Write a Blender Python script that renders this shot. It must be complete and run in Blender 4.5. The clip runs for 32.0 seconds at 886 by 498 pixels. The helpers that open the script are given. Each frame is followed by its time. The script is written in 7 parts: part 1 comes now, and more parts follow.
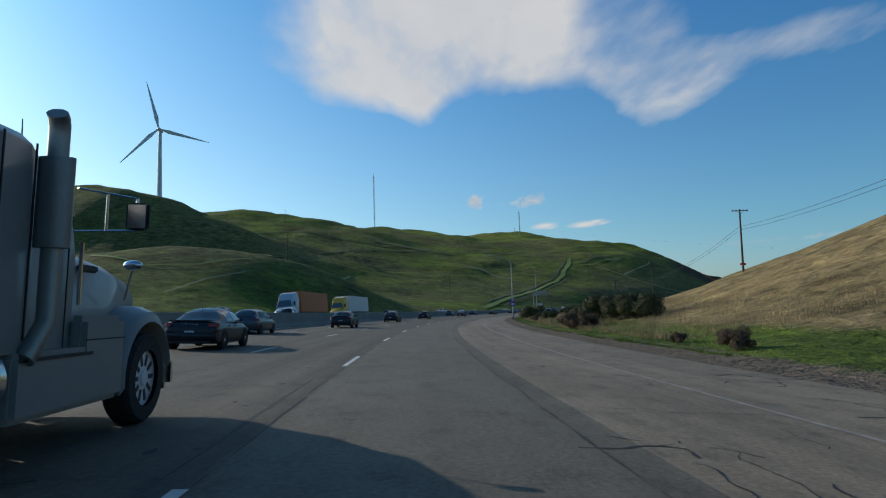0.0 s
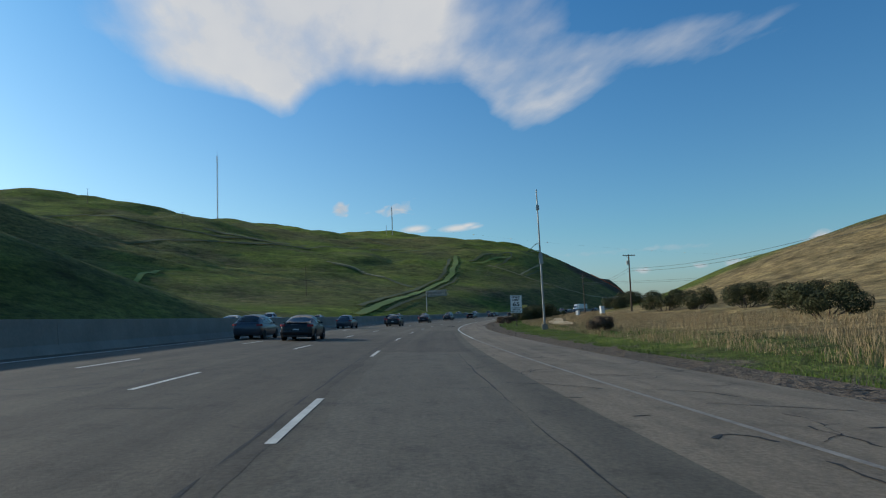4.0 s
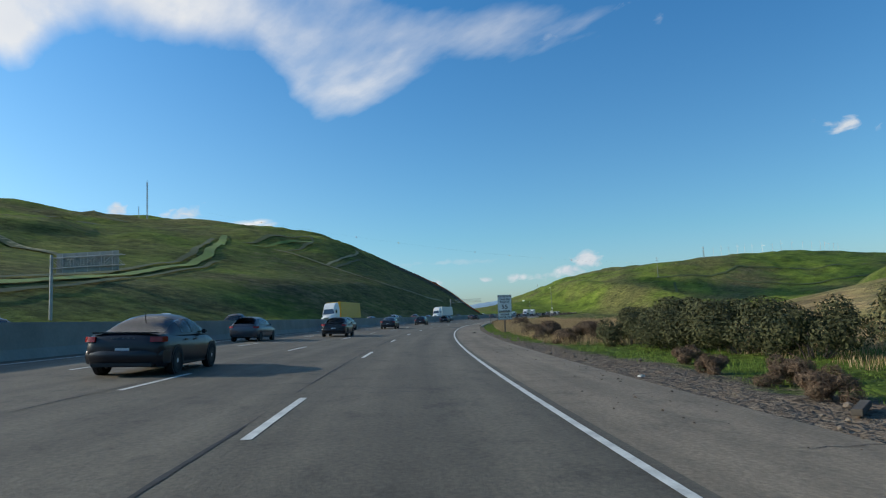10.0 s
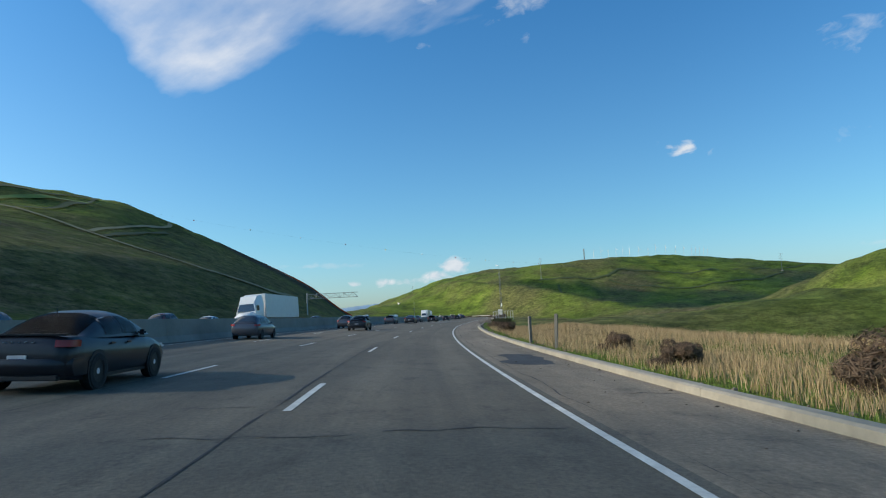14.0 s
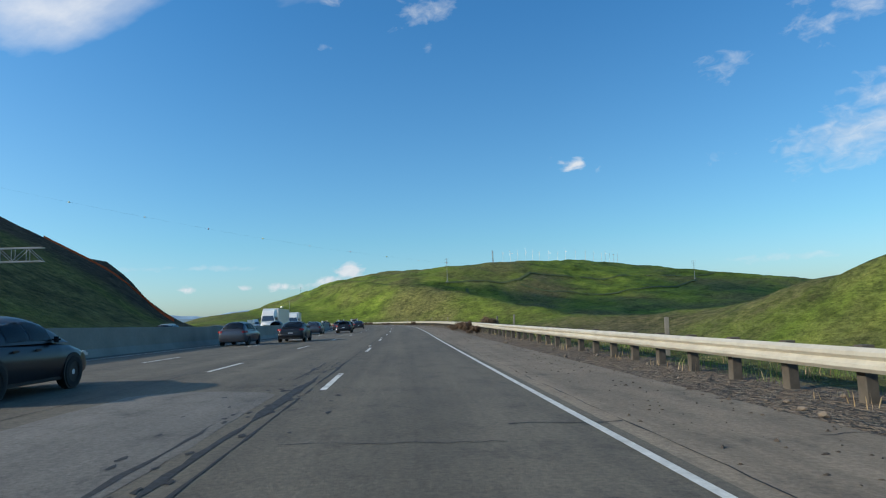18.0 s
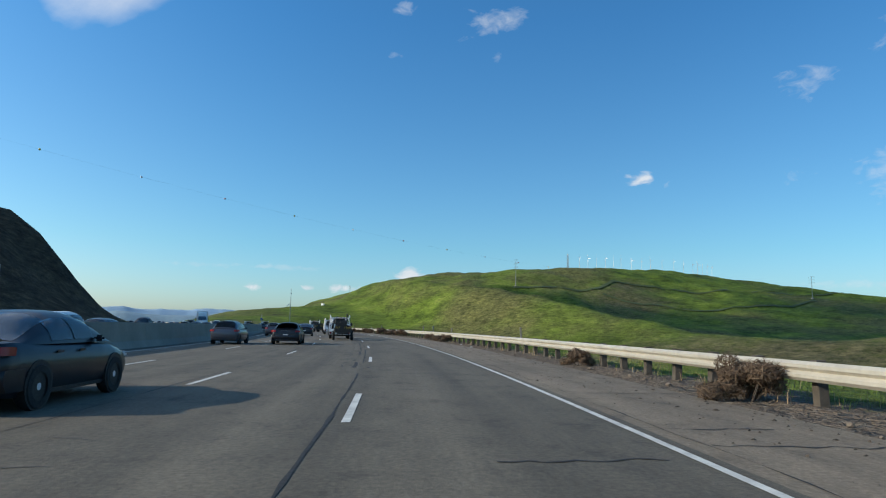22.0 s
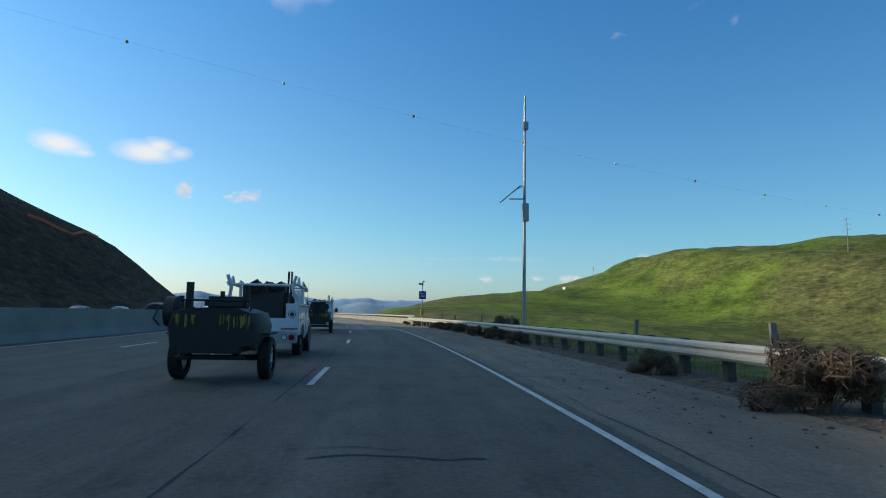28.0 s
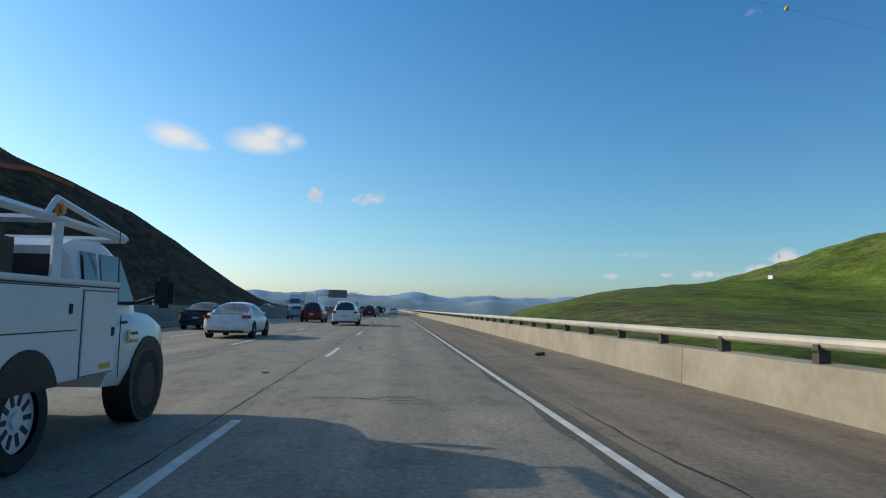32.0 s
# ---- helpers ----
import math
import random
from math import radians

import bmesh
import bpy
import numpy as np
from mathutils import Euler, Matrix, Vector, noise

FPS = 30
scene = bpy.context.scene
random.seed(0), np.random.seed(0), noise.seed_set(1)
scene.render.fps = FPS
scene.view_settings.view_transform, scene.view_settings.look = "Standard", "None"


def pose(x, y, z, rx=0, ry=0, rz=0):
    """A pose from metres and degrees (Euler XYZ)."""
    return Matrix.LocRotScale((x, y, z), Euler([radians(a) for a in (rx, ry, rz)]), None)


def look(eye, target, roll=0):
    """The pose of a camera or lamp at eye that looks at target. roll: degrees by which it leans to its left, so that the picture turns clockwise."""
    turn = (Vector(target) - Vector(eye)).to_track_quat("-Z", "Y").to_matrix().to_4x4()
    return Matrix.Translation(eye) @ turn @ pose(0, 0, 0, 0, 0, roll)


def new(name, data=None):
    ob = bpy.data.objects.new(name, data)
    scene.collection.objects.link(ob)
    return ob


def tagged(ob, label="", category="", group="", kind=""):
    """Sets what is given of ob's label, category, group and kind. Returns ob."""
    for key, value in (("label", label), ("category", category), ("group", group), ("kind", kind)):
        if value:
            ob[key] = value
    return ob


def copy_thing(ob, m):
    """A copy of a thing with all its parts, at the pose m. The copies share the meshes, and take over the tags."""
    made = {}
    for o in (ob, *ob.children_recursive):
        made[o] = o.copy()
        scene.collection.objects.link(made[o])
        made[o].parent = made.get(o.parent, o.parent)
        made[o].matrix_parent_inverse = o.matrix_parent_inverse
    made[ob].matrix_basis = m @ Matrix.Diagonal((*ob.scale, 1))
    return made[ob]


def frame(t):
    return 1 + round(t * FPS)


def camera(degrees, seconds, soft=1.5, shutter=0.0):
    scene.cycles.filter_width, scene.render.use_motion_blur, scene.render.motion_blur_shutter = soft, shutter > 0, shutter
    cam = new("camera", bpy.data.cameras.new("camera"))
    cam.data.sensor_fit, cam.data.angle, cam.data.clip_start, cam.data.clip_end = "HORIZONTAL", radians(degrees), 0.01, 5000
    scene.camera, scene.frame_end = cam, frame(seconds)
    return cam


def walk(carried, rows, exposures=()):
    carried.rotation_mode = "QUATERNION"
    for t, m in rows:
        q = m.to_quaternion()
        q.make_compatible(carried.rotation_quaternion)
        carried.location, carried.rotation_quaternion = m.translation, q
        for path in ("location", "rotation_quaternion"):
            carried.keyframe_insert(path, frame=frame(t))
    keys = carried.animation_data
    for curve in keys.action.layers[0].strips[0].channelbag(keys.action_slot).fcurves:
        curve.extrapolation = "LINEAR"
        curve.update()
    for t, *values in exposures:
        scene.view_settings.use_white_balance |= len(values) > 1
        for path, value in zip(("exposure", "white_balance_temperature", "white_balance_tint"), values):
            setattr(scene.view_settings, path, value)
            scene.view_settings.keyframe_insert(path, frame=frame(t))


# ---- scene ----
cam = camera(70.0, 32.0, soft=1.15)
# seconds, x, y, heading clockwise from +y, pitch, roll
EYE_Z = 1.29
ROWS = [
    (0.0, 0.00, 0.00, -0.00, 5.80, 1.95),
    (0.5, -0.83, 15.73, 1.39, 5.60, 2.11),
    (1.0, -1.24, 31.48, 2.97, 6.15, 2.11),
    (1.5, -1.24, 47.25, 4.47, 5.94, 2.58),
    (2.0, -0.84, 63.01, 5.83, 6.15, 2.59),
    (2.5, -0.06, 78.77, 7.25, 6.14, 2.43),
    (3.0, 1.14, 94.50, 8.89, 5.73, 2.65),
    (3.5, 2.80, 110.20, 10.57, 6.07, 2.60),
    (4.5, 7.41, 141.45, 13.60, 5.98, 2.66),
    (5.5, 13.63, 172.43, 16.50, 5.88, 2.73),
    (6.0, 17.33, 187.81, 17.96, 4.13, 2.79),
    (6.5, 21.45, 203.08, 19.62, 5.78, 2.65),
    (7.0, 26.00, 218.24, 21.24, 5.70, 2.60),
    (7.5, 30.98, 233.26, 22.83, 5.62, 2.73),
    (8.0, 36.36, 248.16, 24.32, 5.16, 2.87),
    (8.5, 42.12, 262.92, 25.67, 5.86, 2.91),
    (9.0, 48.23, 277.54, 27.14, 5.96, 2.94),
    (9.5, 54.76, 292.01, 28.80, 6.80, 2.72),
    (10.0, 61.73, 306.36, 30.43, 6.24, 2.86),
    (10.5, 69.11, 320.57, 31.85, 6.73, 2.59),
    (11.0, 76.87, 334.65, 33.26, 6.20, 2.59),
    (11.5, 85.02, 348.58, 34.77, 6.01, 2.90),
    (12.0, 93.57, 362.35, 36.35, 5.97, 3.16),
    (12.5, 102.49, 375.96, 37.56, 5.74, 3.39),
    (13.0, 111.79, 389.39, 39.19, 6.10, 3.62),
    (13.5, 121.49, 402.61, 40.77, 5.73, 3.24),
    (14.0, 131.59, 415.62, 42.30, 6.08, 2.85),
    (14.5, 142.07, 428.41, 43.73, 5.75, 2.47),
    (15.5, 164.05, 453.34, 46.46, 5.84, 2.51),
    (16.5, 187.34, 477.38, 49.12, 5.94, 2.56),
    (17.0, 199.46, 489.06, 50.46, 6.25, 2.51),
    (17.5, 211.86, 500.52, 51.41, 6.30, 2.44),
    (18.0, 224.43, 511.89, 51.75, 6.25, 2.24),
    (18.5, 237.10, 523.25, 51.86, 6.39, 1.86),
    (19.0, 249.81, 534.65, 51.79, 7.10, 1.46),
    (19.5, 262.49, 546.06, 51.64, 7.03, 0.85),
    (20.0, 275.03, 557.49, 51.10, 6.77, 0.21),
    (20.5, 287.39, 568.99, 50.41, 6.81, -0.38),
    (21.0, 299.53, 580.61, 49.52, 7.23, -0.72),
    (21.5, 311.38, 592.40, 48.13, 6.90, -0.91),
    (22.0, 322.87, 604.43, 46.65, 7.06, -1.06),
    (22.5, 333.99, 616.68, 45.19, 6.03, -0.93),
    (23.0, 344.71, 629.17, 43.49, 6.65, -0.77),
    (23.5, 354.99, 641.92, 41.66, 6.28, -0.75),
    (24.0, 364.81, 654.93, 39.85, 6.59, -0.29),
    (24.5, 374.19, 668.14, 38.28, 6.43, 0.15),
    (25.0, 383.14, 681.54, 36.65, 6.39, 0.63),
    (25.5, 391.67, 695.10, 35.07, 6.27, 0.83),
    (26.5, 407.44, 722.70, 31.81, 6.37, 0.15),
    (27.5, 421.37, 750.87, 28.18, 6.48, -0.53),
    (28.0, 427.55, 765.17, 26.02, 5.84, -0.98),
    (28.5, 433.17, 779.60, 23.89, 6.34, -0.75),
    (29.0, 438.25, 794.14, 22.00, 5.84, -0.44),
    (29.5, 442.85, 808.75, 20.34, 7.02, -0.23),
    (30.0, 447.01, 823.39, 18.84, 5.48, -0.44),
    (30.5, 450.80, 838.04, 17.57, 7.03, -0.48),
    (31.0, 454.27, 852.68, 16.48, 5.23, -0.59),
    (31.5, 457.47, 867.33, 15.58, 5.93, -0.94),
    (32.0, 460.49, 882.03, 15.03, 5.46, -1.00),
]
walk(cam, [(t, pose(x, y, EYE_Z, 90 + p, r, -h)) for t, x, y, h, p, r in ROWS],
     exposures=[(0.0, -0.60), (5.0, -0.50), (9.0, -0.22), (11.0, -0.18), (12.0, -0.26), (13.0, -0.06), (26.0, -0.04), (30.0, -0.30), (32.0, -0.32)])

# ---- world and sun ----
SUN_AZ, SUN_EL = -60.0, 23.0
world = bpy.data.worlds.new("world")
scene.world = world
world.use_nodes = True


def node(nt, kind, **settings):
    n = nt.nodes.new(kind)
    for key, value in settings.items():
        if key in n.inputs:
            n.inputs[key].default_value = value
    return n


def math_node(nt, op, a, b=None):
    n = nt.nodes.new("ShaderNodeMath")
    n.operation = op
    for i, v in enumerate((a, b)):
        if v is None:
            continue
        if isinstance(v, (int, float)):
            n.inputs[i].default_value = v
        else:
            nt.links.new(v, n.inputs[i])
    return n.outputs[0]


def ramp(nt, fac, stops):
    n = nt.nodes.new("ShaderNodeValToRGB")
    els = n.color_ramp.elements
    while len(els) < len(stops):
        els.new(0.5)
    for e, (p, c) in zip(els, stops):
        e.position, e.color = p, (*c, 1) if len(c) == 3 else c
    nt.links.new(fac, n.inputs[0])
    return n.outputs[0]


def mix(nt, fac, a, b, mode="MIX"):
    n = nt.nodes.new("ShaderNodeMix")
    n.data_type, n.blend_type = "RGBA", mode
    for i, v in ((0, fac), (6, a), (7, b)):
        if isinstance(v, (int, float)):
            n.inputs[i].default_value = v
        elif isinstance(v, tuple):
            n.inputs[i].default_value = (*v, 1)
        else:
            nt.links.new(v, n.inputs[i])
    return n.outputs[2]


def direction(az, el):
    a, e = radians(az), radians(el)
    return (math.sin(a) * math.cos(e), math.cos(a) * math.cos(e), math.sin(e))


def build_sky():
    nt = world.node_tree
    nt.nodes.clear()
    sky = nt.nodes.new("ShaderNodeTexSky")
    sky.sky_type, sky.sun_disc = "NISHITA", False
    sky.sun_elevation, sky.sun_rotation = radians(SUN_EL), radians(SUN_AZ)
    sky.altitude, sky.air_density, sky.dust_density, sky.ozone_density = 200, 1.0, 1.1, 2.0
    coord = nt.nodes.new("ShaderNodeTexCoord").outputs["Generated"]

    # the direction as azimuth and elevation in degrees
    way = nt.nodes.new("ShaderNodeSeparateXYZ")
    nt.links.new(coord, way.inputs[0])
    plan = nt.nodes.new("ShaderNodeCombineXYZ")
    nt.links.new(math_node(nt, "MULTIPLY", math_node(nt, "ARCTAN2", way.outputs[0], way.outputs[1]), 57.296), plan.inputs[0])
    nt.links.new(math_node(nt, "MULTIPLY", math_node(nt, "ARCSINE", way.outputs[2]), 57.296), plan.inputs[1])

    def cloud_noise(scale, stretch, detail, rough):
        m = nt.nodes.new("ShaderNodeMapping")
        m.inputs["Scale"].default_value = stretch
        m.inputs["Rotation"].default_value = (0, 0, radians(-14))
        nt.links.new(plan.outputs[0], m.inputs[0])
        n = node(nt, "ShaderNodeTexNoise", Scale=scale, Detail=detail, Roughness=rough, Distortion=0.6)
        nt.links.new(m.outputs[0], n.inputs["Vector"])
        return n.outputs[0]

    wisp = cloud_noise(0.26, (0.6, 1.3, 1), 7, 0.58)
    fine = cloud_noise(0.95, (0.75, 1.2, 1), 7, 0.56)
    # cloud patches: azimuth, elevation, half width, half height, tilt (degrees), density; puffs are dense, wisps thin
    puffs = [
        (3.3, 9.9, 0.75, 0.75, 0, 1.15), (8.4, 9.8, 1.9, 0.7, 10, 0.85), (43.5, 4.5, 1.3, 0.75, 0, 1.35), (42.0, 3.7, 1.2, 0.5, 0, 1.2),
        (37.2, 3.3, 0.9, 0.4, 0, 0.95), (34.5, 3.25, 0.8, 0.32, 0, 0.9), (29.8, 3.25, 0.9, 0.32, 0, 0.85), (39.8, 3.2, 1.5, 0.35, 0, 0.9), (64.0, 13.1, 1.6, 0.55, -8, 0.95),
    ]
    wisps = [
        (86.5, 12.6, 6.5, 2.1, 8, 1.15), (90, 15.0, 5.0, 2.0, 0, 0.9), (51.5, 26.8, 3.6, 1.1, 12, 0.95), (46.5, 25.6, 2.6, 0.8, 8, 0.8), (42.0, 24.0, 1.5, 0.6, 8, 0.8),
        (42.2, 27.6, 1.4, 0.8, 0, 0.8), (51.3, 24.0, 0.9, 0.9, -40, 0.8), (86, 21.5, 7, 1.8, 12, 0.72), (77.5, 19.6, 3.5, 1.4, 14, 0.70), (80.8, 3.8, 4.6, 0.5, 0, 0.72), (26, 4.9, 4.5, 0.35, 0, 0.72), (31, 5.0, 5.0, 0.3, 0, 0.66),
    ]
    total = []
    for patches in (puffs, wisps):
        top = None
        for az, el, hw, hh, tilt, dens in patches:
            m = nt.nodes.new("ShaderNodeMapping")
            m.vector_type = "TEXTURE"
            m.inputs["Location"].default_value, m.inputs["Rotation"].default_value, m.inputs["Scale"].default_value = (az, el, 0), (0, 0, radians(tilt)), (hw, hh, 1)
            nt.links.new(plan.outputs[0], m.inputs[0])
            dot = nt.nodes.new("ShaderNodeVectorMath")
            dot.operation = "DOT_PRODUCT"
            nt.links.new(m.outputs[0], dot.inputs[0])
            nt.links.new(m.outputs[0], dot.inputs[1])
            g = math_node(nt, "MULTIPLY", math_node(nt, "POWER", 2.718, math_node(nt, "MULTIPLY", dot.outputs["Value"], -0.8)), dens)
            top = g if top is None else math_node(nt, "MAXIMUM", top, g)
        total.append(top)
    n0 = ramp(nt, fine, [(0.32, (0, 0, 0)), (0.68, (1, 1, 1))])
    n1 = ramp(nt, math_node(nt, "ADD", math_node(nt, "MULTIPLY", wisp, 0.6), math_node(nt, "MULTIPLY", fine, 0.4)), [(0.34, (0, 0, 0)), (0.68, (1, 1, 1))])
    m0 = ramp(nt, math_node(nt, "SUBTRACT", math_node(nt, "ADD", total[0], math_node(nt, "MULTIPLY", n0, 0.8)), 0.85), [(0.0, (0, 0, 0)), (0.7, (0.92, 0.92, 0.92))])
    m1 = ramp(nt, math_node(nt, "SUBTRACT", math_node(nt, "ADD", total[1], n1), 1.0), [(0.0, (0, 0, 0)), (1.1, (0.75, 0.75, 0.75))])
    mask = math_node(nt, "MAXIMUM", m0, m1)
    shade = ramp(nt, fine, [(0.3, (4.8, 5.4, 6.2)), (0.7, (6.6, 6.9, 7.2))])
    sep = nt.nodes.new("ShaderNodeSeparateXYZ")
    nt.links.new(coord, sep.inputs[0])
    tint = ramp(nt, sep.outputs[2], [(0.0, (0.76, 0.96, 1.20)), (0.12, (0.58, 0.97, 1.12)), (0.45, (0.37, 0.92, 1.27))])
    # haze: the sky is paler on the sun's side
    sunward = nt.nodes.new("ShaderNodeVectorMath")
    sunward.operation = "DOT_PRODUCT"
    nt.links.new(coord, sunward.inputs[0])
    sunward.inputs[1].default_value = direction(SUN_AZ, 0)
    haze = ramp(nt, math_node(nt, "ADD", math_node(nt, "MULTIPLY", sunward.outputs["Value"], 0.5), 0.5),
                [(0.0, (1.0,) * 3), (0.25, (1.10,) * 3), (0.5, (1.33,) * 3), (0.75, (1.82, 1.54, 1.46)), (1.0, (2.5, 1.82, 1.55))])
    tint = mix(nt, 1.0, tint, haze, "MULTIPLY")
    blue = mix(nt, 1.0, sky.outputs[0], tint, "MULTIPLY")
    col = mix(nt, mask, blue, shade)
    bg = nt.nodes.new("ShaderNodeBackground")
    bg.inputs[1].default_value = SKY_STRENGTH
    nt.links.new(col, bg.inputs[0])
    out = nt.nodes.new("ShaderNodeOutputWorld")
    nt.links.new(bg.outputs[0], out.inputs[0])


SKY_STRENGTH = 0.125
build_sky()
sun_data = bpy.data.lights.new("sun", "SUN")
sun_data.energy, sun_data.angle, sun_data.color = 4.6, radians(0.53), (1.0, 0.90, 0.74)
sun = new("sun", sun_data)
sun.matrix_world = look(Vector(direction(SUN_AZ, SUN_EL)) * 400, (0, 0, 0))
# ---- materials ----
def material(name, rough=0.6, metal=0.0):
    m = bpy.data.materials.new(name)
    m.use_nodes = True
    nt = m.node_tree
    b = nt.nodes["Principled BSDF"]
    b.inputs["Roughness"].default_value, b.inputs["Metallic"].default_value = rough, metal
    return m, nt, b


def noise_of(nt, scale, detail=4, rough=0.55, stretch=None, space="Object"):
    n = node(nt, "ShaderNodeTexNoise", Scale=scale, Detail=detail, Roughness=rough)
    c = nt.nodes.new("ShaderNodeNewGeometry").outputs["Position"] if space == "World" else nt.nodes.new("ShaderNodeTexCoord").outputs["Object"]
    if stretch:
        m = nt.nodes.new("ShaderNodeMapping")
        m.inputs["Scale"].default_value = stretch
        nt.links.new(c, m.inputs[0])
        c = m.outputs[0]
    nt.links.new(c, n.inputs["Vector"])
    return n.outputs[0]


def bump(nt, b, height, strength, distance):
    n = node(nt, "ShaderNodeBump", Strength=strength, Distance=distance)
    nt.links.new(height, n.inputs["Height"])
    nt.links.new(n.outputs[0], b.inputs["Normal"])


def plain(name, color, rough=0.6, metal=0.0, vary=0.25, scale=3.0, space="Object", grain=40.0):
    """A surface with patches and grain round one base colour."""
    m, nt, b = material(name, rough, metal)
    big, small = noise_of(nt, scale, 4, 0.6, None, space), noise_of(nt, grain, 3, 0.6, None, space)
    f = math_node(nt, "ADD", math_node(nt, "MULTIPLY", big, 0.65), math_node(nt, "MULTIPLY", small, 0.35))
    lo = tuple(c * (1 - vary) for c in color)
    hi = tuple(min(1, c * (1 + vary)) for c in color)
    nt.links.new(ramp(nt, f, [(0.3, lo), (0.7, hi)]), b.inputs["Base Color"])
    nt.links.new(ramp(nt, small, [(0.3, (rough * .85,) * 3), (0.7, (min(1, rough * 1.15),) * 3)]), b.inputs["Roughness"])
    if vary > 0.1:
        bump(nt, b, f, 0.25, 0.01)
    return m


def grass_material():
    m, nt, b = material("hill_grass", 0.95)
    b.inputs["Specular IOR Level"].default_value = 0.1
    huge = noise_of(nt, 0.006, 5, 0.6, None, "World")
    big = noise_of(nt, 0.022, 7, 0.68, (1, 1, 3.5), "World")
    mid = noise_of(nt, 0.16, 7, 0.75, (1, 1, 4), "World")
    fine = noise_of(nt, 1.6, 5, 0.75, (1, 1, 2), "World")
    green = ramp(nt, big, [(0.30, (0.038, 0.057, 0.013)), (0.46, (0.088, 0.128, 0.020)), (0.58, (0.132, 0.180, 0.028)), (0.72, (0.188, 0.212, 0.052))])
    olive = ramp(nt, mid, [(0.3, (0.055, 0.060, 0.022)), (0.7, (0.170, 0.155, 0.065))])
    col = mix(nt, ramp(nt, huge, [(0.43, (0, 0, 0)), (0.58, (0.85, 0.85, 0.85))]), green, olive)
    dry = ramp(nt, mid, [(0.3, (0.17, 0.125, 0.060)), (0.7, (0.36, 0.270, 0.135))])
    att = nt.nodes.new("ShaderNodeAttribute")
    att.attribute_name = "dry"
    f = math_node(nt, "ADD", att.outputs["Fac"], math_node(nt, "MULTIPLY", math_node(nt, "SUBTRACT", big, 0.5), 1.8))
    f = ramp(nt, f, [(0.36, (0, 0, 0)), (0.66, (1, 1, 1))])
    f = math_node(nt, "MULTIPLY", f, ramp(nt, att.outputs["Fac"], [(0.02, (0, 0, 0)), (0.2, (1, 1, 1))]))
    col = mix(nt, f, col, dry)
    # cut slope's brown soil, darkened further to put the hill's shade into the colour
    bare = nt.nodes.new("ShaderNodeAttribute")
    bare.attribute_name = "bare"
    soil = ramp(nt, mid, [(0.3, (0.026, 0.022, 0.016)), (0.7, (0.085, 0.068, 0.048))])
    g = math_node(nt, "ADD", bare.outputs["Fac"], math_node(nt, "MULTIPLY", math_node(nt, "SUBTRACT", big, 0.5), 1.0))
    g = math_node(nt, "MULTIPLY", ramp(nt, g, [(0.35, (0, 0, 0)), (0.7, (0.95, 0.95, 0.95))]), ramp(nt, bare.outputs["Fac"], [(0.02, (0, 0, 0)), (0.2, (1, 1, 1))]))
    col = mix(nt, g, col, soil)
    heath = nt.nodes.new("ShaderNodeAttribute")
    heath.attribute_name = "heath"
    thin = ramp(nt, mid, [(0.3, (0.050, 0.047, 0.026)), (0.7, (0.150, 0.128, 0.070))])
    hf = math_node(nt, "ADD", heath.outputs["Fac"], math_node(nt, "MULTIPLY", math_node(nt, "SUBTRACT", mid, 0.5), 1.6))
    hf = math_node(nt, "MULTIPLY", ramp(nt, hf, [(0.30, (0, 0, 0)), (0.75, (0.9, 0.9, 0.9))]), ramp(nt, heath.outputs["Fac"], [(0.02, (0, 0, 0)), (0.2, (1, 1, 1))]))
    col = mix(nt, hf, col, thin)
    # cattle terraces: thin lines along the contours
    height = nt.nodes.new("ShaderNodeSeparateXYZ")
    nt.links.new(nt.nodes.new("ShaderNodeNewGeometry").outputs["Position"], height.inputs[0])
    lines = math_node(nt, "SINE", math_node(nt, "ADD", math_node(nt, "MULTIPLY", height.outputs[2], 3.1), math_node(nt, "MULTIPLY", math_node(nt, "ADD", big, math_node(nt, "MULTIPLY", mid, 0.12)), 60)))
    col = mix(nt, math_node(nt, "MULTIPLY", mid, 0.9), col, ramp(nt, math_node(nt, "ADD", math_node(nt, "MULTIPLY", lines, 0.5), 0.5), [(0.0, (0.80, 0.81, 0.80)), (0.5, (1.0, 1.0, 1.0)), (1.0, (1.10, 1.09, 1.04))]), "MULTIPLY")
    tuft = noise_of(nt, 0.42, 4, 0.7, (1, 1, 3), "World")
    col = mix(nt, 0.8, col, ramp(nt, tuft, [(0.36, (0.52, 0.55, 0.52)), (0.48, (1.0, 1.0, 1.0)), (0.7, (1.22, 1.20, 1.10))]), "MULTIPLY")
    scrub = noise_of(nt, 0.055, 6, 0.7, (1, 1, 2.5), "World")
    col = mix(nt, 0.8, col, ramp(nt, scrub, [(0.34, (0.58, 0.58, 0.60)), (0.47, (1.10, 1.10, 1.10)), (0.68, (1.50, 1.42, 1.30))]), "MULTIPLY")
    col = mix(nt, 0.75, col, ramp(nt, mid, [(0.32, (0.45, 0.45, 0.45)), (0.52, (1.0, 1.0, 1.0)), (0.7, (1.35, 1.35, 1.35))]), "MULTIPLY")
    col = mix(nt, 0.7, col, ramp(nt, fine, [(0.3, (0.4, 0.4, 0.4)), (0.7, (1.4, 1.4, 1.4))]), "MULTIPLY")
    nt.links.new(col, b.inputs["Base Color"])
    h = math_node(nt, "ADD", math_node(nt, "MULTIPLY", mid, 1.6), math_node(nt, "MULTIPLY", fine, 0.25))
    bump(nt, b, h, 0.9, 1.0)
    return m


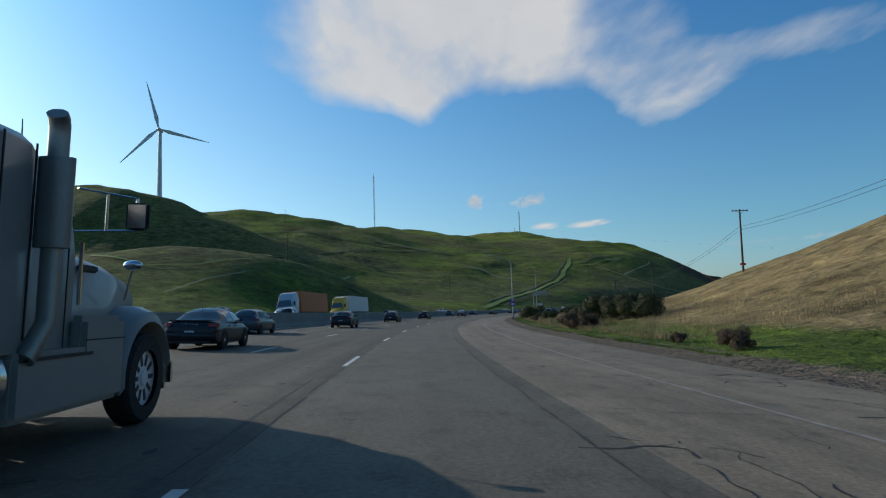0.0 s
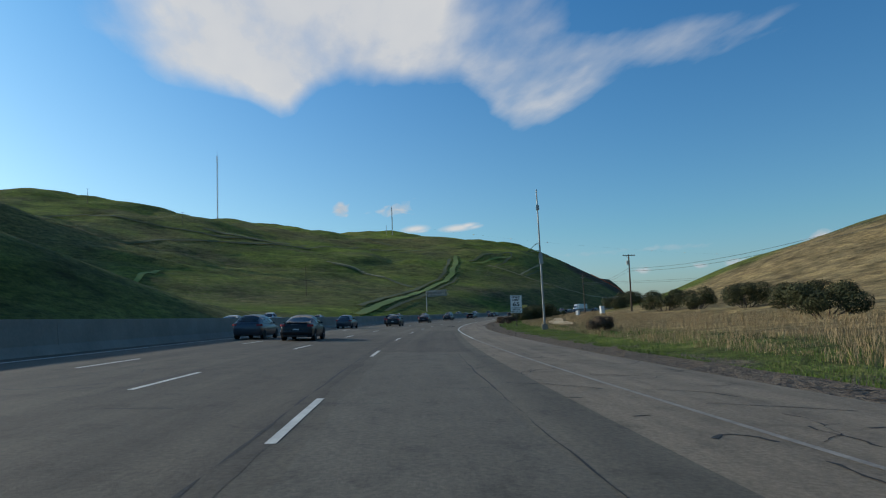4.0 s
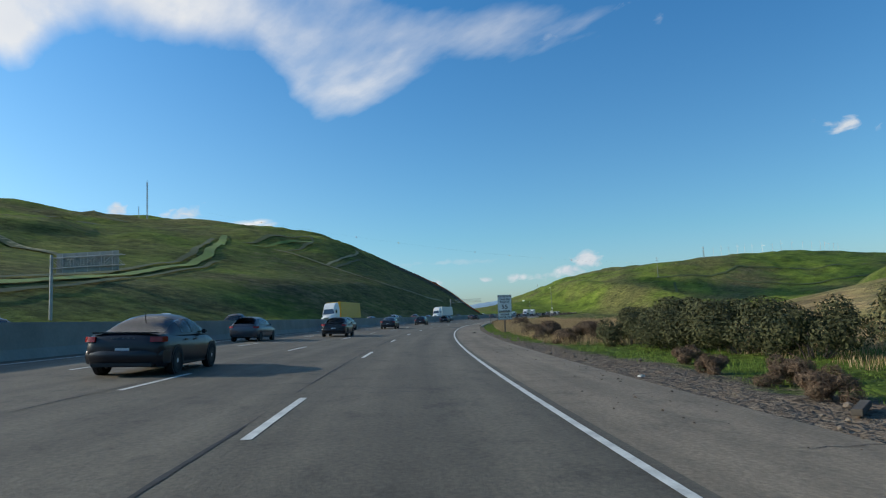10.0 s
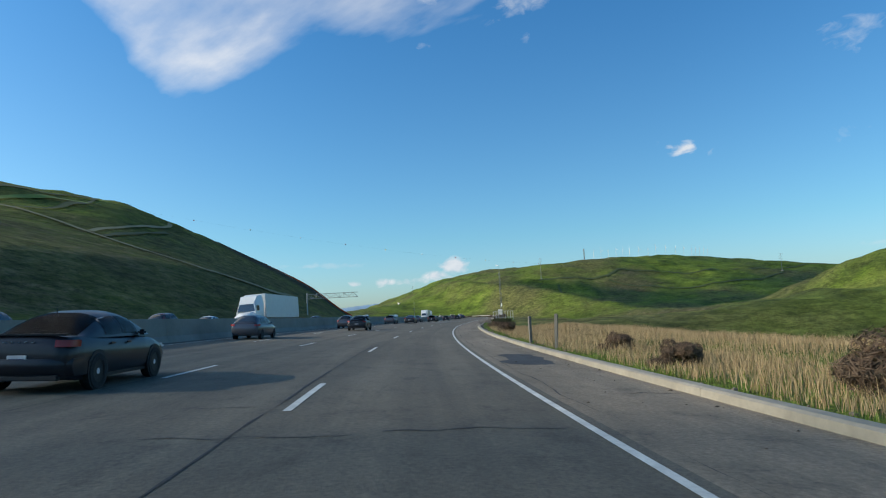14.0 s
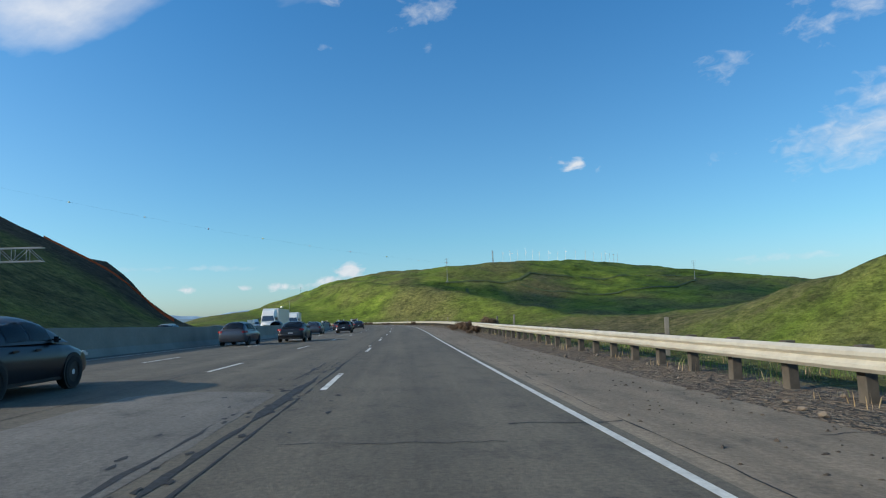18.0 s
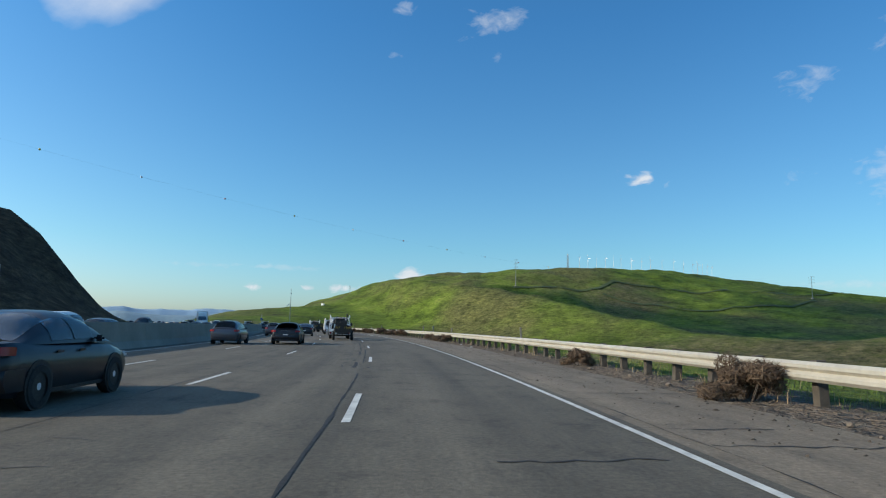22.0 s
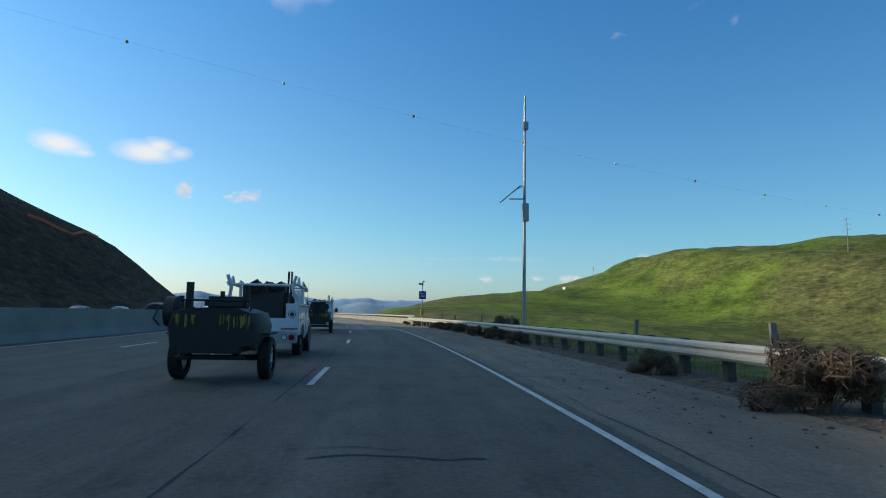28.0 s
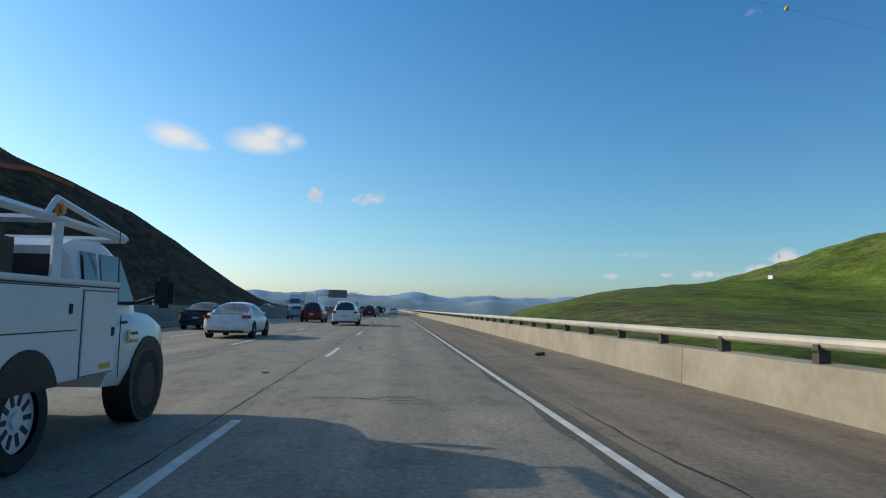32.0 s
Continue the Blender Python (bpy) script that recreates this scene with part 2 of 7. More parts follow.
def road_material(name, lo, hi, wheel=True):
    """Worn pavement; wheel tracks and oil follow the lanes by the mesh's own cross coordinate."""
    m, nt, b = material(name, 0.85)
    uv = nt.nodes.new("ShaderNodeAttribute")
    uv.attribute_name = "along"
    sep = nt.nodes.new("ShaderNodeSeparateXYZ")
    nt.links.new(uv.outputs["Vector"], sep.inputs[0])

    def n_at(sx, sy, detail=4, rough=0.6):
        c = nt.nodes.new("ShaderNodeCombineXYZ")
        nt.links.new(math_node(nt, "MULTIPLY", sep.outputs[0], sx), c.inputs[0])
        nt.links.new(math_node(nt, "MULTIPLY", sep.outputs[1], sy), c.inputs[1])
        n = node(nt, "ShaderNodeTexNoise", Scale=1.0, Detail=detail, Roughness=rough)
        nt.links.new(c.outputs[0], n.inputs["Vector"])
        return n.outputs[0]
    streak, patch, fine, mid = n_at(0.03, 1.4), n_at(0.12, 0.35, 5), n_at(14.0, 14.0, 4, 0.8), n_at(0.9, 1.3, 6, 0.75)
    f = math_node(nt, "ADD", math_node(nt, "MULTIPLY", streak, 0.5), math_node(nt, "MULTIPLY", patch, 0.5))
    col = ramp(nt, f, [(0.35, lo), (0.65, hi)])
    col = mix(nt, 0.85, col, ramp(nt, fine, [(0.3, (0.55,) * 3), (0.5, (0.97,) * 3), (0.7, (1.45,) * 3)]), "MULTIPLY")
    col = mix(nt, 0.8, col, ramp(nt, mid, [(0.32, (0.45,) * 3), (0.46, (0.98,) * 3), (0.74, (1.3,) * 3)]), "MULTIPLY")
    if wheel:
        w = math_node(nt, "COSINE", math_node(nt, "MULTIPLY", sep.outputs[1], 2 * math.pi / 1.83))
        w = math_node(nt, "MULTIPLY", math_node(nt, "ADD", w, 1.0), 0.5)
        w = math_node(nt, "MULTIPLY", w, math_node(nt, "MULTIPLY", patch, 0.9))
        col = mix(nt, w, col, (0.62, 0.62, 0.62), "MULTIPLY")
    nt.links.new(col, b.inputs["Base Color"])
    bump(nt, b, fine, 0.6, 0.015)
    return m


GRASS = grass_material()
ASPHALT = road_material("old_asphalt", (0.076, 0.064, 0.045), (0.150, 0.126, 0.089))
SHOULDER = road_material("shoulder_asphalt", (0.122, 0.094, 0.063), (0.240, 0.188, 0.128), False)
DIRT = plain("roadside_dirt", (0.165, 0.130, 0.098), 0.95, 0, 0.45, 0.6, "World", 9.0)
PAINT = plain("white_road_paint", (0.55, 0.54, 0.49), 0.7, 0, 0.35, 3.0, "World", 25.0)
CONCRETE = plain("grey_barrier_concrete", (0.240, 0.220, 0.185), 0.85, 0, 0.25, 0.5, "World", 8.0)
PALE_CONCRETE = plain("pale_parapet_concrete", (0.295, 0.26, 0.20), 0.85, 0, 0.3, 0.9, "World", 7.0)
STEEL = plain("weathered_galvanised_rail", (0.50, 0.46, 0.38), 0.5, 0.25, 0.2, 1.2, "World", 9.0)
POST_WOOD = plain("dark_treated_timber", (0.075, 0.062, 0.048), 0.9, 0, 0.4, 4.0, "Object", 30.0)
SCRAP = plain("dark_earth_scraps", (0.060, 0.046, 0.034), 0.95, 0, 0.5, 3.0, "World", 20.0)
CRACK = plain("black_joint_sealant", (0.018, 0.017, 0.016), 0.8, 0, 0.3, 2.0, "World", 12.0)

# ---- the road's line: station in metres, heading in degrees ----
STATIONS = [-300, 0, 64, 128, 192, 256, 320, 384, 448, 512, 544, 576, 608, 640, 672, 704, 736, 768, 800, 832, 864, 896, 928, 960, 992, 1030, 1200, 2600]
HEADINGS = [-18.7, -3.7, 2.2, 8.5, 14.6, 20.9, 27.0, 32.8, 38.7, 44.0, 46.4, 47.8, 48.0, 47.5, 46.2, 43.9, 41.0, 37.6, 34.3, 31.1, 27.7, 23.9, 19.7, 16.2, 13.4, 11.6, 10.6, 10.6]


def hermite(x, xs, ys):
    xs, ys = np.array(xs, float), np.array(ys, float)
    m = np.gradient(ys, xs)
    i = np.clip(np.searchsorted(xs, x) - 1, 0, len(xs) - 2)
    h = xs[i + 1] - xs[i]
    u = (x - xs[i]) / h
    return ys[i] * (1 + 2 * u) * (1 - u) ** 2 + m[i] * h * u * (1 - u) ** 2 + ys[i + 1] * u * u * (3 - 2 * u) + m[i + 1] * h * u * u * (u - 1)


LINE_S = np.arange(-300, 2601, 2.0)
LINE_A = np.radians(hermite(LINE_S, STATIONS, HEADINGS))
LINE_X, LINE_Y = np.cumsum(np.sin(LINE_A) * 2), np.cumsum(np.cos(LINE_A) * 2)
LINE_X, LINE_Y = LINE_X - LINE_X[150], LINE_Y - LINE_Y[150]


def smooth(u):
    u = np.clip(u, 0, 1)
    return u * u * (3 - 2 * u)


def bank(s):
    return np.tan(np.radians(np.interp(s, [0, 500, 560, 640, 2600], [2.5, 2.6, 2.4, 0.0, 0.0])))


def sway(s):
    """How far the lane's middle swings off the line."""
    return hermite(np.asarray(s, float), [-300, 0, 190, 260, 420, 470, 566, 622, 690, 755, 820, 915, 976, 1007, 1040, 1100, 2600],
                   [0.2, 0.2, 0.2, -0.25, -0.3, -0.45, -0.1, -0.05, 0.95, 1.1, 0.85, 0.65, 0.8, 0.55, 0.05, 0.0, 0.0])


def at(s, lat, up=0.0):
    """World places on the road: station, metres to the right of the driven lane's middle, height over the pavement."""
    s, lat = np.asarray(s, float), np.asarray(lat, float)
    x, y, a = np.interp(s, LINE_S, LINE_X), np.interp(s, LINE_S, LINE_Y), np.interp(s, LINE_S, LINE_A)
    lat = lat + sway(s)
    return np.stack(np.broadcast_arrays(x + np.cos(a) * lat, y - np.sin(a) * lat, -bank(s) * lat + up), -1)


def frame_at(s, lat, up=0.0, turn=0.0):
    """The pose of a thing on the road: +y along it, z up."""
    a = math.degrees(float(np.interp(s, LINE_S, LINE_A)))
    x, y, z = at(s, lat, up)
    return pose(x, y, z, 0, math.degrees(math.atan(float(bank(s)))), -a + turn)


def side_of(x, y):
    """Station and lateral place of world points."""
    x, y = np.asarray(x, float).ravel(), np.asarray(y, float).ravel()
    s, l = np.empty(len(x)), np.empty(len(x))
    for c in range(0, len(x), 5000):
        q = slice(c, c + 5000)
        d = (x[q, None] - LINE_X[::4]) ** 2 + (y[q, None] - LINE_Y[::4]) ** 2
        j = d.argmin(1) * 4
        dx, dy = x[q] - LINE_X[j], y[q] - LINE_Y[j]
        across = dx * np.cos(LINE_A[j]) - dy * np.sin(LINE_A[j])
        s[q] = LINE_S[j]
        l[q] = np.sqrt(d.min(1)) * np.where(across < 0, -1, 1)
    return s, l


# ---- the land: hills as x, y, height, half widths, turn ----
HILLS_WEST = [
    (-288, 800, 133.4, 246, 172, -15), (-126, 998, 40.3, 156, 76, -35), (105, 1232, 149.0, 203, 207, -9),
    (241, 886, 51.3, 113, 148, -18), (-295, 523, 79.2, 119, 62, -18), (391, 671, -29.5, 123, 120, 15),
    (-98, 232, 28.0, 61, 48, 19), (342, 901, -4.1, 25, 132, -67), (535, 1362, -63.6, 82, 190, -28),
    (230, 729, 15.7, 66, 150, -54), (345, 879, 26.7, 121, 25, -26), (450, 880, -44.2, 32, 80, 14),
    (325, 938, -52.1, 25, 74, 25), (405, 838, 5.4, 63, 25, -5), (300, 927, -25.5, 65, 25, -18),
]
HILLS_EAST = [
    (649, 711, 5.0, 40, 102, 10), (169, 204, 27.0, 47, 100, -2), (34, 27, 20.7, 61, 61, -1),
    (531, 508, 31.8, 25, 108, -48), (611, 353, 30.4, 106, 143, -14), (1477, 1332, 87.4, 354, 307, 19),
    (782, 1006, 44.6, 25, 176, -17), (1585, 880, 61.7, 265, 322, 1), (1115, 1427, 57.0, 154, 170, -31),
    (1131, 1130, 37.8, 240, 94, -10), (641, 1270, 18.0, 165, 158, 1), (305, 491, 13.8, 26, 51, 7),
]


def ground(x, y, rough=True):
    """Height of the land."""
    x, y = np.asarray(x, float).ravel(), np.asarray(y, float).ravel()
    s, l = side_of(x, y)
    z = np.zeros(len(x))
    for hx, hy, h, sx, sy, turn in HILLS_WEST + HILLS_EAST:
        c, n = math.cos(radians(turn)), math.sin(radians(turn))
        dx, dy = x - hx, y - hy
        u, w = (dx * c + dy * n) / sx, (-dx * n + dy * c) / sy
        z += h * np.exp(-0.5 * (u * u + w * w))
    z *= np.where(l < 0, smooth((-l - 36) / 46), smooth((l - 14) / 60))
    z -= 12 * smooth((l - 10) / 45) * smooth((s - 360) / 80) * (1 - 0.85 * np.exp(-((s - 578) / 24) ** 2)) + 5 * smooth((l - 60) / 300)
    far = np.hypot(x - 300, y - 600)
    z -= 30 * smooth((far - 1500) / 1500)
    edge = np.clip(l, -35, 9)
    near = np.maximum(smooth((l - 9) / 12), smooth((-l - 35.5) / 8))
    z = -bank(s) * edge * (1 - near) + z * near
    return z, s, l


def mesh_object(name, verts, faces, mat, parent=None, smooth_shade=True):
    me = bpy.data.meshes.new(name)
    me.from_pydata([tuple(v) for v in verts], [], [tuple(f) for f in faces])
    me.update()
    if smooth_shade:
        me.polygons.foreach_set("use_smooth", [True] * len(me.polygons))
    me.materials.append(mat)
    ob = new(name, me)
    ob.parent = parent
    return ob


def grid_faces(rows, cols):
    r, c = np.meshgrid(np.arange(rows - 1), np.arange(cols - 1), indexing="ij")
    a = (r * cols + c).ravel()
    return np.stack([a, a + 1, a + cols + 1, a + cols], 1).tolist()


LAND = {}


def land_height(x, y):
    """Height of the built land sheet at single points."""
    xs, ys, z = LAND["xs"], LAND["ys"], LAND["z"]
    i, j = np.clip(np.searchsorted(xs, x) - 1, 0, len(xs) - 2), np.clip(np.searchsorted(ys, y) - 1, 0, len(ys) - 2)
    u, v = (x - xs[i]) / (xs[i + 1] - xs[i]), (y - ys[j]) / (ys[j + 1] - ys[j])
    return z[j, i] * (1 - u) * (1 - v) + z[j, i + 1] * u * (1 - v) + z[j + 1, i] * (1 - u) * v + z[j + 1, i + 1] * u * v


def build_ground():
    xs = np.concatenate([np.linspace(-4200, -800, 35), np.arange(-760, 2000, 9.0), np.linspace(2060, 4600, 27)])
    ys = np.concatenate([np.linspace(-3600, -360, 28), np.arange(-320, 1760, 9.0), np.linspace(1820, 4900, 32)])
    gx, gy = np.meshgrid(xs, ys)
    z, s, l = ground(gx, gy)
    bumps = np.array([noise.fractal(Vector((a / 60, b / 60, 0)), 1.0, 2.0, 4) for a, b in zip(gx.ravel(), gy.ravel())])
    away = smooth((np.abs(l + 10) - 60) / 120) * smooth((2200 - np.hypot(gx.ravel() - 300, gy.ravel() - 600)) / 600)
    # cattle terraces: fine steps that follow the contours of the slopes
    steps = np.sin(z * 1.1 + bumps * 4) * 0.28 * away
    gullies = np.array([abs(noise.fractal(Vector((a / 140 + 7, b / 140, 2)), 0.8, 2.0, 4)) for a, b in zip(gx.ravel(), gy.ravel())])
    z += bumps * 2.6 * away + steps + (np.minimum(gullies, 0.5) - 0.22) * 9.0 * away * smooth(z / 30)
    LAND.update(xs=xs, ys=ys, z=z.reshape(gx.shape).copy())
    z -= np.where((l > -37) & (l < 24), 1.2, 0)
    ob = mesh_object("ground", np.stack([gx.ravel(), gy.ravel(), z], 1), grid_faces(len(ys), len(xs)), GRASS)
    dry = np.where(l > 0, 0.80 * smooth((345 - s) / 70) * smooth((260 - l) / 80), 0)
    dry = np.maximum(dry, 0.6 * smooth((l - 10) / 10) * smooth((60 - l) / 40) * smooth((470 - s) / 60))
    dry *= 1 - 0.40 * smooth((z - 14) / 9) * (l > 0) * smooth((330 - s) / 60)
    dry = np.maximum(dry, 0.85 * (l > 0) * np.exp(-((s - 675) / 45) ** 2 - ((l - 66) / 28) ** 2))
    dry += 0.25 * smooth((np.hypot(gx.ravel() - 300, gy.ravel() - 600) - 1400) / 800)
    ob.data.attributes.new("dry", "FLOAT", "POINT").data.foreach_set("value", dry)
    # left cut slope past station 745: brown soil plus shade put into its colour
    bare = np.where(l < 0, 0.85 * smooth((s - 745) / 110) * smooth((-l - 36) / 8) * smooth((170 + l) / 60), 0)
    ob.data.attributes.new("bare", "FLOAT", "POINT").data.foreach_set("value", bare)
    heath = np.zeros(gx.size)
    for hx, hy, rx, ry, k in ((640, 700, 40, 90, .75), (1092, 1000, 70, 50, .8), (1010, 960, 90, 40, .6), (1150, 1030, 50, 25, .7), (1330, 800, 90, 60, .6), (128, 520, 40, 22, .75), (30, 640, 60, 14, .7), (-60, 560, 90, 16, .6), (170, 600, 40, 60, .55), (-20, 420, 40, 40, .5), (620, 560, 60, 60, .5)):
        heath = np.maximum(heath, k * np.exp(-0.5 * (((gx.ravel() - hx) / rx) ** 2 + ((gy.ravel() - hy) / ry) ** 2)))
    ob.data.attributes.new("heath", "FLOAT", "POINT").data.foreach_set("value", heath)
    return tagged(ob, "rolling green grass hills along the freeway", "hills", kind="structure")


def ribbon(name, s0, s1, step, lats, ups, mat, parent=None, along=False):
    """A strip along the road; lats and ups are numbers or functions of the station."""
    s = np.arange(s0, s1 + step * 0.5, step)
    cols = []
    for lat, up in zip(lats, ups):
        la = lat(s) if callable(lat) else np.full(len(s), float(lat))
        u = up(s) if callable(up) else up
        cols.append(at(s, la, u))
    v = np.stack(cols, 1)
    ob = mesh_object(name, v.reshape(-1, 3), grid_faces(len(s), len(lats)), mat, parent)
    if along:
        la = np.stack([(l(s) if callable(l) else np.full(len(s), float(l))) for l in lats], 1)
        co = np.stack([np.repeat(s, len(lats)), la.ravel(), np.zeros(la.size)], 1)
        ob.data.attributes.new("along", "FLOAT_VECTOR", "POINT").data.foreach_set("vector", co.ravel())
    return ob


def edge_line(s):
    """Where the right edge line runs: a wide merging area first."""
    return np.interp(s, [-300, 90, 190, 2600], [4.8, 4.8, 1.9, 1.83])


def pave_edge(s):
    """Where the right shoulder's pavement ends."""
    return np.interp(s, [-300, 90, 190, 360, 420, 930, 966, 990, 1012, 1038, 1100, 2600], [8.0, 8.0, 4.9, 4.6, 4.4, 5.2, 5.8, 6.5, 6.2, 5.25, 4.95, 4.95])


ground_ob = build_ground()
road = tagged(ribbon("road", -300, 2400, 4, [-33, -26, -20, -15.2, -12.8, -9.15, -5.49, -1.83, 1.83, 2.1], [0] * 10, ASPHALT, along=True),
              "worn grey asphalt freeway of several lanes", "road", kind="structure")
shoulder = tagged(ribbon("road_shoulder", -300, 2400, 4, [2.1, 3.5, pave_edge], [0] * 3, SHOULDER, along=True),
                  "cracked brownish asphalt shoulder beside the lanes", "shoulder", kind="structure")


def build_verge():
    s = np.arange(-300, 1420, 2.0)
    off = np.array([0, 0.25, 0.7, 1.4, 2.2, 3.2, 4.5, 6, 8, 10.5, 13, 16, 20])
    la = pave_edge(s)[:, None] + off[None]
    p = at(s[:, None] + np.zeros_like(la), la)
    z, _, _ = ground(p[..., 0], p[..., 1])
    z = z.reshape(la.shape)
    jitter = np.array([noise.noise(Vector((a / 1.3, b / 0.6, 0))) for a, b in zip(np.repeat(s, len(off)), la.ravel())]).reshape(la.shape)
    flat = -bank(s)[:, None] * la
    w = smooth((off - 0.2) / 2.5)[None]
    z = flat * (1 - w) + z * w
    z += jitter * 0.10 * smooth((off - 0.2) / 1.0)[None] - 0.02
    z[:, -1] -= 0.9
    p[..., 2] = z
    ob = mesh_object("verge", p.reshape(-1, 3), grid_faces(len(s), len(off)), VERGE)
    o = np.tile(off, len(s))
    ss = np.repeat(s, len(off))
    ob.data.attributes.new("off", "FLOAT", "POINT").data.foreach_set("value", o)
    dry = 0.9 * smooth((o - 6) / 6) * smooth((480 - ss) / 60) + 0.35 * smooth((ss - 480) / 60)
    ob.data.attributes.new("dry", "FLOAT", "POINT").data.foreach_set("value", dry)
    dirt = np.interp(ss, [0, 330, 380, 520, 600, 1000], [2.6, 2.6, 0.6, 0.8, 3.0, 2.2])
    ob.data.attributes.new("dirt", "FLOAT", "POINT").data.foreach_set("value", o / dirt)
    return tagged(ob, "dirt verge with patchy green and dry grass", "verge", kind="structure")


def verge_material():
    m = GRASS.copy()
    m.name = "verge_soil_and_grass"
    nt = m.node_tree
    b = nt.nodes["Principled BSDF"]
    grass = b.inputs["Base Color"].links[0].from_socket
    big, fine = noise_of(nt, 0.5, 5, 0.65, None, "World"), noise_of(nt, 6.0, 4, 0.7, None, "World")
    soil = ramp(nt, fine, [(0.3, (0.075, 0.058, 0.042)), (0.5, (0.15, 0.115, 0.085)), (0.72, (0.24, 0.20, 0.155))])
    att = nt.nodes.new("ShaderNodeAttribute")
    att.attribute_name = "dirt"
    f = math_node(nt, "ADD", att.outputs["Fac"], math_node(nt, "MULTIPLY", math_node(nt, "SUBTRACT", big, 0.5), 1.6))
    f = math_node(nt, "ADD", f, math_node(nt, "MULTIPLY", math_node(nt, "SUBTRACT", fine, 0.5), 0.5))
    f = ramp(nt, math_node(nt, "MULTIPLY", f, 0.5), [(0.40, (0, 0, 0)), (0.56, (1, 1, 1))])
    nt.links.new(mix(nt, f, soil, grass), b.inputs["Base Color"])
    return m


VERGE = verge_material()
verge = build_verge()


# ---- markings ----
def lane_dash(s, lat, length=3.66, width=0.12):
    ob = ribbon("lane_dash", s, s + length, length / 3, [lat - width / 2, lat + width / 2], [0.006, 0.006], PAINT)
    ob.parent = road
    return ob


WORN_PAINT = plain("worn_road_paint", (0.23, 0.21, 0.18), 0.8, 0, 0.45, 3.0, "World", 25.0)
worn_edge = ribbon("edge_line", -300, 165, 3, [lambda s: edge_line(s) - 0.05, lambda s: edge_line(s) + 0.05], [0.006] * 2, WORN_PAINT, road)
edge = ribbon("edge_line", 165, 2202, 3, [lambda s: edge_line(s) - 0.055, lambda s: edge_line(s) + 0.055], [0.006] * 2, PAINT, road)
left_edge = ribbon("edge_line", -300, 2200, 4, [-12.37, -12.23], [0.006] * 2, PAINT, road)
far_edge = ribbon("edge_line", -300, 2200, 4, [-16.3, -16.16], [0.006] * 2, PAINT, road)


def dash_phase(s):
    return np.interp(s, [-300, 460, 560, 800, 920, 950, 1007, 1046, 2600], [0.2, 0.22, 0.58, 0.6, 1.0, 0.96, 0.85, 0.6, 0.6])


for lat, phase in ((-1.87, 0.0), (-5.49, 0.35), (-9.15, 0.7)):
    for i in range(-4, 112):
        mid = 14.63 * (i + phase)
        lane_dash(mid + 14.63 * float(dash_phase(mid)) - 1.83, lat)

# ---- median barrier, guard rail, parapet ----
def profile_run(name, s0, s1, step, section, mat, parent=None, close=True, shift=None):
    """A section of (lateral, up) points swept along the road, with end caps."""
    s = np.arange(s0, s1 + 0.01, step)
    n = len(section)
    move = 0.0 if shift is None else shift(s)
    v = np.stack([at(s, l + move, u) for l, u in section], 1).reshape(-1, 3)
    faces = []
    for r in range(len(s) - 1):
        for c in range(n if close else n - 1):
            a, b = r * n + c, r * n + (c + 1) % n
            faces.append((a, b, b + n, a + n))
    if close:
        faces += [tuple(range(n))[::-1], tuple(range((len(s) - 1) * n, len(s) * n))]
    return mesh_object(name, v, faces, mat, parent, False)


def build_median():
    sec = [(-13.3, 0), (-13.36, 0.08), (-13.5, 0.34), (-13.58, 1.25), (-13.8, 1.25), (-13.88, 0.34), (-14.02, 0.08), (-14.08, 0)]
    top = tagged(new("median_barrier"), "long grey concrete median barrier", "barrier", kind="structure")
    for s0 in range(-120, 1800, 30):
        profile_run("barrier_segment", s0 + 0.012, s0 + 29.988, 29.976 / 6, sec, CONCRETE, top)


RAIL_LAT = 6.2


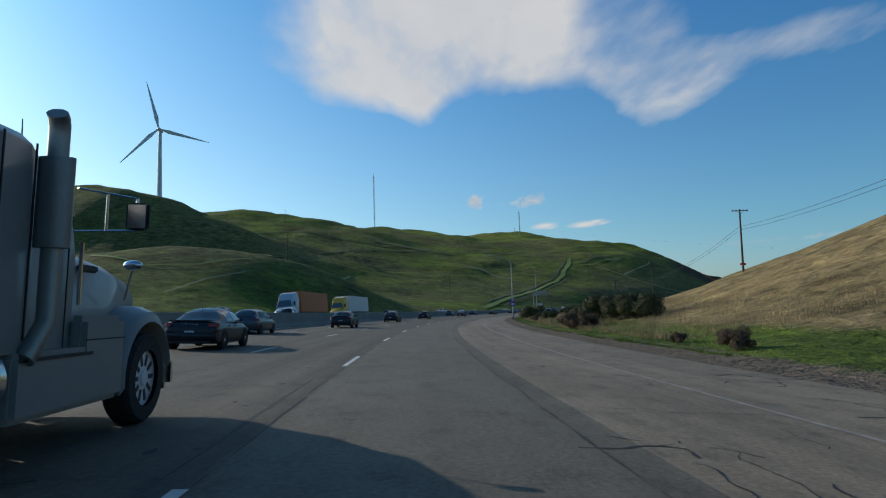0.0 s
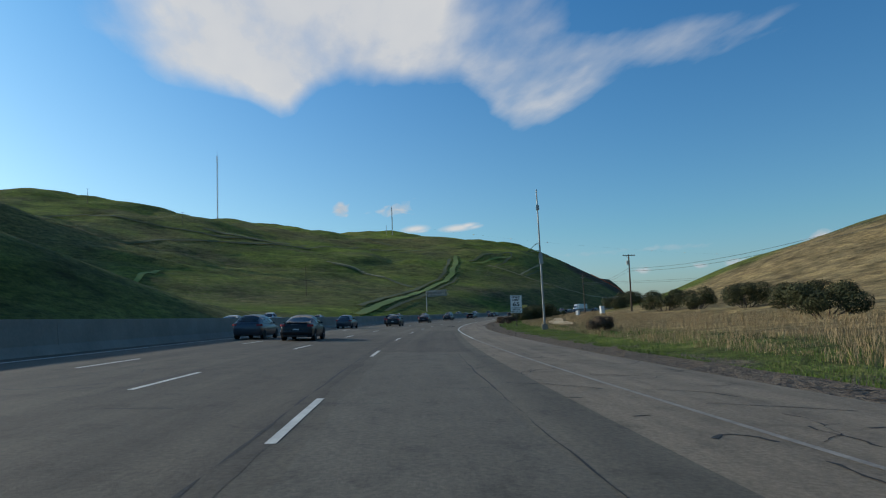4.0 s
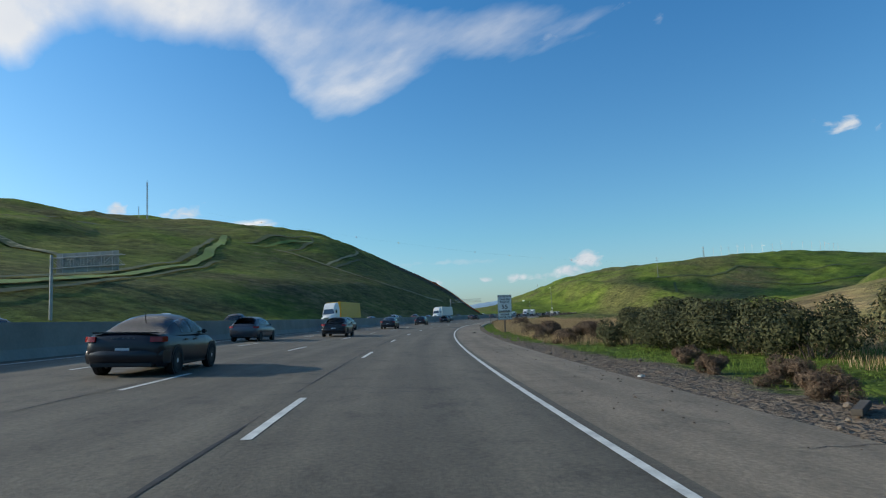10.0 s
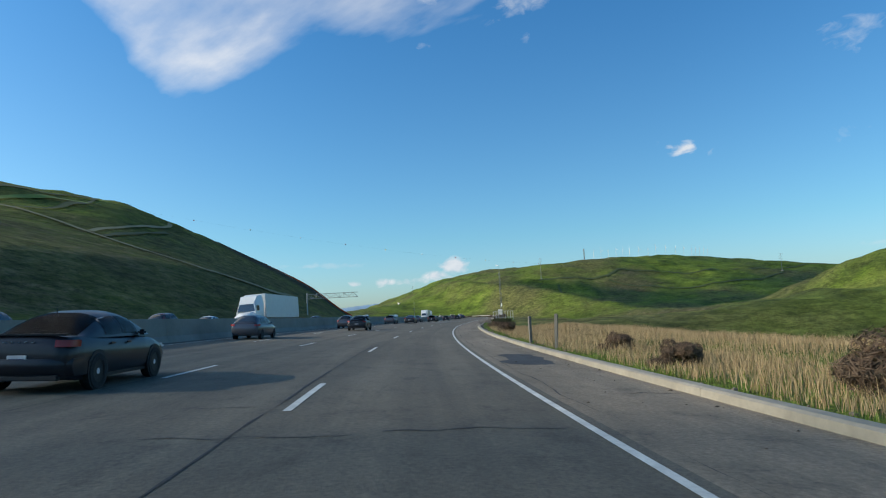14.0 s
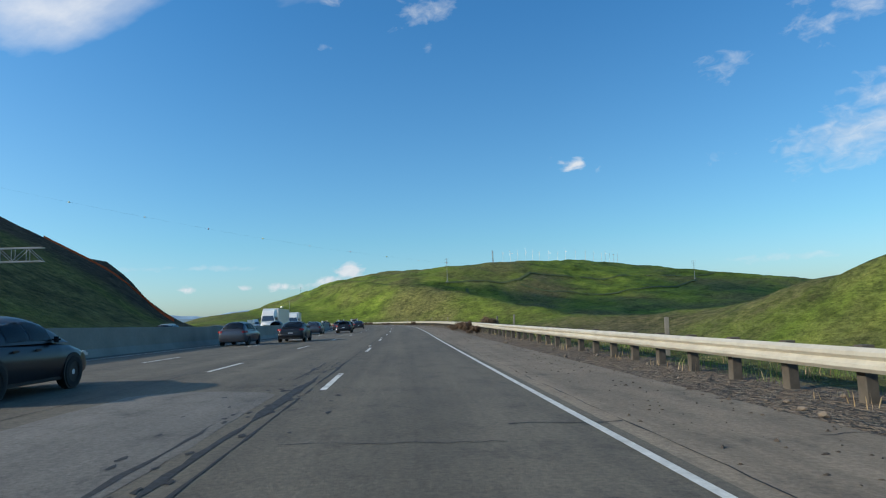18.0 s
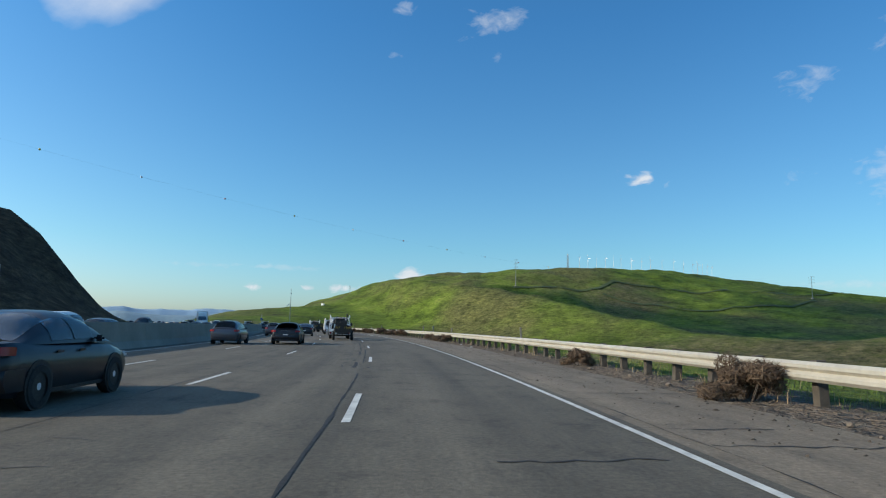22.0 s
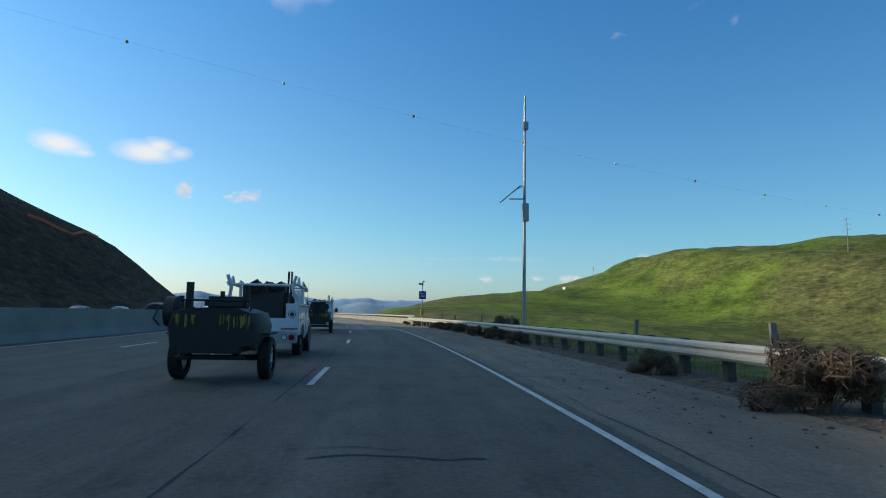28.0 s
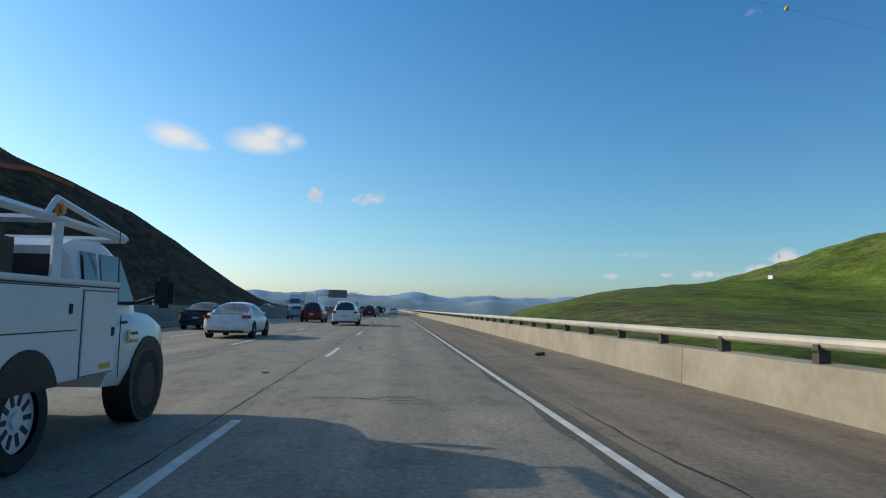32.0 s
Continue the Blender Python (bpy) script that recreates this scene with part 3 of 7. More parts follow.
def build_rail():
    rail = tagged(new("guard_rail"), "weathered pale steel guard rail on dark timber posts", "guard rail")
    wave = [(0.06, 0.44), (0.0, 0.50), (0.0, 0.56), (0.07, 0.62), (0.0, 0.68), (0.0, 0.74), (0.06, 0.80)]
    sec = [(RAIL_LAT + x, z) for x, z in wave] + [(RAIL_LAT + x + 0.012, z) for x, z in wave[::-1]]
    for s0 in np.arange(560, 945, 7.62):
        profile_run("rail_panel", s0, min(s0 + 7.66, 968), 3.82, sec, STEEL, rail)
    for s0 in np.arange(945.1, 976, 7.62):
        profile_run("rail_panel", s0, s0 + 7.6, 3.8, sec, STEEL, rail)
    bm = bmesh.new()
    bmesh.ops.create_cube(bm, size=1, matrix=Matrix.Diagonal((0.2, 0.2, 1.3, 1)))
    bmesh.ops.bevel(bm, geom=bm.edges[:], offset=0.012, segments=1, affect="EDGES")
    me = bpy.data.meshes.new("post")
    bm.to_mesh(me)
    me.materials.append(POST_WOOD)
    bm = bmesh.new()
    bmesh.ops.create_cube(bm, size=1, matrix=Matrix.Diagonal((0.15, 0.2, 0.34, 1)))
    block = bpy.data.meshes.new("block")
    bm.to_mesh(block)
    block.materials.append(POST_WOOD)
    bm = bmesh.new()
    for k in range(9):
        a = math.pi * k / 8
        for z in (0.40, 0.84):
            bm.verts.new((0.20 - 0.20 * math.cos(a), -0.30 * math.sin(a), z))
    bm.verts.ensure_lookup_table()
    for k in range(8):
        bm.faces.new([bm.verts[q] for q in (2 * k, 2 * k + 2, 2 * k + 3, 2 * k + 1)])
    bmesh.ops.solidify(bm, geom=bm.faces[:], thickness=0.012)
    cap = bpy.data.meshes.new("rail_terminal")
    bm.to_mesh(cap)
    cap.materials.append(STEEL)
    end = new("rail_terminal", cap)
    end.parent, end.matrix_basis = rail, frame_at(560.0, RAIL_LAT, 0.0)
    rng = random.Random(4)
    for s0 in np.arange(560.4, 981, 1.905):
        for mesh, lat, up in ((me, RAIL_LAT + 0.36, 0.17), (block, RAIL_LAT + 0.165, 0.62)):
            ob = new(mesh.name, mesh)
            ob.parent = rail
            ob.matrix_basis = frame_at(s0, lat, up) @ pose(0, 0, 0, rng.uniform(-1.5, 1.5), rng.uniform(-2, 2), rng.uniform(-3, 3))
    return rail


def par_lat(s):
    """The parapet closes in on the lanes."""
    return np.interp(s, [970, 990, 1012, 1038, 1100], [6.5, 6.5, 6.2, 5.3, 5.0])


def build_parapet():
    par = tagged(new("parapet"), "pale stained concrete parapet with a steel top rail", "parapet")
    sec = [(-0.05, -0.3), (0.0, 0.66), (0.30, 0.68), (0.35, -0.3)]
    for s0 in np.arange(981, 1600, 12.0):
        profile_run("parapet_panel", s0 + 0.01, s0 + 11.99, 3.995, sec, PALE_CONCRETE, par, shift=par_lat)
    tube = [(0.14 + 0.075 * math.cos(a), 0.94 + 0.085 * math.sin(a)) for a in np.linspace(0, 2 * math.pi, 10, endpoint=False)]
    profile_run("top_rail", 981, 1605, 6, tube, STEEL, par, shift=par_lat)
    bm = bmesh.new()
    for dx, dy, dz, sx, sy, sz in ((0, 0, 0.09, 0.16, 0.14, 0.18), (-0.03, 0, 0.20, 0.10, 0.11, 0.12)):
        bmesh.ops.create_cube(bm, size=1, matrix=Matrix.Translation((dx, dy, dz)) @ Matrix.Diagonal((sx, sy, sz, 1)))
    me = bpy.data.meshes.new("rail_post")
    bm.to_mesh(me)
    me.materials.append(POST_WOOD)
    for s0 in np.arange(982.2, 1500, 2.4):
        ob = new("rail_post", me)
        ob.parent, ob.matrix_basis = par, frame_at(s0, float(par_lat(s0)) + 0.16, 0.66)
    return par


build_median()
build_rail()
build_parapet()

# ---- building blocks for things ----
def part(name, bm, mat, parent, label="", smooth_shade=False):
    me = bpy.data.meshes.new(name)
    bmesh.ops.recalc_face_normals(bm, faces=bm.faces)
    bm.to_mesh(me)
    bm.free()
    if smooth_shade:
        me.polygons.foreach_set("use_smooth", [True] * len(me.polygons))
        me.set_sharp_from_angle(angle=radians(38))
    me.materials.append(mat)
    ob = new(name, me)
    ob.parent = parent
    return tagged(ob, label)


def box(bm, x, y, z, sx, sy, sz, bevel=0.0, turn=None):
    m = Matrix.Translation((x, y, z)) @ (turn or Matrix()) @ Matrix.Diagonal((sx, sy, sz, 1))
    made = bmesh.ops.create_cube(bm, size=1, matrix=m)
    if bevel:
        es = list({e for v in made["verts"] for e in v.link_edges})
        bmesh.ops.bevel(bm, geom=es, offset=bevel, segments=2, affect="EDGES")
    return bm


def rod(bm, p0, p1, r0, r1=None, n=10):
    a, b = Vector(p0), Vector(p1)
    d = b - a
    m = Matrix.Translation((a + b) / 2) @ d.to_track_quat("Z", "Y").to_matrix().to_4x4()
    bmesh.ops.create_cone(bm, cap_ends=True, segments=n, radius1=r0, radius2=r0 if r1 is None else r1, depth=d.length, matrix=m)
    return bm


def tube(bm, pts, r, n=6):
    """One bent tube through the points."""
    pts = [Vector(p) for p in pts]
    rings = []
    for i, p in enumerate(pts):
        d = (pts[min(i + 1, len(pts) - 1)] - pts[max(i - 1, 0)]).normalized()
        u = d.orthogonal().normalized() if not rings else (side - d * side.dot(d)).normalized()
        side, w = u, d.cross(u)
        rings.append([bm.verts.new(p + (u * math.cos(a) + w * math.sin(a)) * r) for a in [2 * math.pi * k / n for k in range(n)]])
    for a, b in zip(rings, rings[1:]):
        for k in range(n):
            bm.faces.new((a[k], a[(k + 1) % n], b[(k + 1) % n], b[k]))
    bm.faces.new(rings[0][::-1])
    bm.faces.new(rings[-1])
    return bm


def B(*args, **kw):
    return box(bmesh.new(), *args, **kw)


def R(*args, **kw):
    return rod(bmesh.new(), *args, **kw)


def loft(rings, close_ends=True):
    """A skin through rings of as many points each."""
    bm = bmesh.new()
    vs = [[bm.verts.new(p) for p in ring] for ring in rings]
    n = len(rings[0])
    for a, b in zip(vs, vs[1:]):
        for i in range(n):
            bm.faces.new((a[i], a[(i + 1) % n], b[(i + 1) % n], b[i]))
    if close_ends:
        bm.faces.new(vs[0][::-1])
        bm.faces.new(vs[-1])
    return bm


def paint(name, color, rough=0.25, metal=0.3):
    m, nt, b = material(name, rough, metal)
    dust = noise_of(nt, 1.6, 5, 0.65)
    nt.links.new(ramp(nt, dust, [(0.35, color), (0.75, tuple(c * 0.9 + 0.010 for c in color))]), b.inputs["Base Color"])
    nt.links.new(ramp(nt, dust, [(0.35, (rough,) * 3), (0.75, (rough + 0.10,) * 3)]), b.inputs["Roughness"])
    b.inputs["Coat Weight"].default_value, b.inputs["Coat Roughness"].default_value = 0.25, 0.06
    b.inputs["Specular IOR Level"].default_value = 0.3
    return m


def simple(name, color, rough=0.5, metal=0.0):
    return plain(name, color, rough, metal, 0.12, 4.0, "Object", 30.0)


CHARCOAL = paint("charcoal_car_paint", (0.005, 0.006, 0.011), 0.35, 0.0)
DARK_GREY = paint("dark_grey_car_paint", (0.007, 0.008, 0.013), 0.35, 0.0)
GREY_CAR = paint("blue_grey_car_paint", (0.075, 0.082, 0.10), 0.3, 0.5)
SILVER = paint("silver_car_paint", (0.30, 0.31, 0.32), 0.3, 0.6)
WHITE = paint("white_vehicle_paint", (0.72, 0.72, 0.70), 0.3, 0.0)
RED_CAR = paint("dark_red_car_paint", (0.14, 0.012, 0.012))
TAN_CAR = paint("tan_car_paint", (0.33, 0.28, 0.20), 0.3, 0.4)
ORANGE = paint("orange_trailer_paint", (0.55, 0.13, 0.025), 0.45, 0)
YELLOW = paint("yellow_cab_paint", (0.62, 0.36, 0.03), 0.35, 0)
PALE_BLUE = paint("pale_silver_cab_paint", (0.42, 0.46, 0.50), 0.3, 0.3)
GLASS = simple("dark_tinted_window_glass", (0.030, 0.036, 0.042), 0.05)
GLASS.node_tree.nodes["Principled BSDF"].inputs["IOR"].default_value = 2.1
RUBBER = simple("black_tyre_rubber", (0.016, 0.016, 0.016), 0.85)
RIM = simple("grey_wheel_metal", (0.66, 0.66, 0.67), 0.4, 0.2)
RIM_GAP = simple("dark_gap_between_spokes", (0.03, 0.03, 0.03), 0.6)
BLACK = simple("black_plastic_trim", (0.012, 0.012, 0.013), 0.6)
TAIL_RED = simple("red_lamp_plastic", (0.26, 0.008, 0.008), 0.2)
LENS = simple("clear_lamp_plastic", (0.62, 0.62, 0.60), 0.15)
PLATE = simple("pale_plate_with_bars", (0.55, 0.55, 0.56), 0.5)
CHROME = simple("bright_chrome", (0.62, 0.62, 0.63), 0.18, 1.0)
BAR_BLUE = simple("dark_blue_bars", (0.03, 0.04, 0.14), 0.6)
AMBER = simple("amber_lamp", (0.60, 0.16, 0.01), 0.25)


def wheel(parent, x, y, r=0.33, w=0.21, spokes=True):
    side = 1 if x > 0 else -1
    bm = bmesh.new()
    prof = [(-w / 2, r * 0.62), (-w / 2, r * 0.93), (-w * 0.36, r), (w * 0.36, r), (w / 2, r * 0.93), (w / 2, r * 0.62)]
    n = 22
    vs = [[bm.verts.new((x + px, y + pr * math.cos(2 * math.pi * k / n), r + pr * math.sin(2 * math.pi * k / n))) for px, pr in prof] for k in range(n)]
    for k in range(n):
        for i in range(len(prof) - 1):
            bm.faces.new((vs[k][i], vs[k][i + 1], vs[(k + 1) % n][i + 1], vs[(k + 1) % n][i]))
    tyre = part("wheel", bm, RUBBER, parent, "", True)
    bm = bmesh.new()
    xo = x + side * w * 0.40
    rod(bm, (x - side * w * 0.3, y, r), (xo - side * 0.02, y, r), r * 0.64, n=20)
    gaps = bmesh.new()
    for k in range(10):
        a = 2 * math.pi * k / 10
        box(gaps, xo - side * 0.02, y + math.cos(a) * r * 0.40, r + math.sin(a) * r * 0.40, 0.012, r * 0.26, r * 0.10, 0, Matrix.Rotation(a, 4, "X"))
    part("rim_gap", gaps, RIM_GAP, tyre)
    rod(bm, (xo - side * 0.04, y, r), (xo + side * 0.005, y, r), r * 0.17, n=12)
    part("rim", bm, RIM, tyre, "grey metal rim")
    return tyre


def body_ring(y, w, z0, z1, crown=0.04, tuck=0.10):
    """A closed section of car body: sills tucked in, shoulders rounded."""
    h = z1 - z0
    half = [(w - tuck, z0), (w - 0.02, z0 + h * 0.22), (w, z0 + h * 0.55), (w - 0.03, z0 + h * 0.85), (w - 0.12, z1 - 0.01), (w * 0.5, z1 + crown * 0.7)]
    pts = [(x, y, z) for x, z in half] + [(0, y, z1 + crown)] + [(-x, y, z) for x, z in half[::-1]]
    return pts


# kind: length, half width, wheel radius, axles; body sections of (y share, half-width share, bottom, top);
# greenhouse: roofline as (y share, height), height of the belt, shares of y that the panes take
CAR_KINDS = {
    "sedan": dict(L=4.35, W=0.925, r=0.33, axles=(0.205, 0.785), body=[(0, .74, .44, .78), (.010, .86, .30, .90), (.035, .94, .24, .985), (.09, .98, .21, 1.0), (.18, 1, .20, .99), (.34, 1, .20, .975), (.52, 1, .20, .955), (.68, 1, .20, .94), (.80, .99, .20, .885), (.90, .95, .21, .80), (.965, .87, .24, .70), (1, .66, .34, .58)],
                  roof=[(.10, .98), (.17, 1.11), (.26, 1.32), (.35, 1.435), (.45, 1.475), (.54, 1.465), (.63, 1.38), (.71, 1.20), (.775, .96)], belt=0.95, panes=((.125, .325), (.30, .445), (.46, .615), (.595, .765))),
    "hatch": dict(L=4.4, W=0.88, r=0.31, axles=(0.18, 0.80), body=[(0, .78, .42, .84), (.015, .91, .28, .95), (.06, .98, .22, .98), (.25, 1, .20, .97), (.50, 1, .20, .95), (.70, 1, .20, .93), (.84, .98, .20, .85), (.95, .90, .24, .74), (1, .70, .36, .60)],
                  roof=[(.015, 1.0), (.05, 1.16), (.12, 1.40), (.22, 1.475), (.38, 1.50), (.52, 1.48), (.62, 1.38), (.70, 1.18), (.76, .95)], belt=0.94, panes=((.03, .16), (.17, .41), (.425, .60), (.58, .75))),
    "suv": dict(L=4.75, W=0.94, r=0.37, axles=(0.18, 0.80), body=[(0, .84, .48, .98), (.012, .94, .36, 1.06), (.05, .99, .30, 1.09), (.25, 1, .28, 1.09), (.50, 1, .28, 1.07), (.70, 1, .28, 1.05), (.84, .99, .28, 1.0), (.95, .93, .32, .90), (1, .76, .42, .76)],
                roof=[(.012, 1.09), (.03, 1.28), (.07, 1.62), (.14, 1.74), (.35, 1.77), (.52, 1.74), (.62, 1.62), (.69, 1.36), (.745, 1.06)], belt=1.06, panes=((.016, .10), (.10, .40), (.42, .605), (.59, .735))),
    "pickup": dict(L=5.5, W=0.97, r=0.38, axles=(0.20, 0.80), body=[(0, .92, .50, 1.06), (.01, .98, .40, 1.10), (.20, 1, .36, 1.10), (.40, 1, .34, 1.10), (.60, 1, .34, 1.10), (.75, 1, .34, 1.08), (.90, .98, .36, 1.02), (.98, .92, .40, .90), (1, .80, .46, .78)],
                   roof=[(.375, 1.09), (.385, 1.45), (.40, 1.74), (.45, 1.82), (.54, 1.84), (.61, 1.79), (.67, 1.62), (.72, 1.36), (.765, 1.08)], belt=1.08, panes=((.376, .40), (.40, .52), (.53, .645), (.64, .755))),
}


def greenhouse(k, f, turn, grow=0.0):
    """A point of the glasshouse: share of the length, angle from the right belt over the roof."""
    y = -k["L"] / 2 + f * k["L"]
    z = float(hermite(np.array([f]), *zip(*k["roof"]))[0])
    rise = max(z - k["belt"], 0.015)
    w = k["W"] - 0.065 - 0.10 * abs((f - 0.45) / 0.5) ** 2
    c, q = math.cos(turn), math.sin(turn)
    up = rise * abs(q) ** 0.74
    x = math.copysign(abs(c) ** 0.62, c) * (w - 0.30 * up)
    return Vector((x * (1 + grow / 0.8), y + grow * (f - 0.45) * 2, k["belt"] - 0.02 + up + grow * abs(q)))


def shell(k, f0, f1, a0, a1, grow, nf, na, thick=0.0):
    """A patch of the glasshouse skin, solid when thick is given."""
    bm = bmesh.new()
    grid = [[bm.verts.new(greenhouse(k, f0 + (f1 - f0) * i / nf, radians(a0 + (a1 - a0) * j / na), grow)) for j in range(na + 1)] for i in range(nf + 1)]
    for i in range(nf):
        for j in range(na):
            bm.faces.new((grid[i][j], grid[i + 1][j], grid[i + 1][j + 1], grid[i][j + 1]))
    if thick:
        bmesh.ops.solidify(bm, geom=bm.faces[:], thickness=thick)
    return bm


def build_car(kind, mat, name, label, category, lite=False):
    k = CAR_KINDS[kind]
    L, W, b = k["L"], k["W"], k["belt"]
    car = tagged(new(name), label, category)
    sec = np.array(k["body"])
    fs = sec[:, 0] if lite else np.unique(np.concatenate([sec[:, 0], np.linspace(0.02, 0.98, 25)]))
    rings = [body_ring(-L / 2 + f * L, W * float(np.interp(f, sec[:, 0], sec[:, 1])), float(np.interp(f, sec[:, 0], sec[:, 2])), float(np.interp(f, sec[:, 0], sec[:, 3])) - 0.02) for f in fs]
    part("body", loft(rings), mat, car, "", True)
    ends = k["roof"][0][0], k["roof"][-1][0]
    part("roof", shell(k, ends[0], ends[1], 0, 180, 0, 14 if lite else 26, 16), mat, car, "painted roof and pillars", True)
    # panes stand a little proud of the skin
    (r0, r1), rear, front, (w0, w1) = k["panes"]
    part("rear_window", shell(k, r0, r1, 40, 140, 0.006, 8, 10, 0.004), GLASS, car, "dark rear window", True)
    part("windscreen", shell(k, w0, w1, 38, 142, 0.006, 8, 10, 0.004), GLASS, car, "dark windscreen", True)
    for a0, a1 in ((3, 44), (177, 136)):
        for f0, f1 in (rear, front) if kind != "pickup" else ((rear[0], front[1]),):
            part("side_window", shell(k, f0, f1, a0, a1, 0.006, 6, 5, 0.004), GLASS, car, "dark side window", True)
    y_front = -L / 2 + w1 * L
    # lamps, plates, mirrors, handles
    tail_z = k["body"][2][3] - 0.13
    for sgn in (-1, 1):
        lamp = loft([[(sgn * (x + 0.028), -L / 2 + y - 0.04, tail_z + dz) for y, dz in ((oy, -0.055), (oy + 0.10, -0.055), (oy + 0.10, 0.055), (oy + 0.02, 0.065))] for x, oy in ((W * 0.64, 0.02), (W * 0.78, 0.035), (W * 0.90, 0.09), (W * 0.965, 0.20))])
        part("tail_lamp", lamp, TAIL_RED, car, "red tail lamp", True)
        part("head_lamp", B(sgn * W * 0.66, L / 2 - 0.16, k["body"][-2][3] - 0.05, 0.34, 0.26, 0.13, 0.04), LENS, car, "clear head lamp", True)
        part("mirror", B(sgn * (W - 0.02), y_front - 0.58, b + 0.045, 0.17, 0.09, 0.115, 0.04), mat, car, "", True)
        for f in () if lite else (rear[0] + 0.03, front[0] + 0.03):
            part("door_handle", B(sgn * (W - 0.005), -L / 2 + f * L, b - 0.13, 0.035, 0.20, 0.035, 0.012), mat, car)
        for ax in k["axles"]:
            y = -L / 2 + ax * L
            if lite:
                part("wheel", R((sgn * (W - 0.2), y, k["r"]), (sgn * (W - 0.01), y, k["r"]), k["r"], n=14), RUBBER, car)
                continue
            # flat black disc in place of the shaded hollow round the wheel
            part("wheel_arch", R((sgn * (W - 0.10), y, k["r"] + 0.02), (sgn * (W + 0.003), y, k["r"] + 0.02), k["r"] + 0.04, n=24), BLACK, car, "black disc in place of the shaded wheel arch")
            wheel(car, sgn * (W - 0.085), y, k["r"])
    if lite:
        return car
    part("number_plate", B(0, -L / 2 - 0.005, tail_z - 0.27, 0.32, 0.03, 0.16, 0.005), PLATE, car, "pale plate with plain bars")
    bm = bmesh.new()
    for i in range(6):
        box(bm, -0.11 + 0.044 * i, -L / 2 - 0.022, tail_z - 0.275, 0.026, 0.008, 0.06)
    part("plate_bars", bm, BAR_BLUE, car)
    rows = [[(x * W, -L / 2 + y + dy, z) for dy, z in ((0.05, 0.30), (-0.02, 0.40), (-0.035, 0.52), (0.0, 0.60), (0.12, 0.61), (0.12, 0.30))] for x, y in ((-.99, .42), (-.94, .14), (-.75, .02), (-.4, -.025), (0, -.035), (.4, -.025), (.75, .02), (.94, .14), (.99, .42))]
    part("rear_bumper", loft(rows), mat, car, "rounded rear bumper", True)
    part("bumper_trim", B(0, -L / 2 + 0.03, 0.28, W * 1.5, 0.12, 0.09, 0.02), BLACK, car)
    part("front_grille", B(0, L / 2 - 0.05, 0.46, W * 1.1, 0.06, 0.16, 0.02), BLACK, car)
    if kind == "sedan":
        part("boot_spoiler", B(0, -L / 2 + 0.16, 1.005, W * 1.62, 0.14, 0.035, 0.015), mat, car, "low lip spoiler", True)
        bm = bmesh.new()
        for i in range(5):
            box(bm, -0.24 + 0.12 * i, -L / 2 + 0.028, tail_z + 0.03, 0.05, 0.02, 0.022)
        part("boot_badge", bm, CHROME, car, "plain chrome bars")
    aerial = greenhouse(k, rear[0] - 0.03 if kind == "sedan" else 0.30, radians(90))
    part("aerial", R(aerial, aerial + Vector((0, -0.06, 0.17)), 0.014, 0.006, 6), BLACK, car)
    part("sill", B(0, 0, 0.24, W * 1.9, L * 0.5, 0.08, 0.02), BLACK, car)
    if kind == "pickup":
        part("cargo_bed", B(0, -L / 2 + 0.19 * L, 1.10, W * 1.62, L * 0.33, 0.03), BLACK, car, "dark open cargo bed")
    return car


CAR_PLANS = {
    "charcoal": ("sedan", CHARCOAL, "sedan", "charcoal four-door sedan driving on the freeway", "car"),
    "dark_grey": ("sedan", DARK_GREY, "sedan", "dark grey four-door sedan on the freeway", "car"),
    "grey": ("hatch", GREY_CAR, "hatchback", "blue-grey hatchback driving beside the median barrier", "car"),
    "silver": ("hatch", SILVER, "hatchback", "silver hatchback on the freeway lanes", "car"),
    "white": ("sedan", WHITE, "sedan", "white four-door sedan on the freeway", "car"),
    "white_suv": ("suv", WHITE, "sport_utility_car", "white sport utility car with dark windows", "car"),
    "red_suv": ("suv", RED_CAR, "sport_utility_car", "dark red sport utility car on the freeway", "car"),
    "tan": ("suv", TAN_CAR, "sport_utility_car", "tan sport utility car in traffic", "car"),
    "dark_pickup": ("pickup", CHARCOAL, "pickup_truck", "black pickup truck with an open bed", "pickup truck"),
    "white_pickup": ("pickup", WHITE, "pickup_truck", "white pickup truck with an open bed", "pickup truck"),
}
MADE = {}


def put_car(plan, s, lat, back=False, lite=False):
    m = frame_at(s, lat, 0.0, 180 if back else 0)
    group = "oncoming traffic" if back else "freeway traffic"
    key = plan + (" light" if back or lite else "")
    if key not in MADE:
        ob = build_car(*CAR_PLANS[plan], lite=back or lite)
        ob.matrix_basis = m
        MADE[key] = ob
    else:
        ob = copy_thing(MADE[key], m)
    return tagged(ob, group=group)


# one pacing dark sedan, repeated along the third lane: seconds, metres ahead, metres aside
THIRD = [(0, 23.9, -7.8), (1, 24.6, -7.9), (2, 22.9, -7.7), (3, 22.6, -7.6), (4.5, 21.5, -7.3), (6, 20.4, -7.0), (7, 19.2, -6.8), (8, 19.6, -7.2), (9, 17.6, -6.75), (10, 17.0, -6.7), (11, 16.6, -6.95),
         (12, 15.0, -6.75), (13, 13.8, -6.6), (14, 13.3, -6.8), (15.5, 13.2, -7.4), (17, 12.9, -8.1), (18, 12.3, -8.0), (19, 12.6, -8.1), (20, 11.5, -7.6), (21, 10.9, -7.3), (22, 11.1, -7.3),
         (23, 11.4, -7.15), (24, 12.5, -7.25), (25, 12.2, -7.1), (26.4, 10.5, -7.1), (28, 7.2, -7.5)]


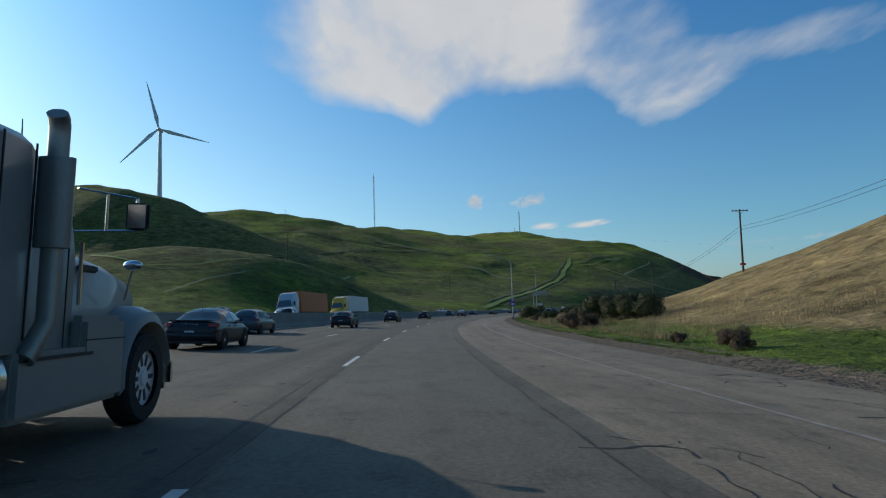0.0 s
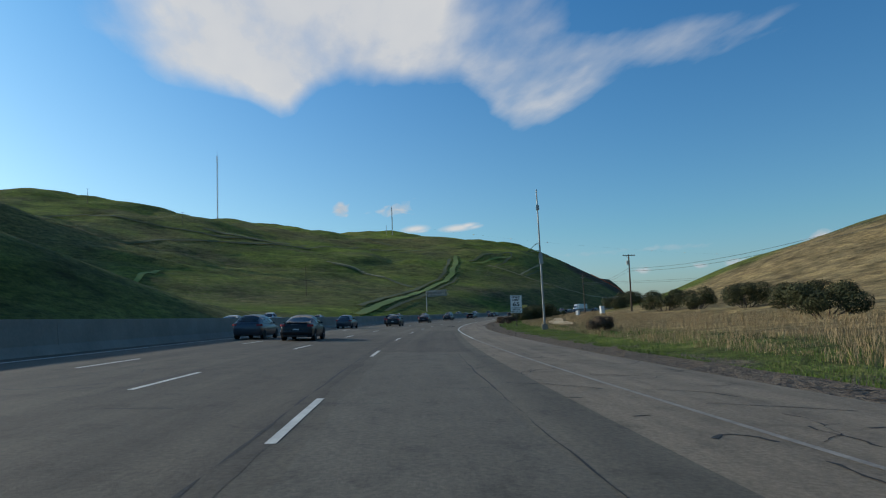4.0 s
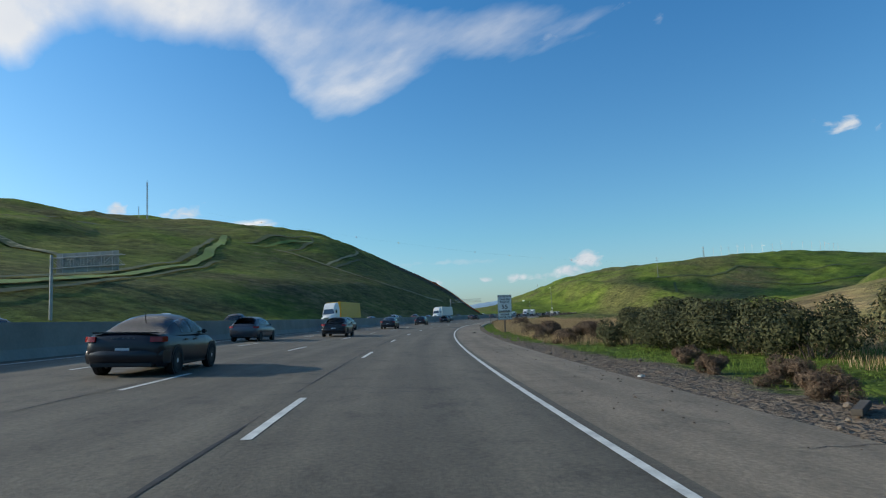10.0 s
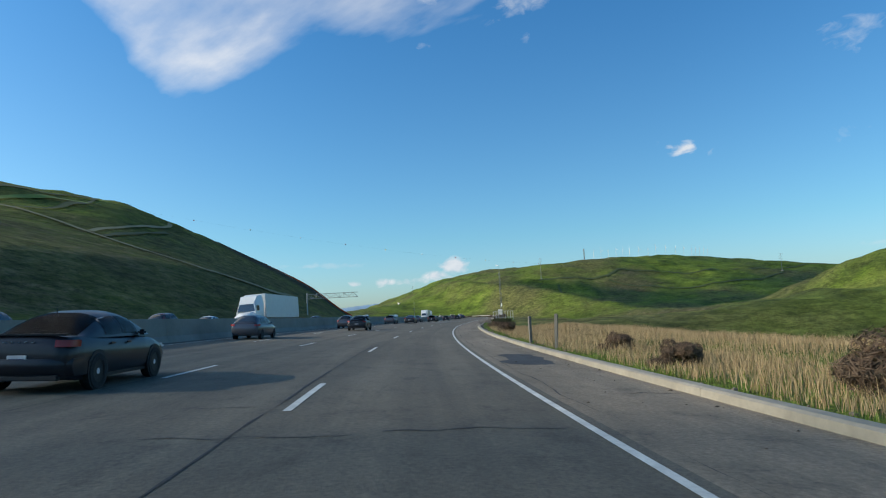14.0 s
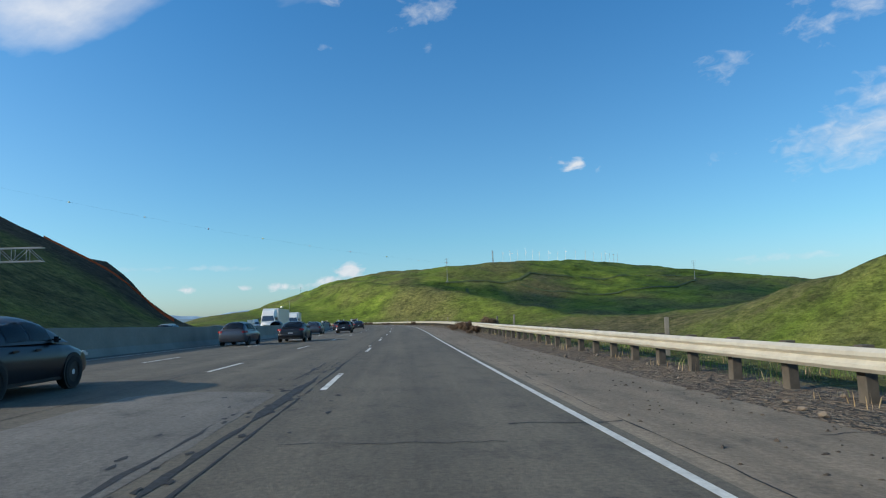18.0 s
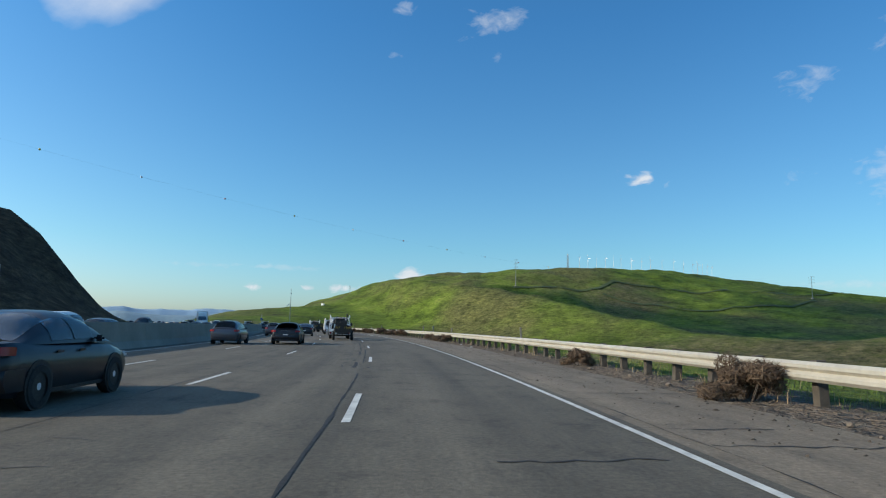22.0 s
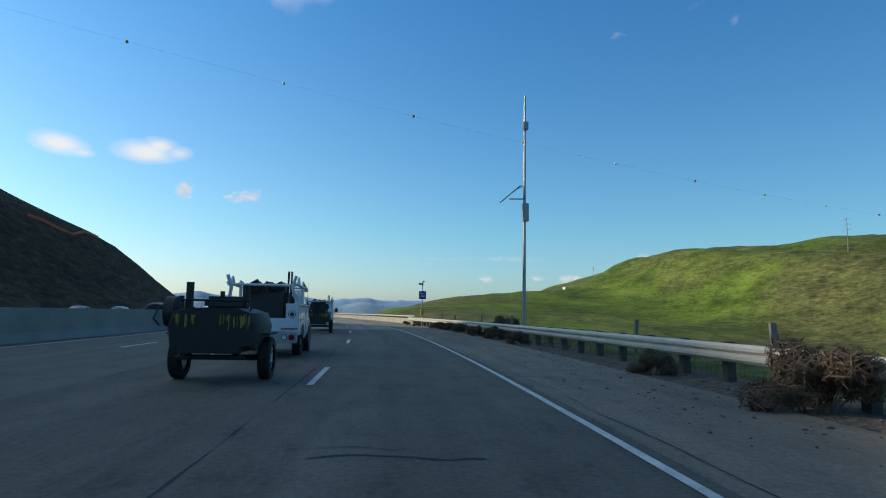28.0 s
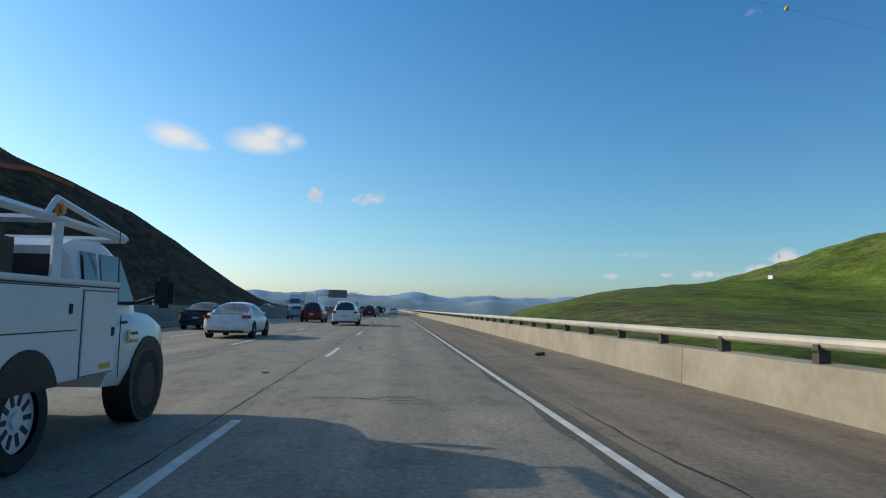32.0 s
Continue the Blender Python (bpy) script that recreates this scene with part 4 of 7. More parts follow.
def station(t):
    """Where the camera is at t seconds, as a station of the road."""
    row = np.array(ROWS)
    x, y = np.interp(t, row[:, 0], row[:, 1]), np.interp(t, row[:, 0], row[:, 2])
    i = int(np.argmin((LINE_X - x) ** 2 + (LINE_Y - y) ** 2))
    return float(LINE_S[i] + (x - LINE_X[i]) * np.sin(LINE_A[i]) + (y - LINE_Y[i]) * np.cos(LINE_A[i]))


# the added repeats alternate between two dark paints
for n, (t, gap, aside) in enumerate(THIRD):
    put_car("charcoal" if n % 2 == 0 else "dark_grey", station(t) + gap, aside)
rng = random.Random(11)
# one grey hatchback by the barrier, repeated for each second of travel
grey_gap = {0: 39.5, 3: 39.5, 13: 40, 22: 43}
for t in range(0, 29):
    put_car("grey", station(t) + float(np.interp(t, list(grey_gap), list(grey_gap.values()))), -10.7, lite=True)
for plan, s, lat in (("white", 1057, -6.7), ("dark_grey", 1066, -10.6), ("white_suv", 1078, -3.7), ("red_suv", 1086, -7.1), ("silver", 1100, -10.6),
                     ("white", 1114, -7.0), ("red_suv", 1126, -3.6), ("dark_grey", 1140, -7.1), ("silver", 1150, -3.6), ("white_suv", 1165, -10.6),
                     ("tan", 1180, -7.1), ("dark_pickup", 1190, -3.6), ("white", 1160, 0.0), ("silver", 1215, -3.6), ("white", 1235, -7.1), ("red_suv", 1260, -3.6)):
    put_car(plan, s, lat)
kinds = list(CAR_PLANS)
s = 20.0
while s < 1420:
    dense = 1.0 if s < 640 else 0.55
    for lat in (-18.0, -21.7, -25.3):
        if rng.random() < (0.36 if dense == 1 else 0.44):
            put_car(rng.choice(kinds[1:]), s + rng.uniform(-5, 5), lat, True)
    s += 27 * dense


# ---- trucks ----
def build_semi(cab, trailer, label, length=14.5):
    """An articulated lorry; the nose points along +y."""
    t = tagged(new("semi_truck"), label, "truck", "oncoming traffic")
    part("trailer", B(0, -length / 2 - 0.6, 2.62, 2.55, length, 2.85, 0.05), trailer, t, "box trailer")
    part("trailer_frame", B(0, -length / 2 - 0.6, 1.12, 1.3, length * 0.95, 0.14, 0.02), BLACK, t)
    rings = [[(-1.15, 0.0, 1.0), (1.15, 0.0, 1.0), (1.2, 0.0, 2.9), (1.0, 0.0, 3.9), (-1.0, 0.0, 3.9), (-1.2, 0.0, 2.9)],
             [(-1.15, 1.6, 0.9), (1.15, 1.6, 0.9), (1.2, 1.6, 2.8), (0.95, 1.6, 3.7), (-0.95, 1.6, 3.7), (-1.2, 1.6, 2.8)],
             [(-1.12, 2.7, 0.8), (1.12, 2.7, 0.8), (1.12, 2.7, 1.9), (0.85, 2.35, 2.9), (-0.85, 2.35, 2.9), (-1.12, 2.7, 1.9)]]
    part("cab", loft(rings), cab, t, "", True)
    rings = [[(-1.08, 2.6, 0.6), (1.08, 2.6, 0.6), (1.08, 2.6, 1.6), (0.7, 2.6, 1.92), (-0.7, 2.6, 1.92), (-1.08, 2.6, 1.6)],
             [(-0.98, 4.0, 0.55), (0.98, 4.0, 0.55), (0.98, 4.0, 1.3), (0.6, 4.0, 1.62), (-0.6, 4.0, 1.62), (-0.98, 4.0, 1.3)],
             [(-0.85, 4.25, 0.6), (0.85, 4.25, 0.6), (0.85, 4.25, 1.15), (0.5, 4.22, 1.42), (-0.5, 4.22, 1.42), (-0.85, 4.25, 1.15)]]
    part("bonnet", loft(rings), cab, t, "", True)
    bm = bmesh.new()
    vs = [bm.verts.new(p) for p in ((-1.0, 2.70, 1.98), (1.0, 2.70, 1.98), (0.8, 2.40, 2.80), (-0.8, 2.40, 2.80), (-1.0, 2.6, 1.98), (1.0, 2.6, 1.98), (0.8, 2.3, 2.8), (-0.8, 2.3, 2.8))]
    for f in ((0, 1, 2, 3), (7, 6, 5, 4), (0, 4, 5, 1), (1, 5, 6, 2), (2, 6, 7, 3), (3, 7, 4, 0)):
        bm.faces.new([vs[i] for i in f])
    part("windscreen", bm, GLASS, t, "dark windscreen")
    part("grille", B(0, 4.26, 1.0, 0.9, 0.06, 0.65, 0.02), CHROME, t, "chrome grille")
    for sgn in (-1, 1):
        part("side_window", B(sgn * 1.19, 2.0, 2.3, 0.05, 0.75, 0.6, 0.02), GLASS, t)
        part("head_lamp", B(sgn * 0.85, 4.12, 1.02, 0.25, 0.18, 0.2, 0.04), LENS, t)
        part("mirror", B(sgn * 1.45, 2.6, 2.25, 0.12, 0.14, 0.5, 0.03), BLACK, t)
        part("bumper", B(sgn * 0.5, 4.25, 0.5, 1.0, 0.14, 0.3, 0.04), CHROME, t)
        for y in (3.4, -0.6, -1.8, -length + 1.6, -length + 0.35):
            wheel(t, sgn * 1.05, y, 0.5, 0.3)
    return t


semis = {"orange": (PALE_BLUE, ORANGE, "pale semi truck with an orange box trailer"), "yellow": (YELLOW, WHITE, "yellow semi truck with a white box trailer"),
         "white": (WHITE, WHITE, "white semi truck with a white box trailer"), "mixed": (WHITE, YELLOW, "white semi truck with a yellow container")}
for kind, s, lat in (("orange", 86, -21.7), ("yellow", 112, -21.7), ("white", 27, -25.3), ("white", 520, -21.7),
                     ("mixed", 425, -21.7), ("white", 688, -21.7), ("white", 733, -21.7), ("white", 880, -25.3), ("orange", 1330, -18.0), ("white", 1150, -18.0), ("white", 1300, -21.7)):
    key = "semi_" + kind
    m = frame_at(s, lat, 0, 180)
    if key not in MADE:
        MADE[key] = build_semi(*semis[kind])
        MADE[key].matrix_basis = m
    else:
        copy_thing(MADE[key], m)


STACK_STEEL = simple("dull_stained_steel", (0.30, 0.29, 0.27), 0.45, 0.7)


def build_tractor():
    """The aluminium-coloured sleeper tractor in the next lane."""
    t = tagged(new("tractor_truck"), "silver sleeper semi tractor with tall exhaust stack", "truck")
    skin = paint("dull_silver_truck_paint", (0.25, 0.24, 0.22), 0.5, 0.0)

    def ring(y, w, z0, z1, r=0.25):
        return [(-w, y, z0), (w, y, z0), (w, y, z1 - r), (w - r * 0.4, y, z1 - r * 0.3), (w - r, y, z1), (-w + r, y, z1), (-w + r * 0.4, y, z1 - r * 0.3), (-w, y, z1 - r)]
    part("sleeper", loft([ring(-4.6, 1.18, 0.95, 3.75), ring(-2.2, 1.2, 0.95, 3.75), ring(-1.9, 1.18, 0.95, 3.6)]), skin, t, "", True)
    part("cab", loft([ring(-1.9, 1.12, 0.9, 3.35), ring(-0.6, 1.1, 0.9, 3.25), ring(-0.05, 1.05, 0.9, 2.2)]), skin, t, "", True)
    part("bonnet", loft([ring(-0.1, 0.98, 0.95, 2.12), ring(1.0, 0.90, 0.85, 1.95), ring(1.9, 0.80, 0.75, 1.72), ring(2.15, 0.66, 0.8, 1.5)]), skin, t, "", True)
    part("windscreen", loft([[(-0.95, -0.02, 2.2), (0.95, -0.02, 2.2), (0.85, -0.5, 3.05), (-0.85, -0.5, 3.05)], [(-0.95, -0.1, 2.18), (0.95, -0.1, 2.18), (0.85, -0.58, 3.03), (-0.85, -0.58, 3.03)]]), GLASS, t, "dark windscreen")
    for sgn in (-1, 1):
        fender = []
        for k in range(13):
            a = math.pi * (-0.06 + 1.02 * k / 12)
            out = 0.66 + 0.10 * math.sin(max(a, 0)) ** 2
            y, z = 1.45 - out * 1.12 * math.cos(a), 0.58 + out * 1.02 * math.sin(a)
            iy, iz = 1.45 - 0.60 * 1.08 * math.cos(a), 0.56 + 0.60 * math.sin(a)
            fender.append([(sgn * 0.60, y, z + 0.03), (sgn * 1.06, y, z), (sgn * 1.20, y * 0.94 + 1.45 * 0.06, z - 0.06), (sgn * 1.235, iy, iz + 0.02), (sgn * 1.20, iy, iz), (sgn * 0.60, iy, iz)])
        part("wing", loft(fender), skin, t, "rounded front wing", True)
        part("side_skirt", B(sgn * 1.13, 0.30, 0.82, 0.20, 0.95, 0.86, 0.06), skin, t, "panel behind the wheel", True)
        part("skirt_seam", B(sgn * 1.232, 0.30, 1.02, 0.008, 0.90, 0.014), BLACK, t)
        part("step_edge", B(sgn * 1.275, -1.2, 0.90, 0.012, 2.3, 0.03), BLACK, t)
        for yy in (-2.05, -2.9):
            part("panel_seam", B(sgn * 1.198, yy, 2.3, 0.012, 0.03, 2.5), BLACK, t, "dark vertical seam")
        part("grab_handle", R((sgn * 1.17, -0.30, 1.35), (sgn * 1.17, -0.30, 2.15), 0.022, n=8), CHROME, t, "chrome grab handle")
        part("door_seam", B(sgn * 1.118, -0.55, 1.8, 0.010, 0.02, 1.7), BLACK, t)
        part("side_window", B(sgn * 1.115, -1.2, 2.65, 0.04, 0.8, 0.6, 0.02), GLASS, t, "dark side window")
        part("step_panel", B(sgn * 1.12, -1.2, 0.68, 0.3, 2.4, 0.55, 0.05), skin, t, "", True)
        part("fuel_tank", R((sgn * 0.95, -4.3, 0.75), (sgn * 0.95, -2.6, 0.75), 0.32, n=18), CHROME, t, "round fuel tank", True)
        bm = R((sgn * 1.34, -1.95, 1.9), (sgn * 1.34, -1.95, 3.35), 0.15, n=16)
        part("exhaust_shield", bm, simple("heat_stained_steel", (0.22, 0.21, 0.20), 0.4, 0.6), t, "perforated heat shield", True)
        bm = bmesh.new()
        pts = [(sgn * 1.34, -1.95, 1.95), (sgn * 1.34, -1.95, 1.2), (sgn * 1.25, -2.15, 0.9)]
        part("exhaust_pipe", tube(bm, pts, 0.085, 12), STACK_STEEL, t, "dull exhaust pipe", True)
        pts = [(sgn * 1.34, -1.95, 3.3), (sgn * 1.34, -1.95, 3.72), (sgn * 1.345, -1.97, 3.86), (sgn * 1.355, -2.04, 3.97), (sgn * 1.37, -2.16, 4.02)]
        part("exhaust_stack", tube(bmesh.new(), pts, 0.09, 12), STACK_STEEL, t, "curved exhaust stack", True)
        bm = bmesh.new()
        x = sgn * 1.12
        arm = [(x, -0.4, 3.15), (sgn * 1.62, -0.1, 3.02), (sgn * 1.62, -0.1, 2.9)]
        for a, b in zip(arm, arm[1:]):
            rod(bm, a, b, 0.018, n=8)
        rod(bm, (x, -0.45, 2.35), (sgn * 1.62, -0.1, 2.42), 0.018, n=8)
        rod(bm, (x + sgn * 0.25, -0.25, 3.1), (x + sgn * 0.25, -0.25, 2.4), 0.015, n=8)
        part("mirror_arm", bm, CHROME, t, "tubular mirror arms")
        part("mirror", B(sgn * 1.63, -0.1, 2.68, 0.22, 0.12, 0.52, 0.04), BLACK, t, "tall black mirror", True)
        part("mirror_glass", B(sgn * 1.63, -0.165, 2.68, 0.17, 0.012, 0.44), CHROME, t)
        bm = R((sgn * 1.0, 1.2, 1.42), (sgn * 1.12, 1.1, 1.85), 0.012, n=6)
        part("bonnet_mirror_stalk", bm, CHROME, t)
        bm = bmesh.new()
        bmesh.ops.create_uvsphere(bm, u_segments=14, v_segments=8, radius=0.11, matrix=Matrix.Translation((sgn * 1.12, 1.1, 1.93)) @ Matrix.Diagonal((1, 0.5, 1, 1)))
        part("bonnet_mirror", bm, CHROME, t, "round convex mirror", True)
        part("head_lamp", B(sgn * 0.92, 2.0, 1.05, 0.34, 0.3, 0.26, 0.07), LENS, t, "", True)
        part("air_intake", B(sgn * 0.99, 0.35, 1.75, 0.05, 0.36, 0.13, 0.02), BLACK, t)
        for y in (1.45, -3.0 - 1.9, -4.2 - 1.9):
            wheel(t, sgn * 1.06, y, 0.52, 0.30)
    part("bumper", B(0, 2.25, 0.52, 2.4, 0.22, 0.42, 0.08), CHROME, t, "chrome bumper", True)
    part("grille", B(0, 2.14, 1.15, 0.9, 0.12, 0.75, 0.05), CHROME, t, "tall chrome grille")
    part("roof_aerial", R((0.85, -1.3, 3.3), (0.85, -1.35, 4.15), 0.012, 0.005, 6), BLACK, t)
    part("trailer_front", B(0, -12.0, 2.55, 2.55, 12.0, 2.9, 0.05), WHITE, t, "white box trailer behind the cab")
    part("chassis", B(0, -6, 0.95, 0.9, 14, 0.2, 0.02), BLACK, t)
    return t


tractor = build_tractor()
for ob in tractor.children:
    if ob.name.startswith("wheel"):
        continue
    for v in ob.data.vertices:
        v.co.z = v.co.z if v.co.z < 1.7 else 1.7 + (v.co.z - 1.7) * 0.52
        v.co.y = v.co.y if v.co.y > 0 else v.co.y * 0.5
tractor.matrix_basis = frame_at(6.3, -4.5)


# ---- utility truck and trailer ----
MACHINE = simple("dark_oily_machinery", (0.022, 0.021, 0.021), 0.6)
STEP_PLATE = simple("dull_step_plate", (0.36, 0.36, 0.35), 0.45, 0.5)
HOSE_RED = simple("faded_red_hose", (0.16, 0.030, 0.028), 0.7)
SEAM = simple("dark_panel_seam", (0.035, 0.036, 0.038), 0.7)
BODY_WHITE = paint("service_body_white", (0.66, 0.67, 0.68), 0.3, 0.0)


def square_tube(points, size, mat, parent, name, label):
    bm = bmesh.new()
    for a, b in zip(points, points[1:]):
        rod(bm, a, b, size * 0.7, n=4)
    return part(name, bm, mat, parent, label)


def build_utility():
    """A service truck: lockers each side of an open bed, a tube rack, and a load of welding gear."""
    t = tagged(new("utility_truck"), "white service truck with ladder rack and side lockers", "truck", "utility trucks")
    W, REAR, FRONT = 1.0, -2.42, 0.30
    top = 1.46
    for sgn in (-1, 1):
        part("locker_side", B(sgn * 0.83, (REAR + FRONT) / 2, 1.04, 0.34, FRONT - REAR, 0.84, 0.015), BODY_WHITE, t, "", True)
        part("locker_lid", B(sgn * 0.83, (REAR + FRONT) / 2, top + 0.015, 0.37, FRONT - REAR + 0.03, 0.05, 0.012), BODY_WHITE, t, "overhanging locker lid", True)
        part("lid_seam", B(sgn * 0.997, (REAR + FRONT) / 2, top - 0.018, 0.012, FRONT - REAR, 0.014), SEAM, t)
        for y, dy, z, dz in ((-2.18, 0.42, 1.04, 0.72), (-1.20, 1.40, 1.24, 0.36), (-0.08, 0.64, 1.02, 0.76)):
            part("door_seam", B(sgn * (W - 0.002), y, z, 0.012, dy + 0.022, dz + 0.022), SEAM, t)
            d = part("locker_door", B(sgn * (W + 0.008), y, z, 0.016, dy, dz, 0.005), BODY_WHITE, t)
            part("latch", B(sgn * (W + 0.020), y + dy * 0.40, z, 0.014, 0.055, 0.09, 0.005), BLACK, d, "black latch")
        # the arches' shaded hollows are put in as flat black discs
        arch = bmesh.new()
        rod(arch, (sgn * 0.80, -1.20, 0.46), (sgn * (W + 0.012), -1.20, 0.46), 0.47, n=28)
        bmesh.ops.bisect_plane(arch, geom=arch.verts[:] + arch.edges[:] + arch.faces[:], plane_co=(0, 0, 0.60), plane_no=(0, 0, -1), clear_outer=True)
        part("rear_arch", arch, BLACK, t, "black half disc in place of the shaded rear wheel arch")
        wheel(t, sgn * 0.87, -1.20, 0.40, 0.24)
        wheel(t, sgn * 0.87, 1.20, 0.40, 0.24)
        part("front_arch", R((sgn * 0.7, 1.20, 0.46), (sgn * 0.985, 1.20, 0.46), 0.475, n=24), BLACK, t, "black disc in place of the shaded front wheel arch")
        for x, mat in ((0.86, TAIL_RED), (0.66, LENS)):
            part("lamp_ring", R((sgn * x, -2.60, 0.57), (sgn * x, -2.56, 0.57), 0.085, n=18), BLACK, t)
            part("tail_lamp", R((sgn * x, -2.612, 0.57), (sgn * x, -2.59, 0.57), 0.066, n=16), mat, t, "round tail lamp")
        part("mirror_arm", R((sgn * 0.9, 0.95, 1.30), (sgn * 1.22, 0.92, 1.40), 0.02, n=6), BLACK, t)
        part("door_mirror", B(sgn * 1.22, 0.92, 1.42, 0.20, 0.12, 0.34, 0.05), BLACK, t, "tall black mirror", True)
    part("bed_floor", B(0, -1.05, 0.72, 1.36, 2.7, 0.08), BLACK, t)
    part("tailgate", B(0, REAR + 0.03, 0.90, 1.34, 0.05, 0.38, 0.01), BODY_WHITE, t, "white tailgate")
    part("tailgate_seam", B(0, REAR - 0.002, 0.725, 1.32, 0.012, 0.02), SEAM, t)
    part("rear_bumper", B(0, -2.50, 0.57, 2.0, 0.16, 0.32, 0.02), STEP_PLATE, t, "steel step bumper")
    part("warning_strip", B(0.70, REAR - 0.006, 0.79, 0.32, 0.008, 0.06), TAIL_RED, t, "red strip with plain bars")
    part("label_strip", B(0.70, REAR - 0.012, 0.79, 0.28, 0.006, 0.016), LENS, t)
    bars = bmesh.new()
    for k in range(5):
        box(bars, 0.885 + 0.022 * k, REAR - 0.006, 0.80, 0.014, 0.008, 0.06)
    part("number_bars", bars, BLACK, t, "plain dark bars")
    ring = bmesh.new()
    tube(ring, [(0.83 + 0.10 * math.cos(2 * math.pi * k / 24), REAR - 0.002, 1.20 + 0.10 * math.sin(2 * math.pi * k / 24)) for k in range(25)], 0.009, 6)
    part("seal_ring", ring, SEAM, t, "round dark ring")
    part("seal_disc", rod(bmesh.new(), (0.83, REAR - 0.001, 1.20), (0.83, REAR - 0.008, 1.20), 0.06, n=18), SEAM, t, "round dark disc")
    cab = [body_ring(0.32, 0.96, 0.46, 1.24), body_ring(0.70, 0.98, 0.44, 1.24), body_ring(1.00, 0.97, 0.44, 1.22), body_ring(1.45, 0.96, 0.45, 1.18), body_ring(1.75, 0.92, 0.48, 1.12), body_ring(1.92, 0.84, 0.54, 1.00), body_ring(1.98, 0.70, 0.58, 0.90)]
    part("cab_body", loft(cab), BODY_WHITE, t, "", True)

    def roof_ring(y, wb, wt, z):
        return [(-wb, y, 1.18), (wb, y, 1.18), (wb - 0.02, y, 1.30), (wt, y, z - 0.10), (wt - 0.10, y, z), (-wt + 0.10, y, z), (-wt, y, z - 0.10), (-wb + 0.02, y, 1.30)]
    part("cab_top", loft([roof_ring(-0.20, 0.88, 0.76, 1.82), roof_ring(-0.05, 0.90, 0.80, 1.90), roof_ring(0.45, 0.90, 0.80, 1.92), roof_ring(0.66, 0.90, 0.78, 1.88), roof_ring(0.86, 0.89, 0.83, 1.56), roof_ring(1.04, 0.86, 0.84, 1.30)]), BODY_WHITE, t, "", True)
    part("rear_window", loft([[(-0.72, y, 1.34), (0.72, y, 1.34), (0.64, y, 1.74), (-0.64, y, 1.74)] for y in (-0.222, -0.19)]), GLASS, t, "dark rear cab window")
    for sgn in (-1, 1):
        for y0, y1, yt0, yt1, label in ((0.20, 0.94, 0.24, 0.68, "dark door window"), (-0.16, 0.12, -0.10, 0.15, "dark rear quarter window")):
            part("side_window", loft([[(sgn * x, y0, 1.28), (sgn * x, y1, 1.28), (sgn * (x - 0.085), yt1, 1.78), (sgn * (x - 0.085), yt0, 1.78)] for x in (0.87, 0.905)]), GLASS, t, label)
        part("door_line", B(sgn * 0.985, 0.42, 0.86, 0.006, 0.012, 0.62), SEAM, t)
        part("door_handle", B(sgn * 0.985, 0.50, 1.10, 0.03, 0.13, 0.03, 0.008), BLACK, t)
        part("head_lamp", B(sgn * 0.70, 1.93, 0.86, 0.28, 0.12, 0.18, 0.03), LENS, t)
        emblem = part("door_emblem", B(sgn * 0.986, 0.62, 0.95, 0.006, 0.05, 0.14), YELLOW, t, "yellow emblem of plain shapes")
        part("emblem_bar", B(sgn * 0.988, 0.78, 0.90, 0.006, 0.18, 0.03), YELLOW, emblem)
        part("emblem_text_bar", B(sgn * 0.988, 0.78, 0.98, 0.006, 0.14, 0.03), SEAM, emblem)
        part("reflector", B(sgn * (W + 0.018), 0.05, 0.70, 0.006, 0.22, 0.05), YELLOW, t, "pale yellow reflector")
        # rack of square tube
        x = sgn * 0.92
        square_tube([(x, -2.28, 1.20), (x, -2.28, 1.56), (x - sgn * 0.10, -2.52, 1.92), (x, -2.56, 2.26)], 0.07, BODY_WHITE, t, "rack_post", "bent white rear rack post")
        square_tube([(x, -2.53, 2.04), (x, -0.9, 2.00), (x, 0.55, 1.96)], 0.06, BODY_WHITE, t, "rack_rail", "white rack rail")
        square_tube([(x, -2.1, 2.03), (x, -1.92, 2.24), (x, -1.66, 2.02)], 0.05, BODY_WHITE, t, "rack_gusset", "white rack gusset")
        square_tube([(x, -0.95, 2.0), (x, -0.80, 2.17), (x, 0.55, 1.98)], 0.045, BODY_WHITE, t, "rack_brace", "white rack brace")
        square_tube([(x, -0.75, top), (x, -0.75, 1.98)], 0.07, BODY_WHITE, t, "rack_stay", "white rack stay")
        part("amber_lamp", B(sgn * 0.965, -0.82, 2.07, 0.07, 0.11, 0.11, 0.025), AMBER, t, "amber marker lamp")
    for y, z in ((-2.5, 2.0), (-0.9, 1.98), (0.52, 1.95)):
        part("rack_bar", R((-0.93, y, z), (0.93, y, z), 0.035, n=4), BODY_WHITE, t, "white cross bar")
    # load
    rg = random.Random(5)
    bottle = bmesh.new()
    for z0, z1, r0, r1 in ((0.78, 0.82, 0.15, 0.18), (0.82, 1.20, 0.18, 0.18), (1.20, 1.30, 0.18, 0.09), (1.30, 1.42, 0.10, 0.10)):
        rod(bottle, (-0.42, -2.16, z0), (-0.42, -2.16, z1), r0, r1, 18)
    part("gas_bottle", bottle, WHITE, t, "white gas bottle", True)
    part("welder", B(0.0, -1.30, 1.36, 1.18, 1.2, 1.10, 0.08), MACHINE, t, "dark welding machine", True)
    for k in range(3):
        part("hose_coil", R((-0.30 + 0.32 * k, -2.05 + 0.22 * k, 1.95), (-0.26 + 0.32 * k, -1.6 + 0.2 * k, 1.99), 0.15, n=14), HOSE_RED if k else BLACK, t, "coiled hose on the load", True)
